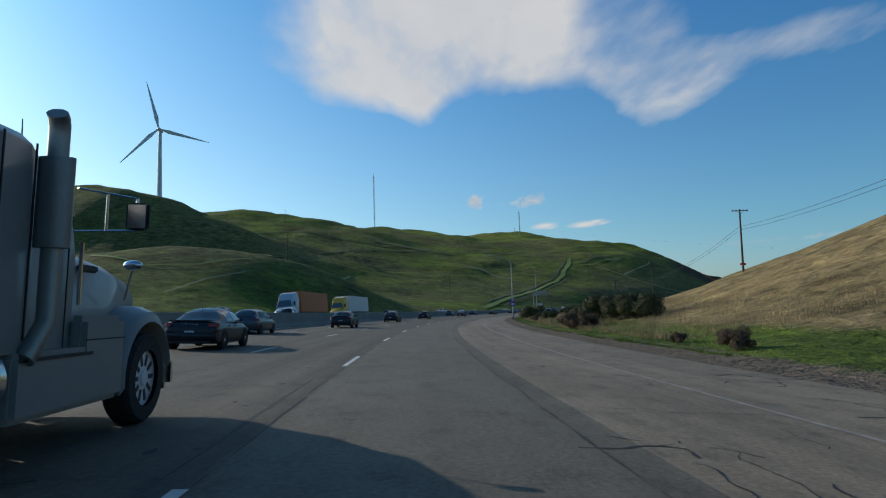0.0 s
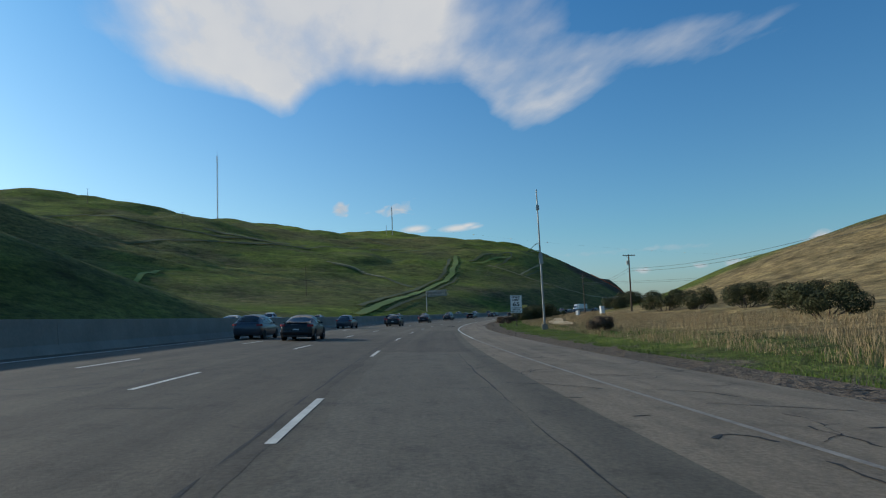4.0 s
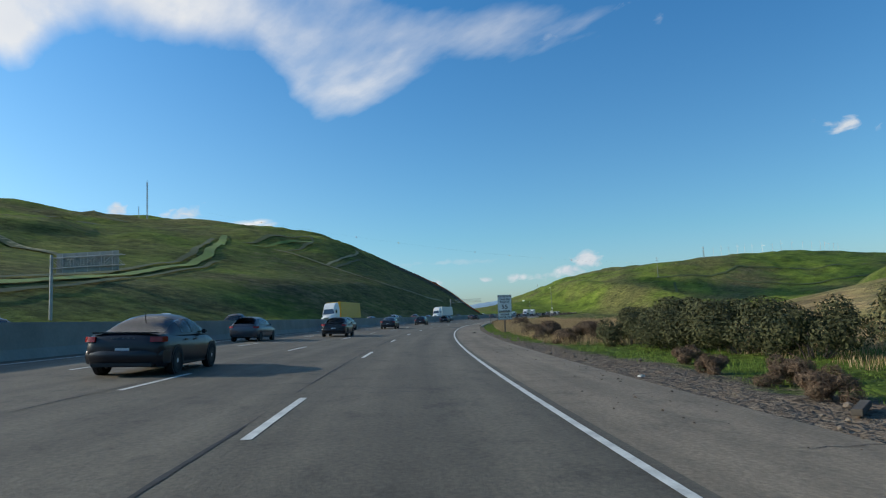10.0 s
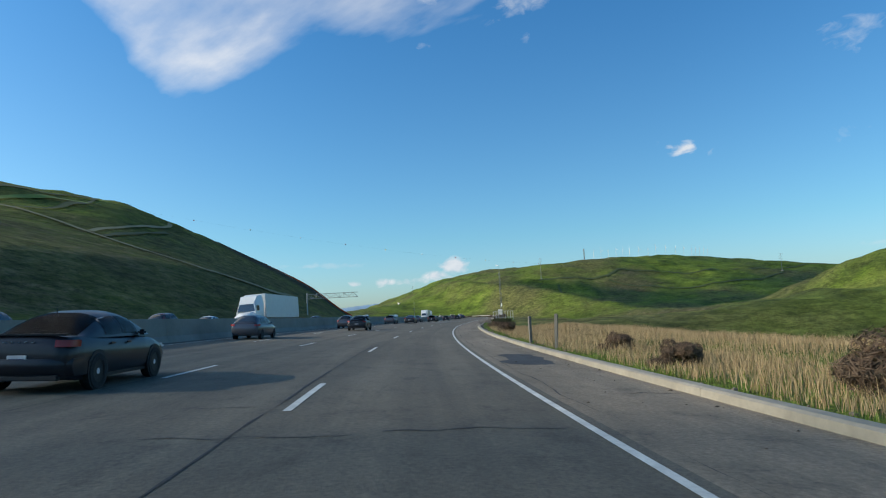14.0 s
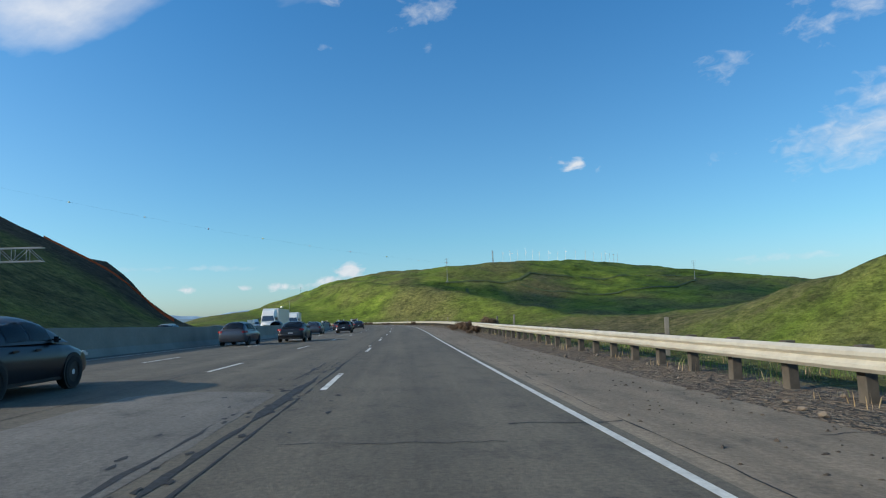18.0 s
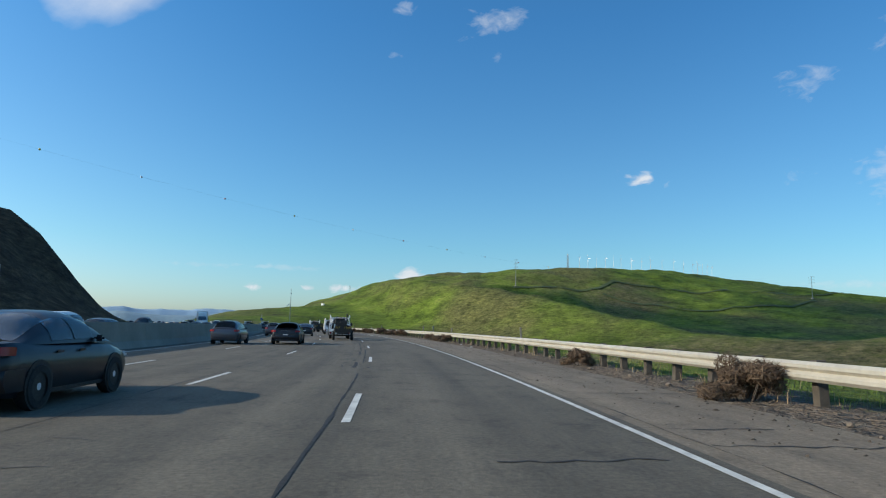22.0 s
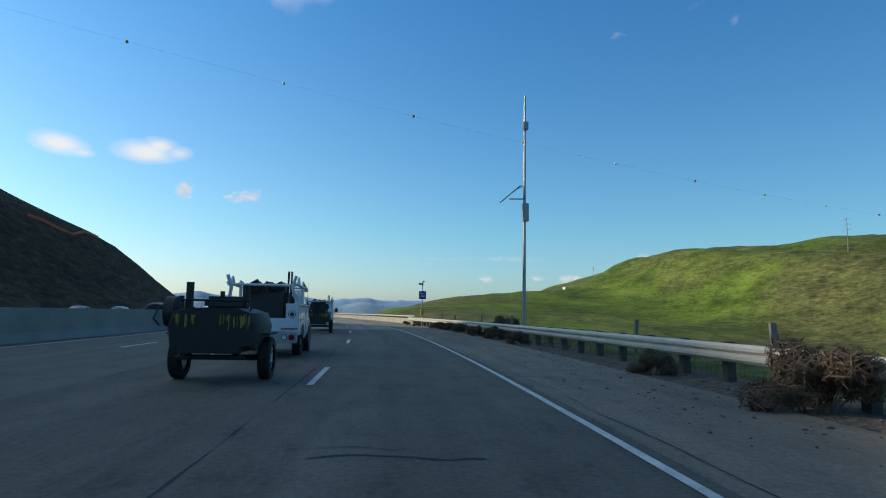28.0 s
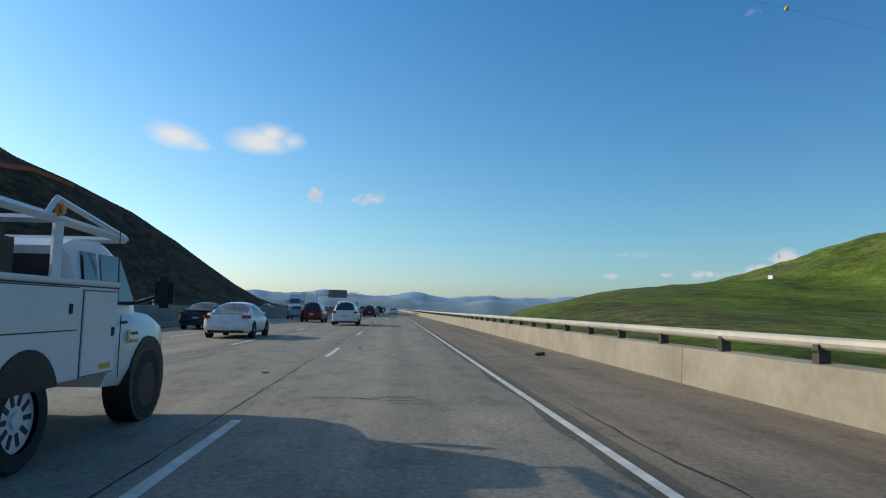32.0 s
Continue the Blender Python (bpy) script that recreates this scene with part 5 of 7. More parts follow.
    part("tool_bag", B(0.42, -2.2, 0.92, 0.46, 0.34, 0.30, 0.08, Matrix.Rotation(0.3, 4, "Y")), HOSE_RED, t, "dark red tool bag", True)
    part("canister", B(0.05, -2.24, 0.90, 0.24, 0.2, 0.26, 0.04), WHITE, t, "pale canister", True)
    for i in range(10):
        q = Vector((rg.uniform(-0.75, 0.75), rg.uniform(-2.3, -0.3), rg.uniform(1.86, 2.02)))
        part("tool", R(q, q + Vector((rg.uniform(-0.3, 0.3), rg.uniform(-0.4, 0.4), rg.uniform(-0.10, 0.12))), rg.uniform(0.03, 0.09), n=7), BLACK, t, "dark tool on the load")
    for x, y in ((0.62, -1.9), (0.70, -1.86)):
        part("spring_pole", R((x, y, 1.5), (x + 0.02, y, 2.42), 0.03, n=7), BLACK, t, "black upright pole")
    part("whip_aerial", R((0.95, 0.4, 1.3), (0.97, 0.3, 2.2), 0.008, 0.004, 5), BLACK, t)
    return t


def build_trailer():
    """A tank-like dark machine on two wheels, streaked with old yellow paint."""
    t = tagged(new("equipment_trailer"), "dark equipment trailer with yellow-streaked machine housing", "trailer", "utility trailers")
    dark = simple("dark_painted_steel", (0.016, 0.016, 0.015), 0.6, 0.2)
    part("chassis", B(0, 0, 0.60, 1.02, 2.3, 0.12, 0.02), dark, t, "dark chassis")
    hump = [[(x * w, y, z) for x, z in ((-0.74, 0.66), (0.74, 0.66), (0.78, 1.0), (0.70, 1.24), (0.45, 1.32), (-0.45, 1.32), (-0.70, 1.24), (-0.78, 1.0))] for y, w in ((-0.95, 0.92), (-0.85, 1.0), (0.55, 1.0), (0.75, 0.86))]
    part("housing", loft(hump), dark, t, "rounded dark machine housing", True)
    bm = bmesh.new()
    rg = random.Random(2)
    for i in range(60):
        x = rg.uniform(-0.64, 0.64)
        if abs(x + 0.12) > 0.16:
            h = rg.uniform(0.05, 0.24)
            box(bm, x, -0.962 + abs(x) * 0.012, 1.22 - h / 2 - 0.05 * rg.random(), rg.uniform(0.006, 0.022), 0.012, h)
    part("yellow_streaks", bm, simple("worn_yellow_paint", (0.30, 0.22, 0.035), 0.8), t, "worn yellow paint streaks")
    part("axle", R((-0.70, 0.0, 0.40), (0.70, 0.0, 0.40), 0.05, n=8), dark, t)
    part("rear_bar", R((-0.60, -1.0, 0.46), (0.60, -1.0, 0.46), 0.035, n=8), dark, t)
    for sgn in (-1, 1):
        wheel(t, sgn * 0.80, 0.0, 0.40, 0.22)
        part("mudguard", B(sgn * 0.80, 0.0, 0.86, 0.24, 0.9, 0.04, 0.01), dark, t)
        part("rear_stay", R((sgn * 0.5, -0.95, 0.62), (sgn * 0.5, -1.0, 0.46), 0.03, n=6), dark, t)
    part("tongue", B(0, 1.9, 0.55, 0.12, 2.4, 0.12), dark, t)
    part("guard_rail_hoop", tube(bmesh.new(), [(-0.66, -0.7, 1.28), (-0.66, -0.7, 1.46), (0.6, -0.7, 1.46), (0.6, -0.7, 1.28)], 0.022, 6), dark, t)
    for x, y, h, r in ((-0.62, -0.2, 1.80, 0.07), (-0.86, 0.1, 1.55, 0.05), (0.30, 0.3, 1.78, 0.07), (-0.2, 0.5, 1.66, 0.045)):
        part("upright_pipe", R((x, y, 1.0), (x, y, h), r, n=10), BLACK, t, "black upright pipe")
    part("hose_reel", R((-0.98, -0.3, 1.25), (-0.80, -0.3, 1.25), 0.28, n=18), MACHINE, t, "dark hose reel", True)
    part("hose_loop", tube(bmesh.new(), [(-0.9, -0.35, 1.45), (-1.08, -0.5, 1.30), (-1.12, -0.6, 1.12), (-1.0, -0.62, 1.0)], 0.02, 6), BLACK, t)
    part("engine_top", B(-0.05, 0.35, 1.42, 0.8, 0.5, 0.26, 0.07), MACHINE, t, "dark engine cover", True)
    return t


utility = build_utility()
utility.matrix_basis = frame_at(928.2, -3.95)
trailer_thing = build_trailer()
trailer_thing.matrix_basis = frame_at(920.2, -3.6)
# the one service truck repeated: stations, metres aside, how far behind the trailer runs
for s_truck, aside, gap in ((779.5, -3.7, 7.0), (810.0, -3.4, 7.4), (843.0, -3.6, 7.4), (954.7, -4.1, 6.9), (980.5, -4.1, 6.6), (1007.9, -4.05, 0), (1035.6, -3.9, 0)):
    copy_thing(utility, frame_at(s_truck, aside))
    if gap:
        copy_thing(trailer_thing, frame_at(s_truck - gap, aside + 0.2))

# ---- roadside things ----
POLE_WOOD = plain("weathered_brown_pole_wood", (0.085, 0.058, 0.040), 0.9, 0, 0.35, 2.0, "Object", 25.0)
GALV = plain("galvanised_steel", (0.30, 0.31, 0.31), 0.45, 0.6, 0.15, 2.0, "Object", 20.0)
SIGN_WHITE = plain("white_sign_sheet", (0.74, 0.74, 0.72), 0.45, 0, 0.08, 3.0, "Object", 20.0)
SIGN_BLACK = simple("black_sign_lettering", (0.012, 0.012, 0.012), 0.6)
SIGN_BLUE = simple("blue_sign_sheet", (0.012, 0.055, 0.24), 0.45)
SIGN_RED = simple("red_sign_sheet", (0.40, 0.03, 0.03), 0.45)
SIGN_BACK = plain("dull_sign_back", (0.20, 0.22, 0.21), 0.55, 0.4, 0.15, 1.0, "Object", 10.0)
INSULATOR = simple("brown_glazed_insulator", (0.10, 0.05, 0.03), 0.25)
TURBINE_WHITE = plain("off_white_turbine_paint", (0.62, 0.64, 0.65), 0.5, 0, 0.06, 0.5, "Object", 5.0)
CABLE = simple("black_overhead_cable", (0.02, 0.02, 0.02), 0.6)


def floor_z(x, y):
    z, s, l = ground([x], [y])
    return float(z[0]) if -40 < l[0] < 26 else float(land_height(x, y))


def spot(s, lat):
    p = at(s, lat)
    return float(p[0]), float(p[1]), floor_z(float(p[0]), float(p[1]))


def heading_at(s):
    return math.degrees(float(np.interp(s, LINE_S, LINE_A)))


def text_part(body, size, place, mat, parent, wide=1.0):
    """Letters as a thin solid, standing in the x-z plane and read from -y."""
    cu = bpy.data.curves.new("lettering", "FONT")
    cu.body, cu.size, cu.extrude, cu.align_x, cu.align_y = body, size, 0.003, "CENTER", "CENTER"
    cu.offset = size * 0.022
    tmp = bpy.data.objects.new("lettering", cu)
    me = bpy.data.meshes.new_from_object(tmp)
    bpy.data.objects.remove(tmp)
    me.name = "lettering"
    me.transform(pose(*place, 90, 0, 0) @ Matrix.Diagonal((wide, 1, 1, 1)))
    me.materials.clear()
    me.materials.append(mat)
    ob = new("lettering", me)
    ob.parent = parent
    return tagged(ob, "lettering reading " + body.lower())


def sign_sheet(bm_w, bm_h, z, parent, mat, border=SIGN_BLACK, y=-0.08, name="panel"):
    p = part(name, B(0, y, z, bm_w, 0.012, bm_h, 0.0), mat, parent)
    bm = bmesh.new()
    t, i = 0.022, 0.03
    for x, zz, w, h in ((0, bm_h / 2 - i, bm_w - 2 * i, t), (0, -bm_h / 2 + i, bm_w - 2 * i, t), (bm_w / 2 - i, 0, t, bm_h - 2 * i), (-bm_w / 2 + i, 0, t, bm_h - 2 * i)):
        box(bm, x, y - 0.008, z + zz, w, 0.004, h)
    part("border", bm, border, p)
    return p


def speed_sign():
    t = tagged(new("speed_limit_sign"), "white speed limit 65 sign on a timber post", "road sign")
    part("post", B(0, 0.0, 1.5, 0.10, 0.12, 3.9, 0.01), POST_WOOD, t)
    p = sign_sheet(1.22, 1.52, 3.02, t, SIGN_WHITE)
    text_part("SPEED", 0.33, (0, -0.092, 3.52), SIGN_BLACK, p)
    text_part("LIMIT", 0.33, (0, -0.092, 3.19), SIGN_BLACK, p)
    text_part("65", 0.66, (0, -0.092, 2.66), SIGN_BLACK, p, 1.15)
    q = sign_sheet(1.22, 0.61, 1.93, t, SIGN_WHITE, name="lower_panel")
    text_part("RADAR", 0.24, (0, -0.092, 2.05), SIGN_BLACK, q)
    text_part("ENFORCED", 0.24, (0, -0.092, 1.80), SIGN_BLACK, q)
    return t


def truck_sign():
    t = tagged(new("truck_speed_sign"), "white truck speed limit 55 sign on a timber post", "road sign")
    part("post", B(0, 0.0, 1.4, 0.10, 0.12, 4.0, 0.01), POST_WOOD, t)
    p = sign_sheet(1.22, 1.52, 3.02, t, SIGN_WHITE)
    for body, size, z in (("AUTOS WITH", 0.20, 3.62), ("TRAILERS", 0.22, 3.37), ("TRUCKS", 0.22, 3.12), ("MAXIMUM", 0.20, 2.36)):
        text_part(body, size, (0, -0.092, z), SIGN_BLACK, p)
    text_part("55", 0.5, (0, -0.092, 2.72), SIGN_BLACK, p, 1.15)
    part("rule", B(0, -0.09, 3.24, 1.0, 0.006, 0.02), SIGN_BLACK, p)
    q = sign_sheet(1.22, 0.61, 1.93, t, SIGN_WHITE, name="lower_panel")
    text_part("RADAR", 0.24, (0, -0.092, 2.05), SIGN_BLACK, q)
    text_part("ENFORCED", 0.24, (0, -0.092, 1.80), SIGN_BLACK, q)
    return t


def place(ob, s, lat, turn=0.0, sink=0.0, lean=0.0):
    x, y, z = spot(s, lat)
    ob.matrix_basis = pose(x, y, z - sink, 0, lean, -heading_at(s) + turn)
    return ob


sign65 = place(speed_sign(), 208, 8.9, 0, 0.02, 1.0)
sign65.matrix_basis = sign65.matrix_basis @ Matrix.Diagonal((1.22, 1, 1.05, 1))
place(truck_sign(), 372, 6.3, 4, 0.45, 2.0)


def street_lamp():
    t = tagged(new("street_lamp"), "tall grey street lamp with route signs on its pole", "street lamp")
    part("base", B(0, 0, 0.25, 0.62, 0.62, 0.6, 0.05), CONCRETE, t, "concrete base")
    part("pole", R((0, 0, 0.4), (0, 0, 11.3), 0.14, 0.075, 12), GALV, t, "", True)
    bm = bmesh.new()
    pts = [(0, 0, 11.2), (-0.9, 0, 11.85), (-2.0, 0, 12.45), (-3.2, 0, 12.8), (-4.4, 0, 12.85)]
    tube(bm, pts, 0.05, 8)
    part("arm", bm, GALV, t, "", True)
    part("lamp_head", B(-4.75, 0, 12.8, 0.85, 0.32, 0.16, 0.05), GALV, t, "grey lamp head", True)
    west = part("west_sign", B(0, -0.17, 4.02, 0.86, 0.012, 0.42, 0.0), SIGN_BLUE, t, "blue west sign")
    text_part("WEST", 0.27, (0, -0.182, 4.02), SIGN_WHITE, west)
    bm = bmesh.new()
    out = [(-0.42, 0.42), (-0.22, 0.52), (0, 0.44), (0.22, 0.52), (0.42, 0.42), (0.52, 0.1), (0.42, -0.25), (0.22, -0.45), (0, -0.56), (-0.22, -0.45), (-0.42, -0.25), (-0.52, 0.1)]
    front, back = [bm.verts.new((x * 1.08, -0.18, 3.2 + z * 1.0)) for x, z in out], [bm.verts.new((x * 1.08, -0.165, 3.2 + z)) for x, z in out]
    bm.faces.new(front)
    bm.faces.new(back[::-1])
    for i in range(len(out)):
        bm.faces.new((front[i], back[i], back[(i + 1) % 12], front[(i + 1) % 12]))
    shield = part("route_shield", bm, SIGN_BLUE, t, "blue route shield")
    part("shield_band", B(0, -0.186, 3.53, 0.86, 0.008, 0.17), SIGN_RED, shield, "red top band")
    text_part("580", 0.42, (0, -0.19, 3.12), SIGN_WHITE, shield)
    return t


place(street_lamp(), 126, 8.5, 0, 0.1)


def utility_pole(height, arms=1, label="brown wooden utility pole with a crossarm"):
    t = tagged(new("utility_pole"), label, "utility pole", "power line poles")
    part("pole", R((0, 0, -1.0), (0, 0, height), 0.17, 0.11, 10), POLE_WOOD, t, "", True)
    for k in range(arms):
        z = height - 0.25 - 0.85 * k
        arm = part("crossarm", B(0, -0.14, z, 2.3 - 0.7 * k, 0.10, 0.13, 0.01), POLE_WOOD, t)
        for x in (-1.0, -0.55, 0.55, 1.0):
            part("insulator", R((x * (1 - 0.3 * k), -0.14, z + 0.06), (x * (1 - 0.3 * k), -0.14, z + 0.24), 0.045, 0.03, 8), INSULATOR, arm)
        bm = bmesh.new()
        for sgn in (-1, 1):
            rod(bm, (sgn * 0.55, -0.14, z - 0.05), (0, -0.1, z - 0.5), 0.015, n=4)
        part("brace", bm, GALV, t)
    return t


def transformer(t, height):
    part("transformer", R((-0.32, -0.05, height - 2.0), (-0.32, -0.05, height - 1.2), 0.16, n=14), GALV, t, "grey can transformer", True)


pole_spots = [((56.0, 168.8), 10.0, 1, 20), ((63.5, 233.0), 10.2, 1, 14), ((84.8, 299.2), 9.6, 2, 22), ((44.5, 93.2), 10.0, 1, 10), ((33.0, 18.0), 10.0, 1, 10)]
pole_tops = []
for n, ((x, y), h, arms, turn) in enumerate(pole_spots):
    z = floor_z(x, y)
    if n == 2:
        h = 12.1 - z
    if n in (0, 1):
        h = 11.2 - z
    if n == 3:
        h = 15.2 - z
    up = utility_pole(max(h, 7.0), arms)
    if n in (0, 3):
        part("marker_band", B(0, -0.02, max(h, 7.0) - 8.2, 0.75, 0.42, 0.3, 0.03), SIGN_RED, up, "red marker box")
    up.matrix_basis = pose(x, y, z, 0, 1.0 if n != 2 else -0.5, -turn)
    if n == 1:
        transformer(up, max(h, 7.0))
    pole_tops.append(Vector((x, y, z + max(h, 7.0))))


def wire(name, a, b, sag, radius, label, mat=CABLE):
    bm = bmesh.new()
    pts = []
    for k in range(13):
        f = k / 12
        p = a.lerp(b, f)
        p.z -= sag * 4 * f * (1 - f)
        pts.append(p)
    tube(bm, pts, radius, 5)
    return tagged(part(name, bm, mat, None), label, "overhead cable", "overhead cables")


order = [4, 3, 0, 1, 2]
for i, j in zip(order, order[1:]):
    for dx, dz in ((0.0, -2.6), (0.0, -3.1)):
        wire("overhead_cable", pole_tops[i] + Vector((dx, 0, dz)), pole_tops[j] + Vector((dx, 0, dz)), 1.2, 0.022, "thin black cable slung between utility poles")
for dz in (-2.6, -3.1):
    wire("overhead_cable", pole_tops[2] + Vector((0, 0, dz)), Vector((150, 280, pole_tops[2].z + dz + 1.0)), 1.0, 0.022, "thin black cable slung between utility poles")
for x, y, h, label in ((-58, 238, 10.5, ""), (5.2, 433, 14.5, ""), (-161, 474, 16, ""), (-173, 702, 14, ""), (-91, 664, 10, "")):
    up = utility_pole(h, 1 if h != 14.5 else 0, "thin utility pole standing on the grass hill")
    up.matrix_basis = pose(x, y, floor_z(x, y), 0, 0, 30)


def mast(x, y, h, w, label):
    """A slim guyed lattice mast."""
    t = tagged(new("radio_mast"), label, "mast", "hilltop masts")
    bm = bmesh.new()
    r = w / 2
    legs = [(r * math.cos(a), r * math.sin(a)) for a in (0.5, 2.6, 4.7)]
    for lx, ly in legs:
        rod(bm, (lx, ly, -1), (lx, ly, h * 0.93), w * 0.12, n=5)
    part("leg_frame", bm, GALV, t, "slim steel legs")
    bm = bmesh.new()
    n = int(h / (w * 2.2))
    for k in range(n):
        z0, z1 = h * 0.93 * k / n, h * 0.93 * (k + 1) / n
        for i in range(3):
            a, b = legs[i], legs[(i + 1) % 3]
            rod(bm, (a[0], a[1], z0), (b[0], b[1], z1), w * 0.06, n=4)
    part("lattice", bm, GALV, t, "lattice bracing")
    part("tip", R((0, 0, h * 0.9), (0, 0, h), w * 0.14, w * 0.05, 6), GALV, t)
    t.matrix_basis = pose(x, y, floor_z(x, y))
    return t


mast(-92, 883, 80, 1.5, "tall slim radio mast on the ridge")
mast(136, 1074, 46, 1.6, "tall slim radio mast on the hill")
mast(128, 1080, 16, 0.8, "short slim radio mast on the hill")


def wind_turbine(hub, blade, spin, label, stout=1.0):
    t = tagged(new("wind_turbine"), label, "wind turbine", "wind turbines")
    part("tower", R((0, 0, -3), (0, 0, hub), hub * 0.030 / stout, hub * 0.017 / stout, 20), TURBINE_WHITE, t, "tapered white tower", True)
    part("nacelle", B(0, 0.6, hub + 0.9, 2.6 * blade / 40, 7.5 * blade / 40, 2.6 * blade / 40, 0.4), TURBINE_WHITE, t, "", True)
    k = blade / 40
    part("rotor_hub", R((0, -3.2 * k, hub + 0.9), (0, -5.0 * k, hub + 0.9), 1.5 * k, 0.6 * k, 14), TURBINE_WHITE, t, "", True)
    for i in range(3):
        rings = []
        for f, w, th in ((0.0, 1.3, 1.2), (0.08, 1.6, 1.1), (0.2, 3.1, 0.8), (0.5, 2.0, 0.4), (0.85, 1.0, 0.2), (1.0, 0.3, 0.08)):
            z = 0.8 * k + f * blade
            w, th = w * k * stout, th * k * stout
            rings.append([(-w * 0.35, -th / 2, z), (w * 0.2, -th * 0.3, z), (w * 0.65, 0, z), (w * 0.2, th * 0.3, z), (-w * 0.35, th / 2, z)])
        b = part("blade", loft(rings), TURBINE_WHITE, t, "long white blade", True)
        b.data.transform(pose(0, -4.2 * k, hub + 0.9, 0, spin + 120 * i, 0))
    return t


big = wind_turbine(211 - floor_z(-304, 679), 54, -14, "large white wind turbine with three blades")
big.matrix_basis = pose(-304, 679, floor_z(-304, 679), 0, 0, 8)
small = wind_turbine(15, 7.6, 20, "small white wind turbine on the far ridge", 1.35)
rngt = random.Random(8)
RIDGE_F, RIDGE_X, RIDGE_Y = (0, 0.12, 0.34, 0.57, 0.80, 1.0), (1206, 1242, 1306, 1392, 1430, 1460), (1140, 1130, 1120, 1108, 1070, 1026)
row_spots = [(float(np.interp(f, RIDGE_F, RIDGE_X)), float(np.interp(f, RIDGE_F, RIDGE_Y))) for f in (0, 0.06, 0.12, 0.2, 0.27, 0.34, 0.42, 0.5, 0.57, 0.66, 0.75, 0.82, 0.88, 0.91, 0.94, 0.97, 1.0)]
for n, (x, y) in enumerate(row_spots):
    m = pose(x, y, floor_z(x, y) + 1.0, 0, 0, rngt.uniform(30, 70))
    if n == 0:
        small.matrix_basis = m
    else:
        copy_thing(small, m)
mast(1186, 1149, 24, 2.4, "steel lattice mast beside the far turbines")


PYLON_STEEL = simple("dull_pylon_steel", (0.15, 0.16, 0.17), 0.6, 0.3)


def pylon(x, y, h):
    t = tagged(new("power_pylon"), "grey steel power pylon on the green hill", "pylon", "power pylons")
    part("shaft", R((0, 0, -1), (0, 0, h), h * 0.015, h * 0.006, 8), PYLON_STEEL, t)
    for k, z in enumerate((0.97, 0.84, 0.71)):
        arm = part("crossarm", B(0, 0, h * z, h * 0.20, 0.25, 0.25), PYLON_STEEL, t)
        for sgn in (-1, 1):
            part("insulator", R((sgn * h * 0.12, 0, h * z), (sgn * h * 0.12, 0, h * z - 1.6), 0.12, n=6), INSULATOR, arm)
    part("footing", B(0, 0, 0.5, h * 0.09, h * 0.09, 1.6), CONCRETE, t, "pale concrete footing")
    t.matrix_basis = pose(x, y, floor_z(x, y), 0, 0, 70)


pylon(1008, 1118, 37)
pylon(1365, 848, 33)
pylon(981, 1440, 14)

# marker balls along a cable over the valley
ball_mat = {0: simple("white_marker_ball", (0.70, 0.70, 0.68), 0.5), 1: simple("red_marker_ball", (0.40, 0.04, 0.02), 0.5), 2: simple("yellow_marker_ball", (0.60, 0.42, 0.04), 0.5)}


def cable_z(x):
    u = x - 477
    return 93 - 0.090 * u + 0.00010 * u * u


for k in range(-4, 9):
    x = 477 + 57.3 * k
    bm = bmesh.new()
    bmesh.ops.create_uvsphere(bm, u_segments=14, v_segments=10, radius=0.62, matrix=Matrix.Translation((x, 1017, cable_z(x))))
    tagged(part("marker_ball", bm, ball_mat[k % 3], None, "", True), "round marker ball threaded on an overhead cable", "marker ball", "cable marker balls")
bm = bmesh.new()
xs_ = list(range(190, 1000, 45))
tube(bm, [(a, 1017, cable_z(a)) for a in xs_], 0.018, 5)
tagged(part("overhead_cable", bm, CABLE, None), "thin cable strung across the valley", "overhead cable", "overhead cables")


# overhead sign structures seen from behind, on the far carriageway
def sign_bridge(s, lat, span, panel_w, panel_h, level, panel_at, label):
    """level: height of the lower chord over the driven lane."""
    x, y, z = [float(v) for v in at(s, lat)]
    z = max(z, floor_z(x, y))
    clear = max(level - z, 2.5)
    t = tagged(new("sign_gantry"), label, "sign gantry", "sign gantries")
    part("upright", R((0, 0, -0.5), (0, 0, clear + 2.0), 0.24, 0.20, 12), GALV, t, "steel upright", True)
    bm = bmesh.new()
    for h in (clear, clear + 1.5):
        for d in (-0.35, 0.35):
            rod(bm, (0, d, h), (span, d, h), 0.06, n=6)
    part("chord", bm, GALV, t, "long steel chords")
    bm = bmesh.new()
    n = int(abs(span) / 1.5)
    for k in range(n):
        x0, x1 = span * k / n, span * (k + 1) / n
        a, b = (clear, clear + 1.5) if k % 2 else (clear + 1.5, clear)
        for d in (-0.35, 0.35):
            rod(bm, (x0, d, a), (x1, d, b), 0.035, n=5)
            rod(bm, (x0, d, clear), (x0, d, clear + 1.5), 0.03, n=5)
    part("lattice", bm, GALV, t, "zigzag bracing")
    if panel_w:
        part("panel", B(panel_at, 0.5, clear + 0.75, panel_w, 0.08, panel_h, 0.01), SIGN_BACK, t, "unlit back of a large sign panel")
        for k in range(5):
            part("stiffener", B(panel_at - panel_w * 0.4 + panel_w * 0.2 * k, 0.44, clear + 0.75, 0.08, 0.06, panel_h), GALV, t)
    t.matrix_basis = pose(x, y, z, 0, 0, -heading_at(s))
    return t


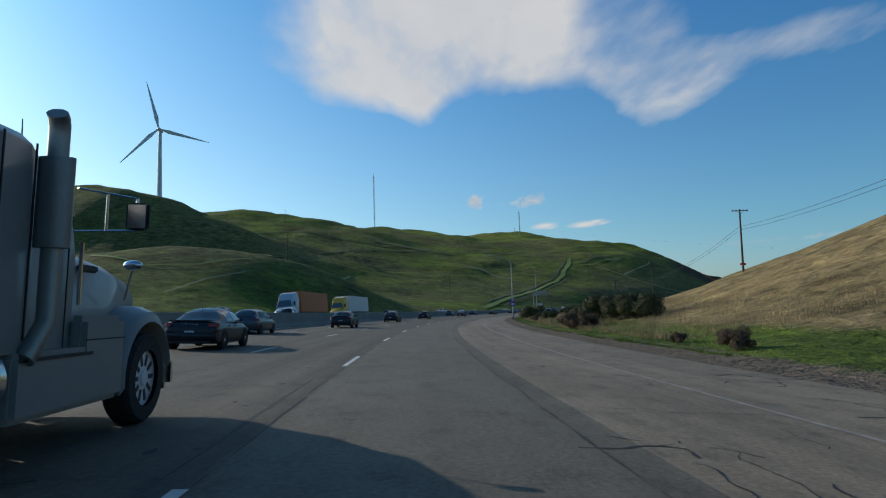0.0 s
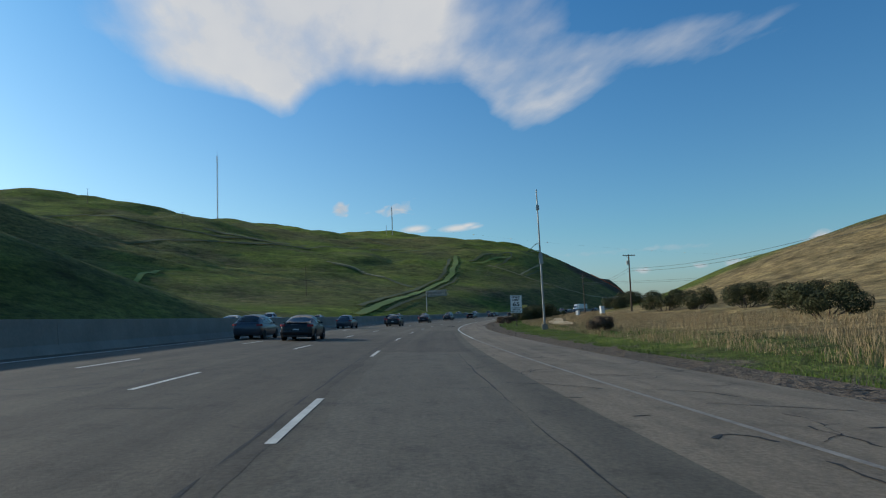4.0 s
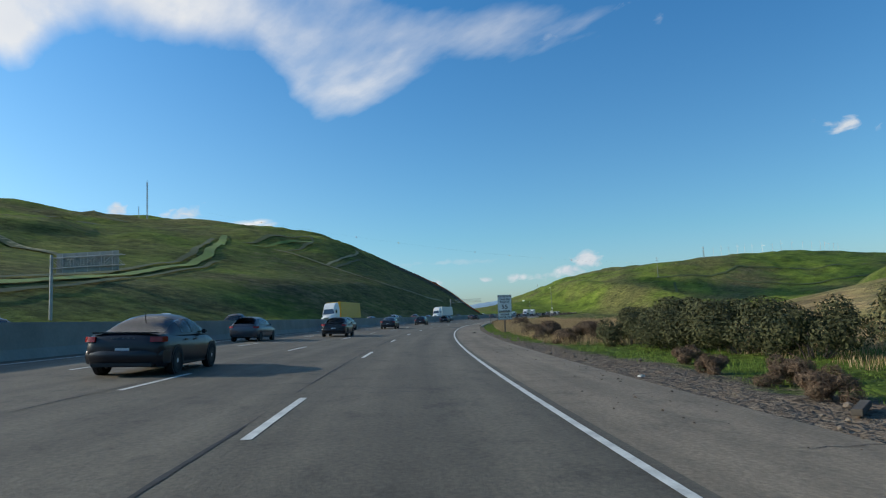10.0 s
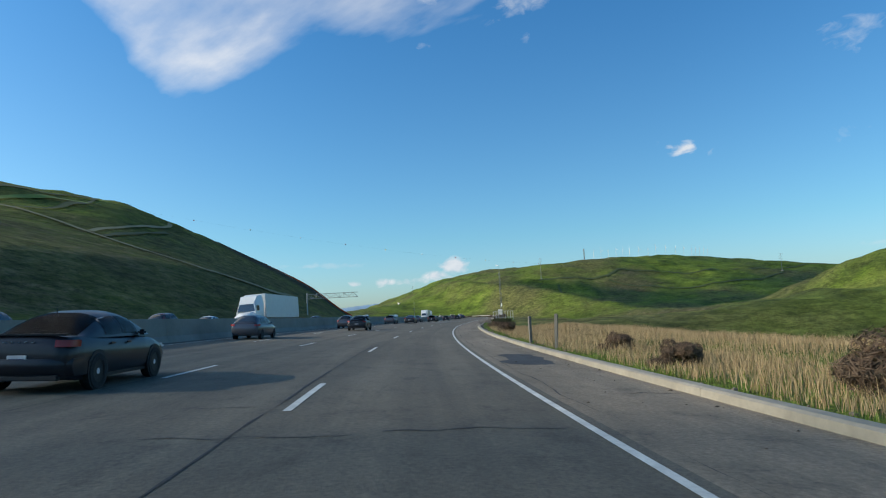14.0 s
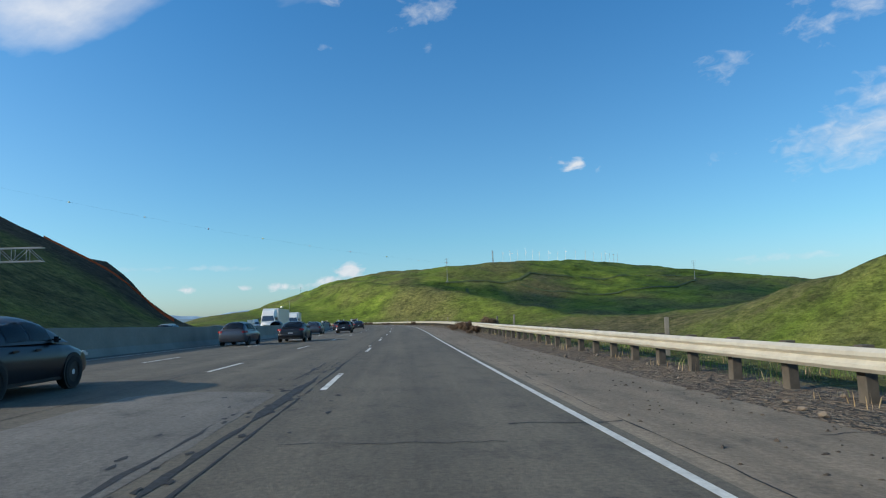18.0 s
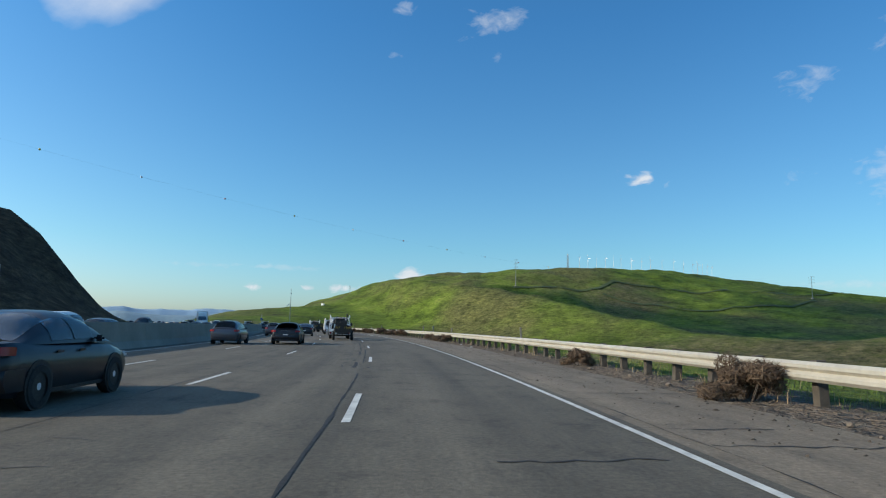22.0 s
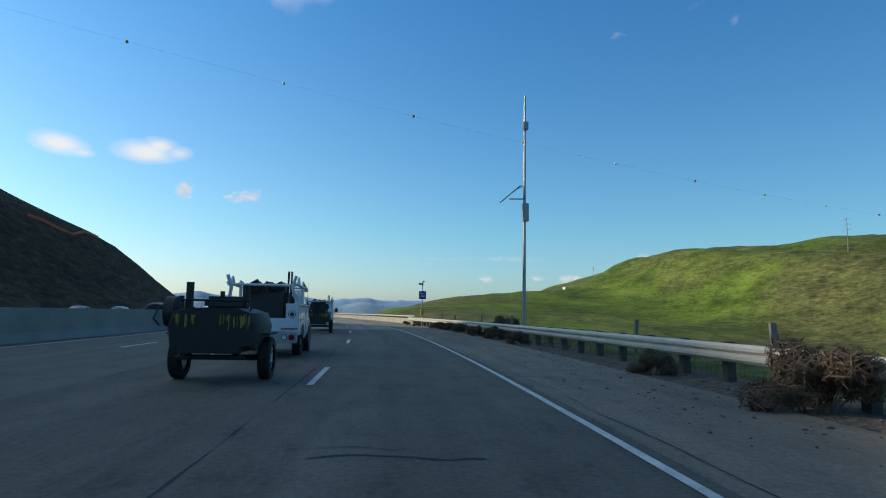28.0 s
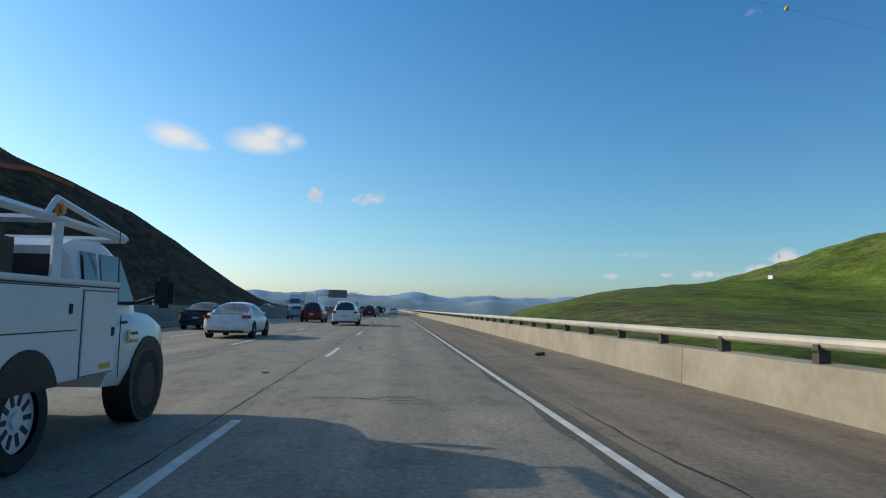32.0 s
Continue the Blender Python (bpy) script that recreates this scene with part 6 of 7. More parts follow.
sign_bridge(404, -57.5, 11, 9.5, 2.9, 11.3, 5.2, "overhead road sign seen from behind over the far lanes")
sign_bridge(652, -56.5, 17, 0, 0, 9.2, 0, "bare steel truss gantry over the far lanes")
sign_bridge(1310, -33.0, 18, 8.0, 3.4, 6.6, 9, "overhead gantry with a dark sign in the distance")


# weather station inside a pipe fence
LATTICE_STEEL = simple("dull_blue_grey_steel", (0.13, 0.14, 0.16), 0.6, 0.4)


def weather_tower():
    t = tagged(new("weather_tower"), "tall lattice weather tower with a wind vane", "weather tower")
    h = 10.1
    legs = [(0.22 * math.cos(a), 0.22 * math.sin(a)) for a in (0.3, 2.4, 4.5)]
    for lx, ly in legs:
        part("leg", R((lx, ly, -0.3), (lx * 0.7, ly * 0.7, h), 0.032, 0.025, 6), LATTICE_STEEL, t)
    bm = bmesh.new()
    for k in range(26):
        z0, z1 = h * k / 26, h * (k + 1) / 26
        f0, f1 = 1 - 0.3 * k / 26, 1 - 0.3 * (k + 1) / 26
        for i in range(3):
            a, b = legs[i], legs[(i + 1) % 3]
            rod(bm, (a[0] * f0, a[1] * f0, z0), (b[0] * f1, b[1] * f1, z1), 0.013, n=4)
            rod(bm, (a[0] * f0, a[1] * f0, z0), (b[0] * f0, b[1] * f0, z0), 0.011, n=4)
    part("lattice", bm, LATTICE_STEEL, t, "zigzag lattice bracing")
    part("tip_pole", R((0, 0, h), (0, 0, h + 1.5), 0.035, 0.025, 8), GALV, t)
    part("wind_vane", B(-0.28, 0, h + 1.55, 0.55, 0.03, 0.08, 0.01), SIGN_WHITE, t, "white wind vane")
    part("vane_tail", B(-0.55, 0, h + 1.55, 0.20, 0.02, 0.34, 0.01), SIGN_WHITE, t)
    part("sensor", R((0.18, -0.22, 3.0), (0.18, -0.22, 3.7), 0.13, n=12), SIGN_WHITE, t, "white louvred sensor")
    part("control_cabinet", B(-0.15, -0.42, 1.85, 0.85, 0.42, 1.1, 0.03), simple("pale_grey_cabinet_paint", (0.52, 0.52, 0.49), 0.5), t, "pale grey control cabinet")
    return t


place(weather_tower(), 580, 8.0, -12, 0.0)


def pipe_fence():
    t = tagged(new("pipe_fence"), "square enclosure of grey steel pipe rails", "fence")
    for x in (-1.75, -0.7, 0.75, 1.85):
        for y in (-1.3, 1.3):
            part("post", R((x, y, -0.3), (x, y, 2.05), 0.05, n=8), GALV, t)
    for z in (0.7, 2.0):
        for y in (-1.3, 1.3):
            part("rail", R((-1.75, y, z), (1.85, y, z), 0.035, n=6), GALV, t)
        for x in (-1.75, 1.85):
            part("rail", R((x, -1.3, z), (x, 1.3, z), 0.035, n=6), GALV, t)
    return t


place(pipe_fence(), 580.5, 8.3, -12, 0.0)


def solar_pole():
    t = tagged(new("sensor_pole"), "tall grey sensor pole with a solar panel", "pole")
    part("pole", R((0, 0, -0.3), (0, 0, 12.2), 0.11, 0.06, 12), GALV, t, "", True)
    panel = part("solar_panel", B(-0.85, -0.1, 7.1, 1.25, 0.8, 0.05, 0.0, Matrix.Rotation(radians(-38), 4, "Y")), simple("dark_blue_solar_cells", (0.02, 0.03, 0.07), 0.2), t, "tilted dark solar panel")
    part("panel_arm", R((0, 0, 6.9), (-0.9, -0.1, 6.85), 0.03, n=6), GALV, t)
    part("panel_brace", R((0, 0, 7.6), (-0.5, -0.1, 7.35), 0.025, n=6), GALV, t)
    part("sensor_box", B(0.0, -0.14, 10.6, 0.3, 0.24, 0.42, 0.03), GALV, t)
    part("cabinet", B(0, -0.2, 6.2, 0.34, 0.28, 0.9, 0.03), GALV, t, "grey equipment box")
    part("base", B(0, 0, 0.2, 0.5, 0.5, 0.9, 0.04), CONCRETE, t, "concrete base")
    return t


sol = place(solar_pole(), 942, 7.6)
sol.matrix_basis = sol.matrix_basis @ Matrix.Diagonal((1, 1, 1.13, 1))
copy_thing(sol, Matrix.Translation(spot(187.5, 10.2)) @ pose(0, 0, -0.2, 0, 0, -14))


def call_box():
    t = tagged(new("call_box"), "yellow roadside call box under a blue sign", "call box")
    part("pole", R((0, 0, -0.2), (0, 0, 4.7), 0.055, n=10), GALV, t)
    p = part("sign", B(0, -0.08, 3.25, 0.78, 0.014, 0.86, 0.0), SIGN_BLUE, t, "blue call box sign")
    text_part("CALL", 0.21, (0, -0.094, 3.42), SIGN_WHITE, p)
    text_part("BOX", 0.21, (0, -0.094, 3.14), SIGN_WHITE, p)
    part("phone_box", B(0, -0.12, 1.45, 0.36, 0.3, 0.62, 0.03), simple("yellow_box_paint", (0.55, 0.36, 0.03), 0.5), t, "yellow phone box")
    part("solar_panel", B(-0.18, -0.05, 4.45, 0.5, 0.34, 0.03, 0.0, Matrix.Rotation(radians(30), 4, "X")), BLACK, t, "small solar panel")
    part("antenna", B(0.12, 0, 4.72, 0.16, 0.16, 0.2, 0.02), GALV, t)
    return t


place(call_box(), 975.5, 6.55)


def cabinet_thing():
    t = tagged(new("roadside_cabinet"), "white roadside utility cabinet beside the bushes", "cabinet", "roadside cabinets")
    part("body", B(0, 0, 0.75, 0.8, 0.6, 1.5, 0.03), SIGN_WHITE, t)
    part("door", B(0, -0.31, 0.75, 0.68, 0.02, 1.3, 0.005), SIGN_WHITE, t)
    part("cap", B(0, 0, 1.53, 0.9, 0.7, 0.06, 0.02), GALV, t)
    return t


cab_ = cabinet_thing()
cab_.matrix_basis = pose(63, 244, floor_z(63, 244), 0, 0, 10)
copy_thing(cab_, pose(60, 249, floor_z(60, 249) - 0.4, 0, 0, 40))
shed = tagged(part("hilltop_box", B(0, 0, 0.9, 3, 3, 2.6, 0.1), SIGN_WHITE, None), "small white box building on the green hill", "building")
shed.matrix_basis = pose(765, 1215, floor_z(765, 1215), 0, 0, 20)


# leaning marker posts and fence posts behind the rail
def marker_post(h, mat, label):
    t = tagged(part("marker_post", B(0, 0, h / 2 - 0.2, 0.13, 0.13, h + 0.4, 0.012), mat, None), label, "post", "roadside posts")
    return t


GREY_WOOD = plain("grey_weathered_wood", (0.17, 0.155, 0.13), 0.9, 0, 0.3, 3.0, "Object", 30.0)
first_post = marker_post(1.5, GREY_WOOD, "grey weathered wooden post behind the rail")
place(first_post, 566, 7.6)
rngp = random.Random(21)
for s0, lat in ((600, 8.2), (627, 7.9), (640, 8.6), (700, 9.5), (722, 9.2), (761, 9.6), (786, 9.0), (800, 9.8), (806, 9.5), (834, 8.0), (850, 9.2), (868, 9.0), (905, 9.0), (921, 8.0), (930, 8.6), (948, 8.4), (957, 8.4), (963, 7.4), (966, 6.9), (430, 5.4), (472, 5.6), (478, 5.5)):
    ob = copy_thing(first_post, Matrix())
    place(ob, s0, lat, rngp.uniform(-20, 20), rngp.uniform(0, 0.35), rngp.uniform(-6, 6))

# kerb along the shoulder, laid in lengths
kerb = tagged(new("kerb"), "low pale concrete kerb along the shoulder", "kerb", kind="structure")
for s0 in np.arange(404, 559, 4.0):
    sec = [(x + 0.26 * float(smooth((s0 - 520) / 30)), z - (z > 0) * 0.13 * float(smooth((s0 - 516) / 24))) for x, z in ((4.42, -0.15), (4.44, 0.12), (4.50, 0.15), (4.72, 0.15), (4.76, -0.3))]
    profile_run("kerb_length", s0 + 0.008, s0 + 3.992, 1.992, sec, PALE_CONCRETE, kerb)

# a bank of cloud at its own height, laid out as seen from the middle of the first bend
CLOUD_AZ, CLOUD_FOOT = (-24, -17, -13, -9, -5, -2, 1, 4, 8, 12, 15, 18, 20, 23, 27, 31, 35, 44, 55), (25, 23.0, 21.4, 21.0, 20.6, 18.9, 21.2, 22.2, 21.8, 21.9, 22.0, 18.4, 16.4, 17.2, 19.2, 21.2, 20.4, 20.6, 22)
CLOUD_BODY = (0, .25, .85, 1, 1.05, 1.1, 1.05, 1.05, 1, .95, .85, .78, .72, .66, .55, .42, .34, .22, 0)


def build_cloud():
    h = 550.0
    eye_x, eye_y = 17.0, 188.0
    xs, ys = np.linspace(-900, 2100, 121), np.linspace(700, 2700, 101)
    gx, gy = np.meshgrid(xs, ys)
    dx, dy = gx.ravel() - eye_x, gy.ravel() - eye_y
    az, el = np.degrees(np.arctan2(dx, dy)), np.degrees(np.arctan2(h, np.hypot(dx, dy)))
    foot, body = np.interp(az, CLOUD_AZ, CLOUD_FOOT), np.interp(az, CLOUD_AZ, CLOUD_BODY)
    d = body * smooth((el - foot + 1.6) / 3.6)
    d *= 1 - 0.55 * smooth((el - 22.8) / 2.5) * smooth((az - 12) / 6)
    # the tail breaks up overhead
    d *= 1 - 0.75 * smooth((el - 23.5) / 3.0) * smooth((az - 22) / 8)
    ob = mesh_object("cloud_veil", np.stack([gx.ravel(), gy.ravel(), np.full(gx.size, h)], 1), grid_faces(len(ys), len(xs)), cloud_material())
    ob.data.attributes.new("dense", "FLOAT", "POINT").data.foreach_set("value", d)
    tagged(ob, "bank of white cloud against the blue sky", "cloud", kind="structure")
    # two small low clouds ahead of the last bend
    xs, ys = np.linspace(180, 560, 77), np.linspace(1600, 2100, 51)
    gx, gy = (g.ravel() for g in np.meshgrid(xs, ys))
    d = np.zeros(gx.size)
    for x, y, rx, ry, k in ((312, 1868, 26, 55, 1.0), (338, 1920, 14, 30, 0.7), (434, 1868, 34, 55, 1.0), (452, 1815, 18, 45, 0.95), (478, 1850, 16, 40, 0.8)):
        d = np.maximum(d, k * np.exp(-0.6 * (((gx - x) / rx) ** 2 + ((gy - y) / ry) ** 2)))
    low = mesh_object("cloud_puff", np.stack([gx, gy, np.full(gx.size, 250.0)], 1), grid_faces(51, 77), ob.data.materials[0])
    low.data.attributes.new("dense", "FLOAT", "POINT").data.foreach_set("value", d)
    return tagged(low, "small torn white clouds over the valley", "cloud", kind="structure")


def cloud_material():
    m = bpy.data.materials.new("lit_cloud")
    m.use_nodes = True
    nt = m.node_tree
    nt.nodes.clear()
    n1 = noise_of(nt, 0.0046, 7, 0.52, (1, 0.42, 1), "World")
    n2 = noise_of(nt, 0.018, 6, 0.55, (1, 0.38, 1), "World")
    att = nt.nodes.new("ShaderNodeAttribute")
    att.attribute_name = "dense"
    n = math_node(nt, "ADD", math_node(nt, "MULTIPLY", n1, 0.76), math_node(nt, "MULTIPLY", n2, 0.24))
    d = math_node(nt, "ADD", att.outputs["Fac"], math_node(nt, "MULTIPLY", math_node(nt, "SUBTRACT", n, 0.51), 1.9))
    d = math_node(nt, "MULTIPLY", d, ramp(nt, att.outputs["Fac"], [(0.02, (0, 0, 0)), (0.25, (1, 1, 1))]))
    f = ramp(nt, d, [(0.14, (0, 0, 0)), (0.55, (0.36, 0.36, 0.36)), (1.05, (0.92, 0.92, 0.92))])
    # sunlit white is put in as emission: the cloud sheets glow by themselves
    em = nt.nodes.new("ShaderNodeEmission")
    nt.links.new(ramp(nt, n1, [(0.30, (0.84, 0.87, 0.92)), (0.66, (0.99, 0.99, 0.98))]), em.inputs[0])
    em.inputs[1].default_value = 1.0
    tr = nt.nodes.new("ShaderNodeBsdfTransparent")
    both = nt.nodes.new("ShaderNodeMixShader")
    nt.links.new(f, both.inputs[0])
    nt.links.new(tr.outputs[0], both.inputs[1])
    nt.links.new(em.outputs[0], both.inputs[2])
    out = nt.nodes.new("ShaderNodeOutputMaterial")
    nt.links.new(both.outputs[0], out.inputs[0])
    return m


build_cloud()


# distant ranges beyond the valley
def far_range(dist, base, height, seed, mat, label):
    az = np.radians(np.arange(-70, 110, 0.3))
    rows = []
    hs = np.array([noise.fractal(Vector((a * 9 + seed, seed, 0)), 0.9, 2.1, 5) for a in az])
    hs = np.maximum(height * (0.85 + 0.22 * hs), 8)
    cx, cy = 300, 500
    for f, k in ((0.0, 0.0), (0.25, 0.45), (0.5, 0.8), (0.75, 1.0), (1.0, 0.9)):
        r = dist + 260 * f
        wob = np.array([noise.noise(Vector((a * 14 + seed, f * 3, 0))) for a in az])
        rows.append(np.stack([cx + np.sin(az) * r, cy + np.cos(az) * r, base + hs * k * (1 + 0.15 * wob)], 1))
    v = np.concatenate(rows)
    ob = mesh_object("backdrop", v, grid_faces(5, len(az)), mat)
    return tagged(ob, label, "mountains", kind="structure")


# air haze is put into each range's base colour as pale grey-blue
far_range(3300, -45, 105, 3, plain("hazy_far_hills", (0.20, 0.27, 0.30), 1.0, 0, 0.25, 0.01, "World", 0.05), "low hills beyond the valley with haze put into the colour")
far_range(3900, -45, 150, 11, plain("hazy_blue_mountains", (0.24, 0.34, 0.43), 1.0, 0, 0.15, 0.006, "World", 0.03), "mountains on the horizon with blue haze put into the colour")

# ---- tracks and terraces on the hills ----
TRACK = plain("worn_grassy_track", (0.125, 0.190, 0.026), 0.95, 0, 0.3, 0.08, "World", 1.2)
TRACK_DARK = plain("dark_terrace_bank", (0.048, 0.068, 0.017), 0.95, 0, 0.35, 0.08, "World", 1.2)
track_rng = random.Random(3)


def hill_track(points, width, mat, label, lift=0.28):
    pts = []
    for (x0, y0), (x1, y1) in zip(points, points[1:]):
        n = max(2, int(math.hypot(x1 - x0, y1 - y0) / 4))
        pts += [(x0 + (x1 - x0) * k / n, y0 + (y1 - y0) * k / n) for k in range(n)]
    pts.append(points[-1])
    v = []
    for i, (x, y) in enumerate(pts):
        a, b = pts[max(i - 1, 0)], pts[min(i + 1, len(pts) - 1)]
        dx, dy = b[0] - a[0], b[1] - a[1]
        d = math.hypot(dx, dy) or 1
        wob = 1.5 * noise.noise(Vector((x / 18, y / 18, 0)))
        w = width * (0.8 + 0.5 * noise.noise(Vector((x / 25, y / 25, 3))))
        for sgn in (-0.5, 0.0, 0.5):
            px, py = x - dy / d * (sgn * w + wob), y + dx / d * (sgn * w + wob)
            v.append((px, py, float(land_height(px, py)) + lift))
    return tagged(mesh_object("hill_track", v, grid_faces(len(pts), 3), mat), label, "track", "hill tracks", kind="structure")


GREEN_ROAD = plain("bright_grassy_farm_road", (0.125, 0.190, 0.028), 0.95, 0, 0.25, 0.08, "World", 1.2)
PALE_TRACK = plain("pale_dry_path", (0.210, 0.195, 0.095), 0.95, 0, 0.3, 0.08, "World", 1.2)
farm_road = [(140, 690), (135, 665), (122, 620), (108, 574), (80, 510), (62, 464), (45, 426), (32, 391), (23, 364)]
# flat dark strips edge the tracks and mark lines across the slopes
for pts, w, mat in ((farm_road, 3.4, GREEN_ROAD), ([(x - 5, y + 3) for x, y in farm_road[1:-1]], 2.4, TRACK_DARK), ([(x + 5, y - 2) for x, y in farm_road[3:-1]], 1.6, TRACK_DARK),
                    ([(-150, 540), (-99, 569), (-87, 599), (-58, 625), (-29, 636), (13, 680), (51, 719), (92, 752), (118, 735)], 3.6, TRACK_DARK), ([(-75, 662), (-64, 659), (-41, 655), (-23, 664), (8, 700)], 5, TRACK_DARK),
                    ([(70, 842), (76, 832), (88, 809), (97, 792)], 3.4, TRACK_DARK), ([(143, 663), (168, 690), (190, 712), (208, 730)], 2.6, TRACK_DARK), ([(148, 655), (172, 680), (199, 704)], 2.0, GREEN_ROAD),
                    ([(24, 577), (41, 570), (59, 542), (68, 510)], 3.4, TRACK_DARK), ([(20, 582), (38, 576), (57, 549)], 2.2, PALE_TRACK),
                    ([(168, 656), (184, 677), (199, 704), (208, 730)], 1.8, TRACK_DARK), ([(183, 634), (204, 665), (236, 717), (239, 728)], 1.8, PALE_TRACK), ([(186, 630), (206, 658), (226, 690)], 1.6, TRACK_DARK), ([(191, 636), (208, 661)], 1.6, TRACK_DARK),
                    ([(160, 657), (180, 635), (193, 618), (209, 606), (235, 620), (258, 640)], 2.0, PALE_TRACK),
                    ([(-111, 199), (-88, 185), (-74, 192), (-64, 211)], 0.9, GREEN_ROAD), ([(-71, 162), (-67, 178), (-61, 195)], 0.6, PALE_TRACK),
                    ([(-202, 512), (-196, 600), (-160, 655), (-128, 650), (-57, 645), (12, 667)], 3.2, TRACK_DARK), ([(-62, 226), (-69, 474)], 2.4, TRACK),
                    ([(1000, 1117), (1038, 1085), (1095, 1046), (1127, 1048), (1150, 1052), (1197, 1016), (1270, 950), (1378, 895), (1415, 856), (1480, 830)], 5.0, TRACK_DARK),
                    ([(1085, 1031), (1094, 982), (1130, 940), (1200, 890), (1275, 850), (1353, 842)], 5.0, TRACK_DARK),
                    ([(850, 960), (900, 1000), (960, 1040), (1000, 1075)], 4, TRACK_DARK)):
    hill_track(pts, w * 1.3, mat, "dark strip across the grass hill" if mat is TRACK_DARK else "narrow cattle track across the grass hill", 1.3 if pts[0][0] > 800 else 0.5)

ORANGE_NET = simple("orange_plastic_netting", (0.50, 0.09, 0.02), 0.7)


def silt_fence(points, label):
    v = []
    for (x0, y0), (x1, y1) in zip(points, points[1:]):
        for k in range(12):
            x, y = x0 + (x1 - x0) * k / 12, y0 + (y1 - y0) * k / 12
            z = float(land_height(x, y))
            v += [(x, y, z - 0.1), (x, y, z + 0.95)]
    ob = mesh_object("silt_fence", v, grid_faces(len(v) // 2, 2), ORANGE_NET, None, False)
    return tagged(ob, label, "fence", "slope fences")


silt_fence([(330, 810), (341, 780), (346, 753), (344, 740), (343, 726)], "orange plastic netting fence down the dark slope")
silt_fence([(398, 985), (408, 1010), (410, 1033), (414, 1050)], "orange plastic netting fence along the slope's brow")

# ---- pavement wear: joints, cracks, patches, debris ----
def wiggle(s, seed, amp):
    return np.array([noise.noise(Vector((v / 2.5, seed, 0))) + 0.5 * noise.noise(Vector((v / 0.8, seed + 9, 0))) for v in s]) * amp


def seam(name, s0, s1, lat, width, seed, amp=0.06, gap=0.3):
    """A dark ragged joint that opens and closes along the lane."""
    s = np.arange(s0, s1, 0.4)
    c = lat + wiggle(s, seed, amp)
    w = width * np.clip(0.55 + 1.6 * np.array([noise.noise(Vector((v / 6, seed + 3, 1))) + 0.8 * noise.noise(Vector((v / 0.9, seed + 3, 5))) for v in s]) - gap * 0.2, 0.04, 2.0)
    v = np.stack([at(s, c - w / 2, 0.005), at(s, c + w / 2, 0.005)], 1).reshape(-1, 3)
    ob = mesh_object(name, v, grid_faces(len(s), 2), CRACK)
    ob.parent = road
    return ob


seam("joint", -60, 1300, -2.12, 0.055, 1, 0.03)
seam("joint", -60, 1300, -5.75, 0.035, 2)
seam("joint", 400, 1300, 2.35, 0.03, 4, 0.10)
seam("edge_joint", 530, 568, 4.46, 0.17, 31, 0.07, 0.0)
seam("joint", -60, 104, 1.66, 0.05, 5, 0.05)
seam("joint", -60, 104, -1.82, 0.035, 6, 0.04)
seam("joint", 60, 150, 1.1, 0.04, 7, 0.06)
for s0, s1, k in ((40, 130, 0.10), (545, 600, 0.14), (735, 850, 0.10)):
    seam("broken_joint", s0, s1, -2.35, k, 12 + s0, 0.10, 0.0)
    seam("broken_joint", s0, s1, -2.75, k * 0.4, 40 + s0, 0.14, 1.4)
rc = random.Random(17)
bm = bmesh.new()


def crack_strip(pts, w):
    quads = []
    for p in pts:
        w2 = w * rc.uniform(0.4, 1.4)
        quads.append((bm.verts.new(p[0]), bm.verts.new(p[1])) if False else (bm.verts.new(tuple(at(p[0] - w2 / 2, p[1], 0.0055))), bm.verts.new(tuple(at(p[0] + w2 / 2, p[1], 0.0055)))))
    for a, b in zip(quads, quads[1:]):
        bm.faces.new((a[0], b[0], b[1], a[1]))


for i in range(900):
    s = rc.uniform(-10, 1090)
    lane = rc.choice((-9, -5.4, -3.6, -1.5, -0.8, 0.2, 0.8, 2.2, 3.0, 3.8))
    length = rc.uniform(0.5, 2.6)
    x = lane + rc.uniform(-0.8, 0.8)
    pts = []
    for k in range(int(length / 0.16) + 2):
        pts.append((s, x + 0.16 * k))
        s += rc.uniform(-0.09, 0.09)
    crack_strip(pts, rc.choice((0.012, 0.016, 0.02, 0.03, 0.045)))
for i in range(760):
    # the broken old pavement of the merging area, cracked both ways
    s, x = rc.uniform(-5, 150), rc.choice((rc.uniform(1.9, 7.6), rc.uniform(1.9, 7.6), rc.uniform(-12, -2.6)))
    turn = rc.gauss(0, 0.35) + (1.4 if rc.random() < 0.35 else 0.0)
    w, pair = rc.choice((0.012, 0.018, 0.025, 0.035, 0.05)), None
    for k in range(rc.randint(3, 16)):
        turn += rc.gauss(0, 0.35)
        s, x = s + 0.14 * math.sin(turn), x + 0.14 * math.cos(turn)
        hw = w * rc.uniform(0.2, 1.0)
        ends = [bm.verts.new(tuple(at(s - q * hw * math.cos(turn), x + q * hw * math.sin(turn), 0.0055))) for q in (-1, 1)]
        if pair:
            bm.faces.new((pair[0], ends[0], ends[1], pair[1]))
        pair = ends
me = bpy.data.meshes.new("cracks")
bm.to_mesh(me)
bm.free()
me.materials.append(CRACK)
cr = new("cracks", me)
cr.parent = road
tagged(cr, "fine dark cracks across the pavement", kind="stuff")

PATCH = road_material("dark_patch_asphalt", (0.020, 0.021, 0.024), (0.045, 0.045, 0.047), False)
SMOOTH_LANE = road_material("smooth_relaid_asphalt", (0.090, 0.077, 0.056), (0.122, 0.106, 0.079), False)
PALE_SLAB = road_material("pale_concrete_slab", (0.10, 0.09, 0.075), (0.16, 0.145, 0.122), False)


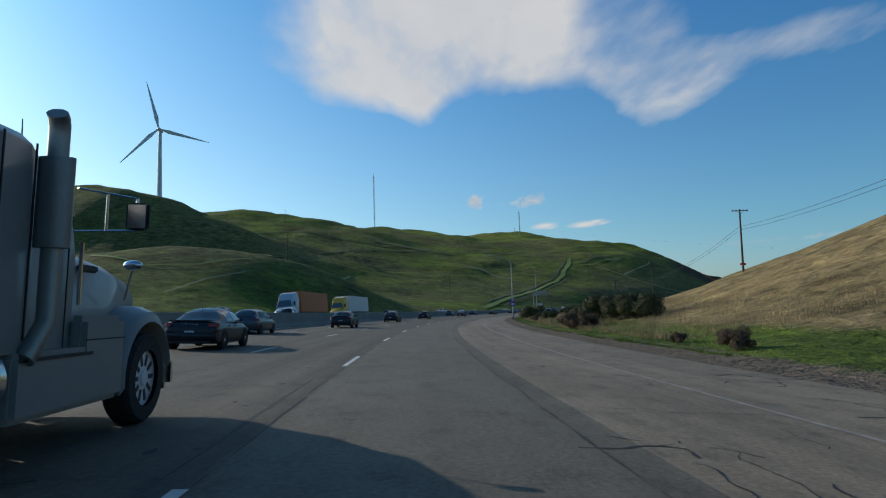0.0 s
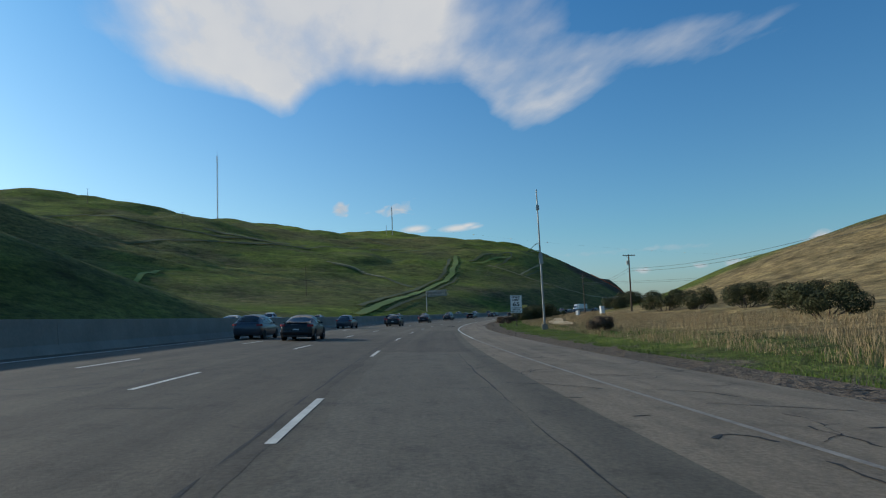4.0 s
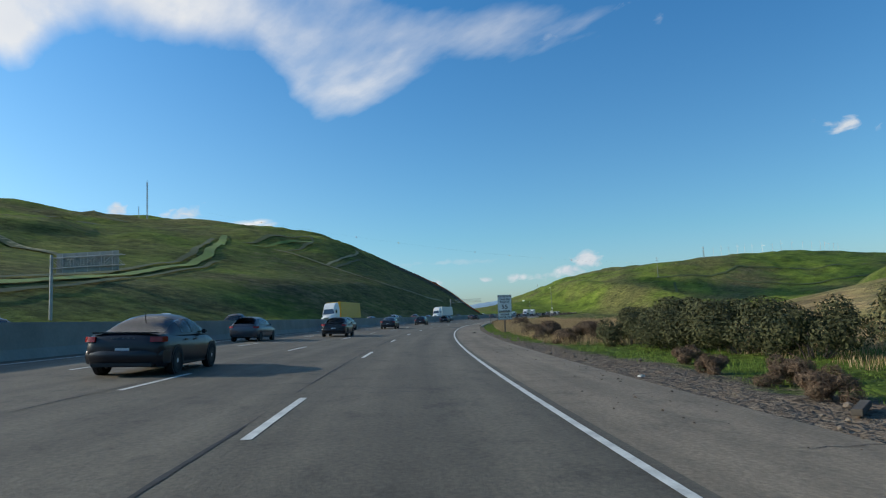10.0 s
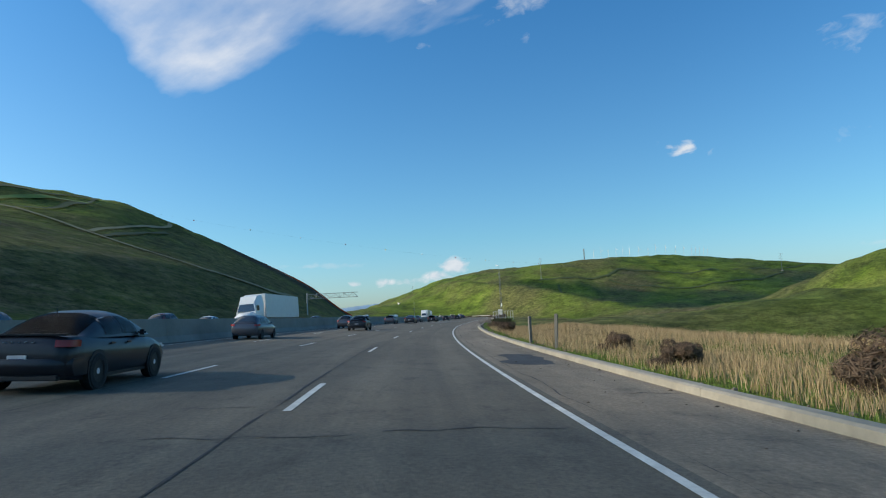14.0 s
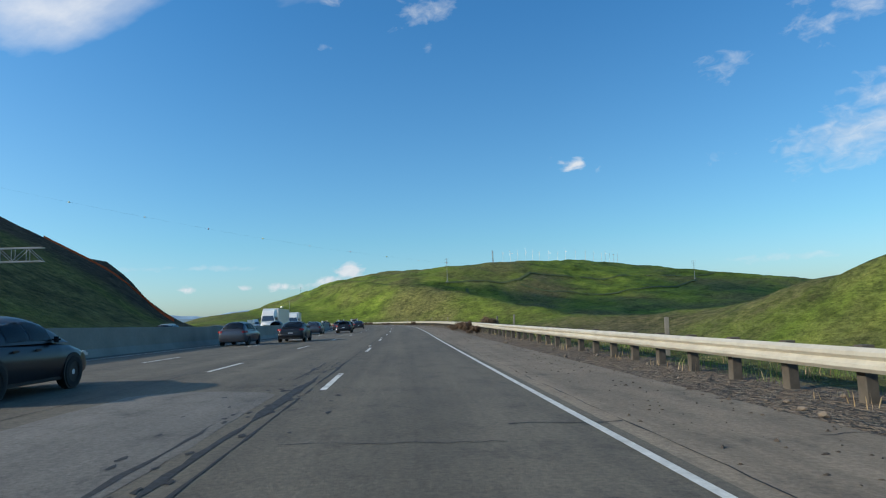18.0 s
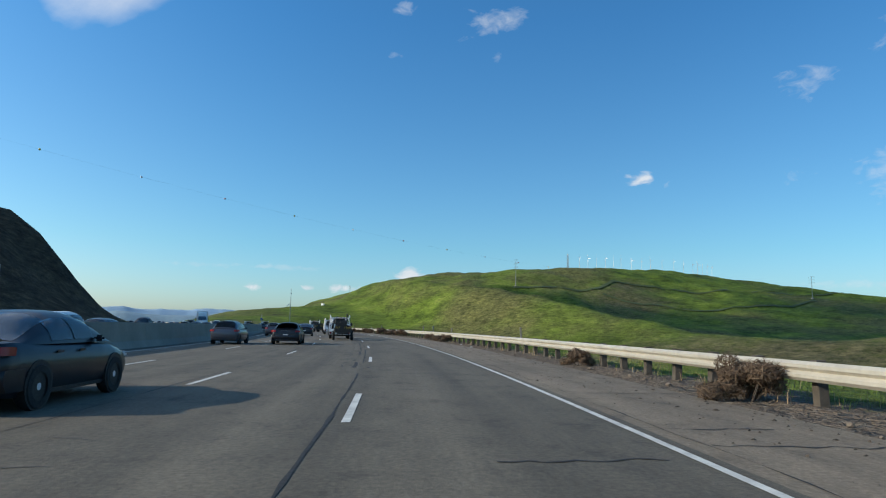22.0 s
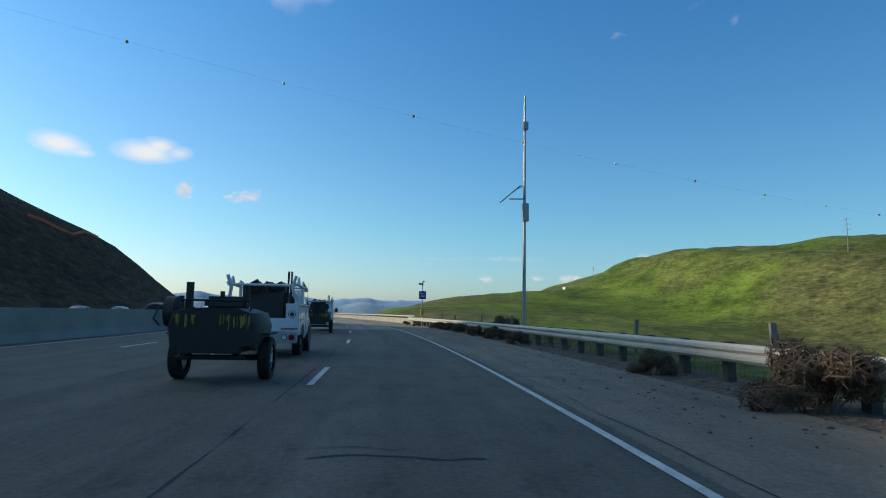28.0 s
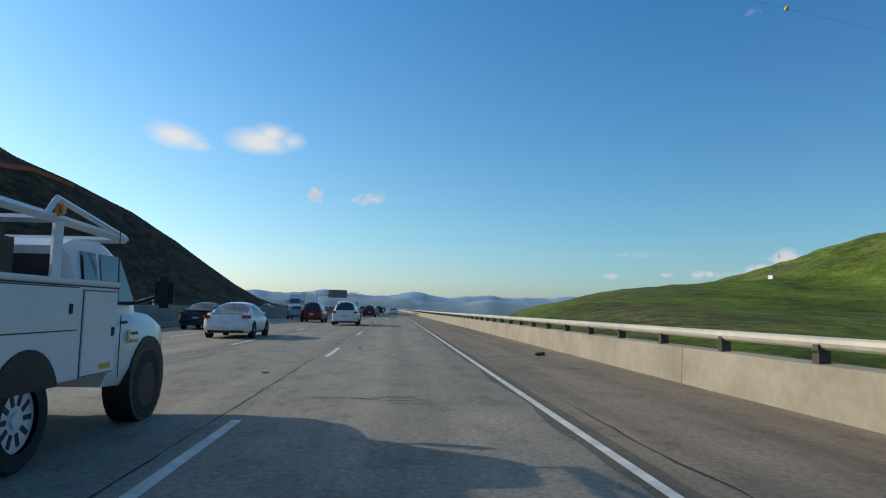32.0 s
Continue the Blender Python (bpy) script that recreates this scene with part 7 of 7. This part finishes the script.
def patch(name, s0, s1, l0, l1, mat, seed, up=0.004):
    """A patch of other pavement with ragged edges."""
    s = np.linspace(s0, s1, max(8, int((s1 - s0) / 0.35)))
    e = np.minimum(1, np.minimum((s - s0), (s1 - s)) / 0.6 + 0.25)
    mid, half = (l0 + l1) / 2, (l1 - l0) / 2 * e
    rag = 0.12 if l1 - l0 > 2.2 else 0.4
    a, b = mid - half + wiggle(s, seed, rag), mid + half + wiggle(s, seed + 5, rag)
    lat = np.stack([a, (a + b) / 2, b], 1)
    v = at(s[:, None] + 0 * lat, lat, up).reshape(-1, 3)
    ob = mesh_object(name, v, grid_faces(len(s), 3), mat)
    ob.parent = road
    co = np.stack([np.repeat(s, 3), lat.ravel(), np.zeros(lat.size)], 1)
    ob.data.attributes.new("along", "FLOAT_VECTOR", "POINT").data.foreach_set("vector", co.ravel())
    return ob


for n, (s0, s1, l0, l1) in enumerate(((423, 426, 0.9, 2.1), (427, 430, 1.2, 2.3), (420, 422, 1.3, 2.2), (432, 435, 1.6, 2.4), (399, 404, 0.4, 1.6), (105, 116, 1.75, 2.5), (109, 111, 4.2, 5.0), (463, 468, 2.6, 3.8))):
    patch("dark_patch", s0, s1, l0, l1, PATCH, n * 7)
patch("smooth_slab", -60, 104, -1.78, 1.62, SMOOTH_LANE, 3, 0.003)
patch("pale_slab", 104, 150, -1.5, 1.0, SMOOTH_LANE, 13, 0.003)
OLD_ROAD = road_material("dark_old_asphalt", (0.054, 0.044, 0.031), (0.118, 0.097, 0.068))
patch("old_pavement", -120, 172, -12.75, -1.86, OLD_ROAD, 41, 0.0025)
patch("old_pavement", 150, 186, -1.8, 1.7, OLD_ROAD, 43, 0.002)
PALE_ROAD = road_material("pale_old_pavement", (0.170, 0.148, 0.114), (0.300, 0.264, 0.206))
patch("pale_pavement", 956, 1900, -12.75, 1.72, PALE_ROAD, 31, 0.0025)
patch("pale_slab", 560, 592, -5.2, -2.6, PALE_SLAB, 9, 0.003)


def debris(name, label, build, spots, group):
    first = None
    for s, lat, turn in spots:
        x, y, z = [float(v) for v in at(s, lat)]
        m = pose(x, y, z + 0.005, 0, 0, turn)
        if first is None:
            first = tagged(build(), label, "debris", group)
            first.name = name
            first.matrix_basis = m
        else:
            copy_thing(first, m)


def tyre_scrap():
    bm = bmesh.new()
    for k in range(7):
        box(bm, -0.36 + 0.12 * k, 0.05 * math.sin(k * 1.7), 0.035, 0.13, 0.14, 0.05, 0.012, Matrix.Rotation(0.3 * math.sin(k * 2.1), 4, "Z"))
    return part("tyre_scrap", bm, RUBBER, None)


def litter():
    return part("litter", B(0, 0, 0.02, 0.16, 0.10, 0.04, 0.012), PAINT, None)


debris("tyre_scrap", "torn black strip of tyre on the pavement", tyre_scrap,
       [(203.5, 0.75, 20), (215, 4.7, 70), (300, 4.8, 30), (416, 4.3, 10), (372, 3.6, 50), (1033, 4.6, 30), (1048, 4.2, 60), (565, 4.0, 30)], "tyre scraps")
debris("litter", "pale piece of litter lying by the road", litter,
       [(72, 9.0, 10), (75, 9.4, 40), (79, 9.7, 70), (84, 9.5, 20), (259, 5.0, 12), (265, 8.0, 0), (330, 4.9, 3), (419, 4.1, 9), (757, 5.0, 90), (692, 5.2, 30), (700, 4.8, 50), (763, 5.4, 5), (1042, -2.6, 3), (1050, -1.2, 80), (612, -2.0, 15), (627, -1.95, 10), (656, -2.0, 20), (686, -1.4, 8)], "roadside litter")


# ragged spalls beside the broken joint
rc2 = random.Random(23)
v, f = [], []
for s0, s1, n in ((40, 130, 240), (545, 600, 260), (735, 850, 300), (-10, 40, 40)):
    for i in range(n):
        s, l = rc2.uniform(s0, s1), -2.45 + rc2.gauss(0, 0.42)
        r = rc2.uniform(0.015, 0.07)
        k = rc2.randint(6, 9)
        ring = [at(s + 2.6 * r * rc2.uniform(.3, 1.3) * math.sin(6.283 * q / k), l + r * rc2.uniform(.3, 1.3) * math.cos(6.283 * q / k), 0.0062) for q in range(k)]
        f.append(tuple(range(len(v), len(v) + k)))
        v += [tuple(p) for p in ring]
sp = mesh_object("spalls", v, f, CRACK, road, False)
tagged(sp, "dark broken spots along the worn joint", kind="stuff")

# ---- plants ----
def leaf_material(name, lo, hi, rough=0.8):
    m, nt, b = material(name, rough)
    geo = nt.nodes.new("ShaderNodeNewGeometry")
    big = noise_of(nt, 1.4, 3, 0.6)
    f = math_node(nt, "ADD", math_node(nt, "MULTIPLY", geo.outputs["Random Per Island"], 0.6), math_node(nt, "MULTIPLY", big, 0.4))
    nt.links.new(ramp(nt, f, [(0.2, lo), (0.8, hi)]), b.inputs["Base Color"])
    b.inputs["Specular IOR Level"].default_value = 0.2
    return m


LEAF = leaf_material("dark_olive_leaves", (0.024, 0.029, 0.013), (0.098, 0.098, 0.042))
LEAF_BROWN = leaf_material("dry_brown_twigs", (0.060, 0.040, 0.026), (0.170, 0.115, 0.075))
STRAW = leaf_material("dry_straw_blades", (0.20, 0.135, 0.065), (0.46, 0.34, 0.19))
GREEN_BLADE = leaf_material("fresh_green_blades", (0.060, 0.105, 0.014), (0.150, 0.220, 0.040))
BARK = plain("grey_brown_bark", (0.085, 0.065, 0.05), 0.9, 0, 0.3, 4.0, "Object", 30.0)


def bush(name, seed, wide, tall, leaves, size, leaf_mat, label, category="bush", group="roadside bushes", slim=0.45):
    """A shrub: short stems, and a broken crown of many small leaves in clumps."""
    rg = random.Random(seed)
    t = tagged(new(name), label, category, group)
    bm = bmesh.new()
    clumps = []
    for i in range(rg.randint(9, 13)):
        a, r = rg.uniform(0, 2 * math.pi), wide * 0.5 * math.sqrt(rg.random())
        h = tall * rg.uniform(0.35, 0.88) * (1 - 0.45 * (r / (wide * 0.5)) ** 2)
        c = Vector((r * math.cos(a), r * math.sin(a), h))
        clumps.append((c, rg.uniform(0.16, 0.30) * wide, rg.uniform(0.18, 0.30) * tall))
        base = Vector((c.x * 0.25, c.y * 0.25, -0.15))
        mid = base.lerp(c, 0.55) + Vector((rg.uniform(-.1, .1), rg.uniform(-.1, .1), 0)) * wide
        rod(bm, base, mid, 0.035 * tall / 2, 0.022 * tall / 2, 5)
        rod(bm, mid, c, 0.022 * tall / 2, 0.008, 5)
    part("branching_stem", bm, BARK, t, "tangled grey-brown stem")
    v, f = [], []
    for i in range(leaves):
        c, rw, rh = rg.choice(clumps)
        d = Vector((rg.gauss(0, 1), rg.gauss(0, 1), rg.gauss(0, 1)))
        d.normalize()
        k = rg.uniform(0.55, 1.08) ** 0.6
        p = c + Vector((d.x * rw * k, d.y * rw * k, d.z * rh * k))
        p.z = max(p.z, 0.02)
        n = (d + Vector((rg.uniform(-.7, .7), rg.uniform(-.7, .7), rg.uniform(-.3, .9)))).normalized()
        u = n.orthogonal().normalized()
        u.rotate(Matrix.Rotation(rg.uniform(0, 6.28), 3, n))
        w = n.cross(u)
        s = size * rg.uniform(0.6, 1.4)
        b = len(v)
        v += [p - u * s, p + w * s * slim, p + u * s, p - w * s * slim]
        f.append((b, b + 1, b + 2, b + 3))
    crown = mesh_object("crown", v, f, leaf_mat, t, False)
    return t


greens = [bush("bush", 1, 3.4, 2.6, 7500, 0.075, LEAF, "dark olive green shrub beside the shoulder"), bush("bush", 2, 4.6, 3.4, 11000, 0.085, LEAF, "dark olive green shrub beside the shoulder"), bush("bush", 3, 2.4, 1.6, 4500, 0.065, LEAF, "dark olive green shrub beside the shoulder")]
browns = [bush("dry_bush", 4, 2.0, 1.4, 6000, 0.12, LEAF_BROWN, "dry brown twiggy shrub beside the road", "bush", "dry shrubs", 0.08), bush("dry_bush", 5, 1.3, 0.85, 5000, 0.10, LEAF_BROWN, "dry brown tumbleweed caught by the rail", "bush", "dry shrubs", 0.08)]
used = set()


def plant(kind, s, lat, scale, turn):
    x, y, z = spot(s, lat)
    m = pose(x, y, z - 0.06, 0, 0, turn) @ Matrix.Diagonal((scale, scale, scale * 0.95, 1))
    if kind.name not in used:
        used.add(kind.name)
        kind.matrix_basis = m
    else:
        ob = copy_thing(kind, m)
        ob.matrix_basis = m


rb = random.Random(33)
# the shrub belt along the right shoulder
belt = [(88, 17, 1.0), (84, 17.5, 1.0), (80, 18.5, 1.0), (75, 17, .9), (70, 17.5, 1.05), (64, 17, 1.05), (60, 17.5, 1.0), (57, 18.5, .9), (100, 14.5, .5), (124.5, 12.4, .95), (123.4, 13.6, .6), (165, 24, .8), (178, 30, .9),
        (200, 34, 1.1), (212, 33, 1.2), (222, 31, 1.1), (299, 33, 1.3), (303, 36, 1.5), (308, 39, 1.4), (296, 31, 1.1), (258, 10.6, .8), (261, 11.6, .95), (264, 10.9, 1.0), (262, 13, .9)]
belt += [(266, 11.5, 1.15), (269, 10.8, 1.2), (271, 13.5, 1.3), (273.5, 11.2, 1.2), (277, 10.8, 1.15), (280, 13, 1.2), (283, 11.0, 1.0), (287, 12.5, 1.0), (291, 11, .9), (295, 13, 1.0), (300, 11.5, .9), (304, 10.2, .8), (307, 11.4, .9), (311, 12.6, .85), (316, 13, .9)]
belt += [(321, 12.8, .8), (326, 12.2, .7), (330, 12.4, .75), (333.5, 11.2, .7), (337, 10.8, .7), (340, 11.6, .75), (343, 10.6, .7), (346, 11.8, .75), (347.5, 10.4, .75), (350, 11.2, .75), (338, 13.4, .75), (354, 13, .7)]
for s0, lat, sc in belt:
    plant(greens[rb.choice((0, 0, 1, 1, 2))], s0 + rb.uniform(-1, 1), lat + rb.uniform(-.5, .5), sc * rb.uniform(0.85, 1.05), rb.uniform(0, 360))
for s0, lat, sc in ((23, 11.5, 1.0), (28.4, 11.5, .6), (51.7, 11.5, 1.2), (230, 8.4, .6), (235, 7.0, .9), (238.5, 6.6, 1.0), (241.5, 6.5, 1.0), (244.5, 6.9, .95), (248, 7.6, 1.0), (252, 8.4, .9), (55, 13.2, 1.5), (56.5, 13.8, 1.3), (264.8, 6.7, .6), (326, 6.4, .7), (328.5, 7.3, .75), (331, 7.0, .6), (334, 7.6, .7), (356, 7.4, 1.1), (359, 7.9, 1.0), (362, 7.6, .8), (366, 8.6, 1.0), (369, 10, 1.1), (374, 8.4, .8), (381, 8.8, .9), (386, 9.6, 1.0), (392, 8.6, .8), (398, 9.8, 1.0), (407, 9.0, .8), (416, 10.5, 1.0), (352, 8.0, 1.0), (349, 7.4, .8), (90, 12, .8), (172, 12, 1.0), (258, 8.4, .9), (296, 8.4, .9), (303, 8.8, 1.0), (260, 9, .8), (324, 9.0, 1.2), (352, 9.5, 1.0), (430, 6.2, .9), (440, 7.0, 1.0),
                    (446, 6.4, .8), (455, 7.4, 1.0), (462, 6.6, .9), (470, 7.5, .9), (498, 6.2, .8), (514, 6.5, 1.0), (520, 6.3, .7)):
    plant(browns[rb.choice((0, 1))], s0, lat, sc, rb.uniform(0, 360))
for s0, lat, sc in ((633, 5.6, 1.0), (641, 5.75, 1.5), (647, 5.5, 1.35), (660, 5.6, .8), (727, 5.6, 1.35), (738, 5.7, 1.0), (772, 5.7, 1.1), (776, 5.6, .9), (781, 5.7, 1.0), (823.2, 5.6, .8), (831, 5.5, 1.3), (834, 5.6, 1.1), (846, 5.6, .9),
                    (851, 5.7, 1.2), (856, 5.6, 1.0), (862, 5.7, 1.1), (916.5, 5.6, 1.6), (922, 5.6, .9), (936, 5.7, .9), (941, 5.6, 1.1), (946, 5.7, 1.0), (962.5, 5.8, .9), (978.5, 5.5, .6), (982, 5.8, .65), (972, 5.4, .7)):
    plant(browns[1], s0, lat, sc * 0.8, rb.uniform(0, 360))


for s0, lat, sc in ((554.6, 6.9, .55), (555.9, 7.2, .62), (557.3, 7.0, .5), (556.4, 8.3, .6), (558.2, 9.0, .6)):
    plant(greens[2], s0, lat, sc, rb.uniform(0, 360))
# tumbleweeds heaped against the rail
for s0, lat, sc in ((800.5, 5.55, .84), (808.4, 5.6, .8), (813.5, 5.6, .62), (817.9, 5.5, .95), (835.8, 5.5, .8), (951.8, 5.6, .62), (955.6, 5.6, .6), (959.2, 5.7, .58)):
    plant(browns[0], s0, lat, sc, rb.uniform(0, 360))
for s0, lat, sc in ((949, 8.3, 1.5), (951, 8.8, 1.3), (640, 7.6, 1.6), (643, 8.0, 1.3)):
    plant(browns[1], s0, lat, sc, rb.uniform(0, 360))


def blades(name, count, region, tall, wide, mat, label, seed, lean=0.35):
    """Grass as single blades, each a narrow bent strip."""
    rg = np.random.RandomState(seed)
    s = rg.uniform(region[0], region[1], count)
    lat = region[2] + (region[3] - region[2]) * rg.beta(1.0, 1.3, count)
    lat = np.maximum(lat, pave_edge(s) + region[4])
    clump = np.array([noise.noise(Vector((a / 2.2, b / 1.6, seed))) for a, b in zip(s, lat)])
    keep = clump > region[5]
    s, lat = s[keep], lat[keep]
    p = at(s, lat)
    z, _, _ = ground(p[:, 0], p[:, 1])
    n = len(s)
    off = lat - pave_edge(s)
    w = smooth((off - 0.2) / 2.5)
    z = (-bank(s) * (lat + sway(s))) * (1 - w) + z * w
    lump = np.array([noise.noise(Vector((a / 5.0, b / 3.0, seed + 4))) + 0.5 * noise.noise(Vector((a / 1.6, b / 1.2, seed))) for a, b in zip(s, lat)])
    h = tall * rg.uniform(0.45, 1.15, n) * np.clip(0.85 + 0.9 * lump, 0.3, 1.6)
    a = rg.uniform(0, 2 * np.pi, n)
    dx, dy = np.cos(a), np.sin(a)
    la = rg.uniform(0, 2 * np.pi, n)
    k = rg.uniform(0.1, 1.0, n) * lean * h
    base = np.stack([p[:, 0], p[:, 1], z - 0.06], 1)
    side = np.stack([dx * wide / 2, dy * wide / 2, 0 * dx], 1)
    mid = base + np.stack([np.cos(la) * k * 0.35, np.sin(la) * k * 0.35, h * 0.6 + 0.06], 1)
    tip = base + np.stack([np.cos(la) * k, np.sin(la) * k, h + 0.06], 1)
    v = np.stack([base - side, base + side, mid + side * 0.7, mid - side * 0.7, tip], 1).reshape(-1, 3)
    i = np.arange(n) * 5
    me = bpy.data.meshes.new(name)
    me.from_pydata(v.tolist(), [], np.stack([i, i + 1, i + 2, i + 3], 1).tolist() + np.stack([i + 3, i + 2, i + 4], 1).tolist())
    me.materials.append(mat)
    return tagged(new(name, me), label, "grass", kind="stuff")


blades("dry_grass", 190000, (376, 440, 6.4, 20, 1.7, -0.42), 0.72, 0.010, STRAW, "tall dry straw-coloured grass on the bank", 5, 1.3)
blades("dry_grass", 30000, (346, 378, 6.6, 17, 2.2, -0.1), 0.6, 0.010, STRAW, "tall dry straw-coloured grass on the bank", 15, 0.75)
blades("dry_grass", 90000, (438, 520, 5.6, 20, 1.2, -0.40), 0.36, 0.012, STRAW, "dry straw-coloured grass beside the kerb", 16, 0.8)
blades("dry_grass", 190000, (30, 346, 10.5, 28, 3.6, -0.25), 0.34, 0.014, STRAW, "dry straw-coloured grass on the bank", 6, 0.8)
blades("green_grass", 120000, (20, 352, 6.8, 13, 1.9, -0.25), 0.11, 0.009, GREEN_BLADE, "short fresh green grass beside the shoulder", 7, 0.9)
blades("green_grass", 40000, (352, 560, 4.9, 8, 0.6, -0.1), 0.15, 0.009, GREEN_BLADE, "short fresh green grass beside the kerb", 8, 0.9)
blades("green_grass", 45000, (560, 960, 6.7, 11, 1.4, -0.2), 0.18, 0.009, GREEN_BLADE, "tufts of green grass under the guard rail", 9, 0.9)
blades("dry_grass", 12000, (560, 960, 6.0, 9, 0.8, 0.1), 0.3, 0.016, STRAW, "wisps of dry grass under the guard rail", 10, 0.8)

# stones and clods on the verge
rs = random.Random(9)
bm = bmesh.new()
for i in range(900):
    s, off = rs.uniform(150, 960), abs(rs.gauss(0.7, 0.9))
    x, y, z = [float(q) for q in at(s, float(pave_edge(s)) + off)]
    r = rs.uniform(0.02, 0.07)
    bmesh.ops.create_icosphere(bm, subdivisions=1, radius=r, matrix=Matrix.Translation((x, y, z + r * 0.2)) @ Matrix.Diagonal((rs.uniform(.7, 1.5), rs.uniform(.7, 1.4), rs.uniform(.5, .9), 1)))
tagged(part("stones", bm, DIRT, None), "loose stones and clods of earth on the verge", "stones", kind="stuff")


# small dark clods and scraps strewn over the shoulder
def litter(seed, count, s0, s1):
    rg = np.random.RandomState(seed)
    s = rg.uniform(s0, s1, count)
    edge = pave_edge(s)
    lat = edge - (edge - 2.3) * rg.beta(1.0, 1.7, count)
    r = 0.010 + 0.026 * rg.beta(1.0, 2.5, count)
    a = rg.uniform(0, np.pi, count)
    p = at(s, lat, 0.004)
    u = np.stack([np.cos(a), np.sin(a), 0 * a], 1) * (r * rg.uniform(1.0, 2.4, count))[:, None]
    w = np.stack([-np.sin(a), np.cos(a), 0 * a], 1) * (r * rg.uniform(0.6, 1.1, count))[:, None]
    up = np.stack([0 * a, 0 * a, r * rg.uniform(0.5, 1.0, count)], 1)
    v = np.stack([p - u, p - w, p + u, p + w, p + up + u * 0.2, p + up - u * 0.3], 1).reshape(-1, 3)
    i = np.arange(count) * 6
    f = []
    for k in ((0, 1, 5), (1, 4, 5), (1, 2, 4), (2, 3, 4), (3, 5, 4), (3, 0, 5)):
        f += np.stack([i + k[0], i + k[1], i + k[2]], 1).tolist()
    tagged(mesh_object("shoulder_litter", v, f, SCRAP, None, False), "small dark clods and scraps strewn over the shoulder", "litter", kind="stuff")


litter(51, 4200, 560, 985)
litter(52, 900, 180, 540)

# boards thrown on the verge, and the cut bank of pale earth
def wood_board():
    return part("wood_board", B(0, 0, 0.05, 0.95, 0.14, 0.09, 0.01), POST_WOOD, None)


debris("wood_board", "weathered wooden board lying on the verge", wood_board, [(324.6, 6.0, 20), (264.9, 5.4, 15), (205, 6.8, 60), (258, 8.2, 10)], "thrown boards")
PALE_EARTH = plain("pale_cut_earth", (0.34, 0.265, 0.165), 0.95, 0, 0.35, 0.8, "World", 6.0)
for s0, s1, lat in ((192, 214, 13.6), (214, 232, 15.5)):
    v = []
    ss = np.arange(s0, s1 + 0.1, 0.7)
    for q in ss:
        wig = 0.5 * noise.noise(Vector((q / 3, 1, 0)))
        half = 0.5 * min(1, (q - s0 + 0.3) / 3, (s1 - q + 0.3) / 3) * (1 + 0.5 * noise.noise(Vector((q / 1.5, 5, 0))))
        for k in (-1, 0, 1):
            x, y, z = spot(float(q), lat + wig + k * half)
            v.append((x, y, z + 0.10 + 0.22 * (k + 1) / 2))
    tagged(mesh_object("earth_bank", v, grid_faces(len(ss), 3), PALE_EARTH), "low cut bank of pale bare earth", "bank", "earth banks", kind="structure")
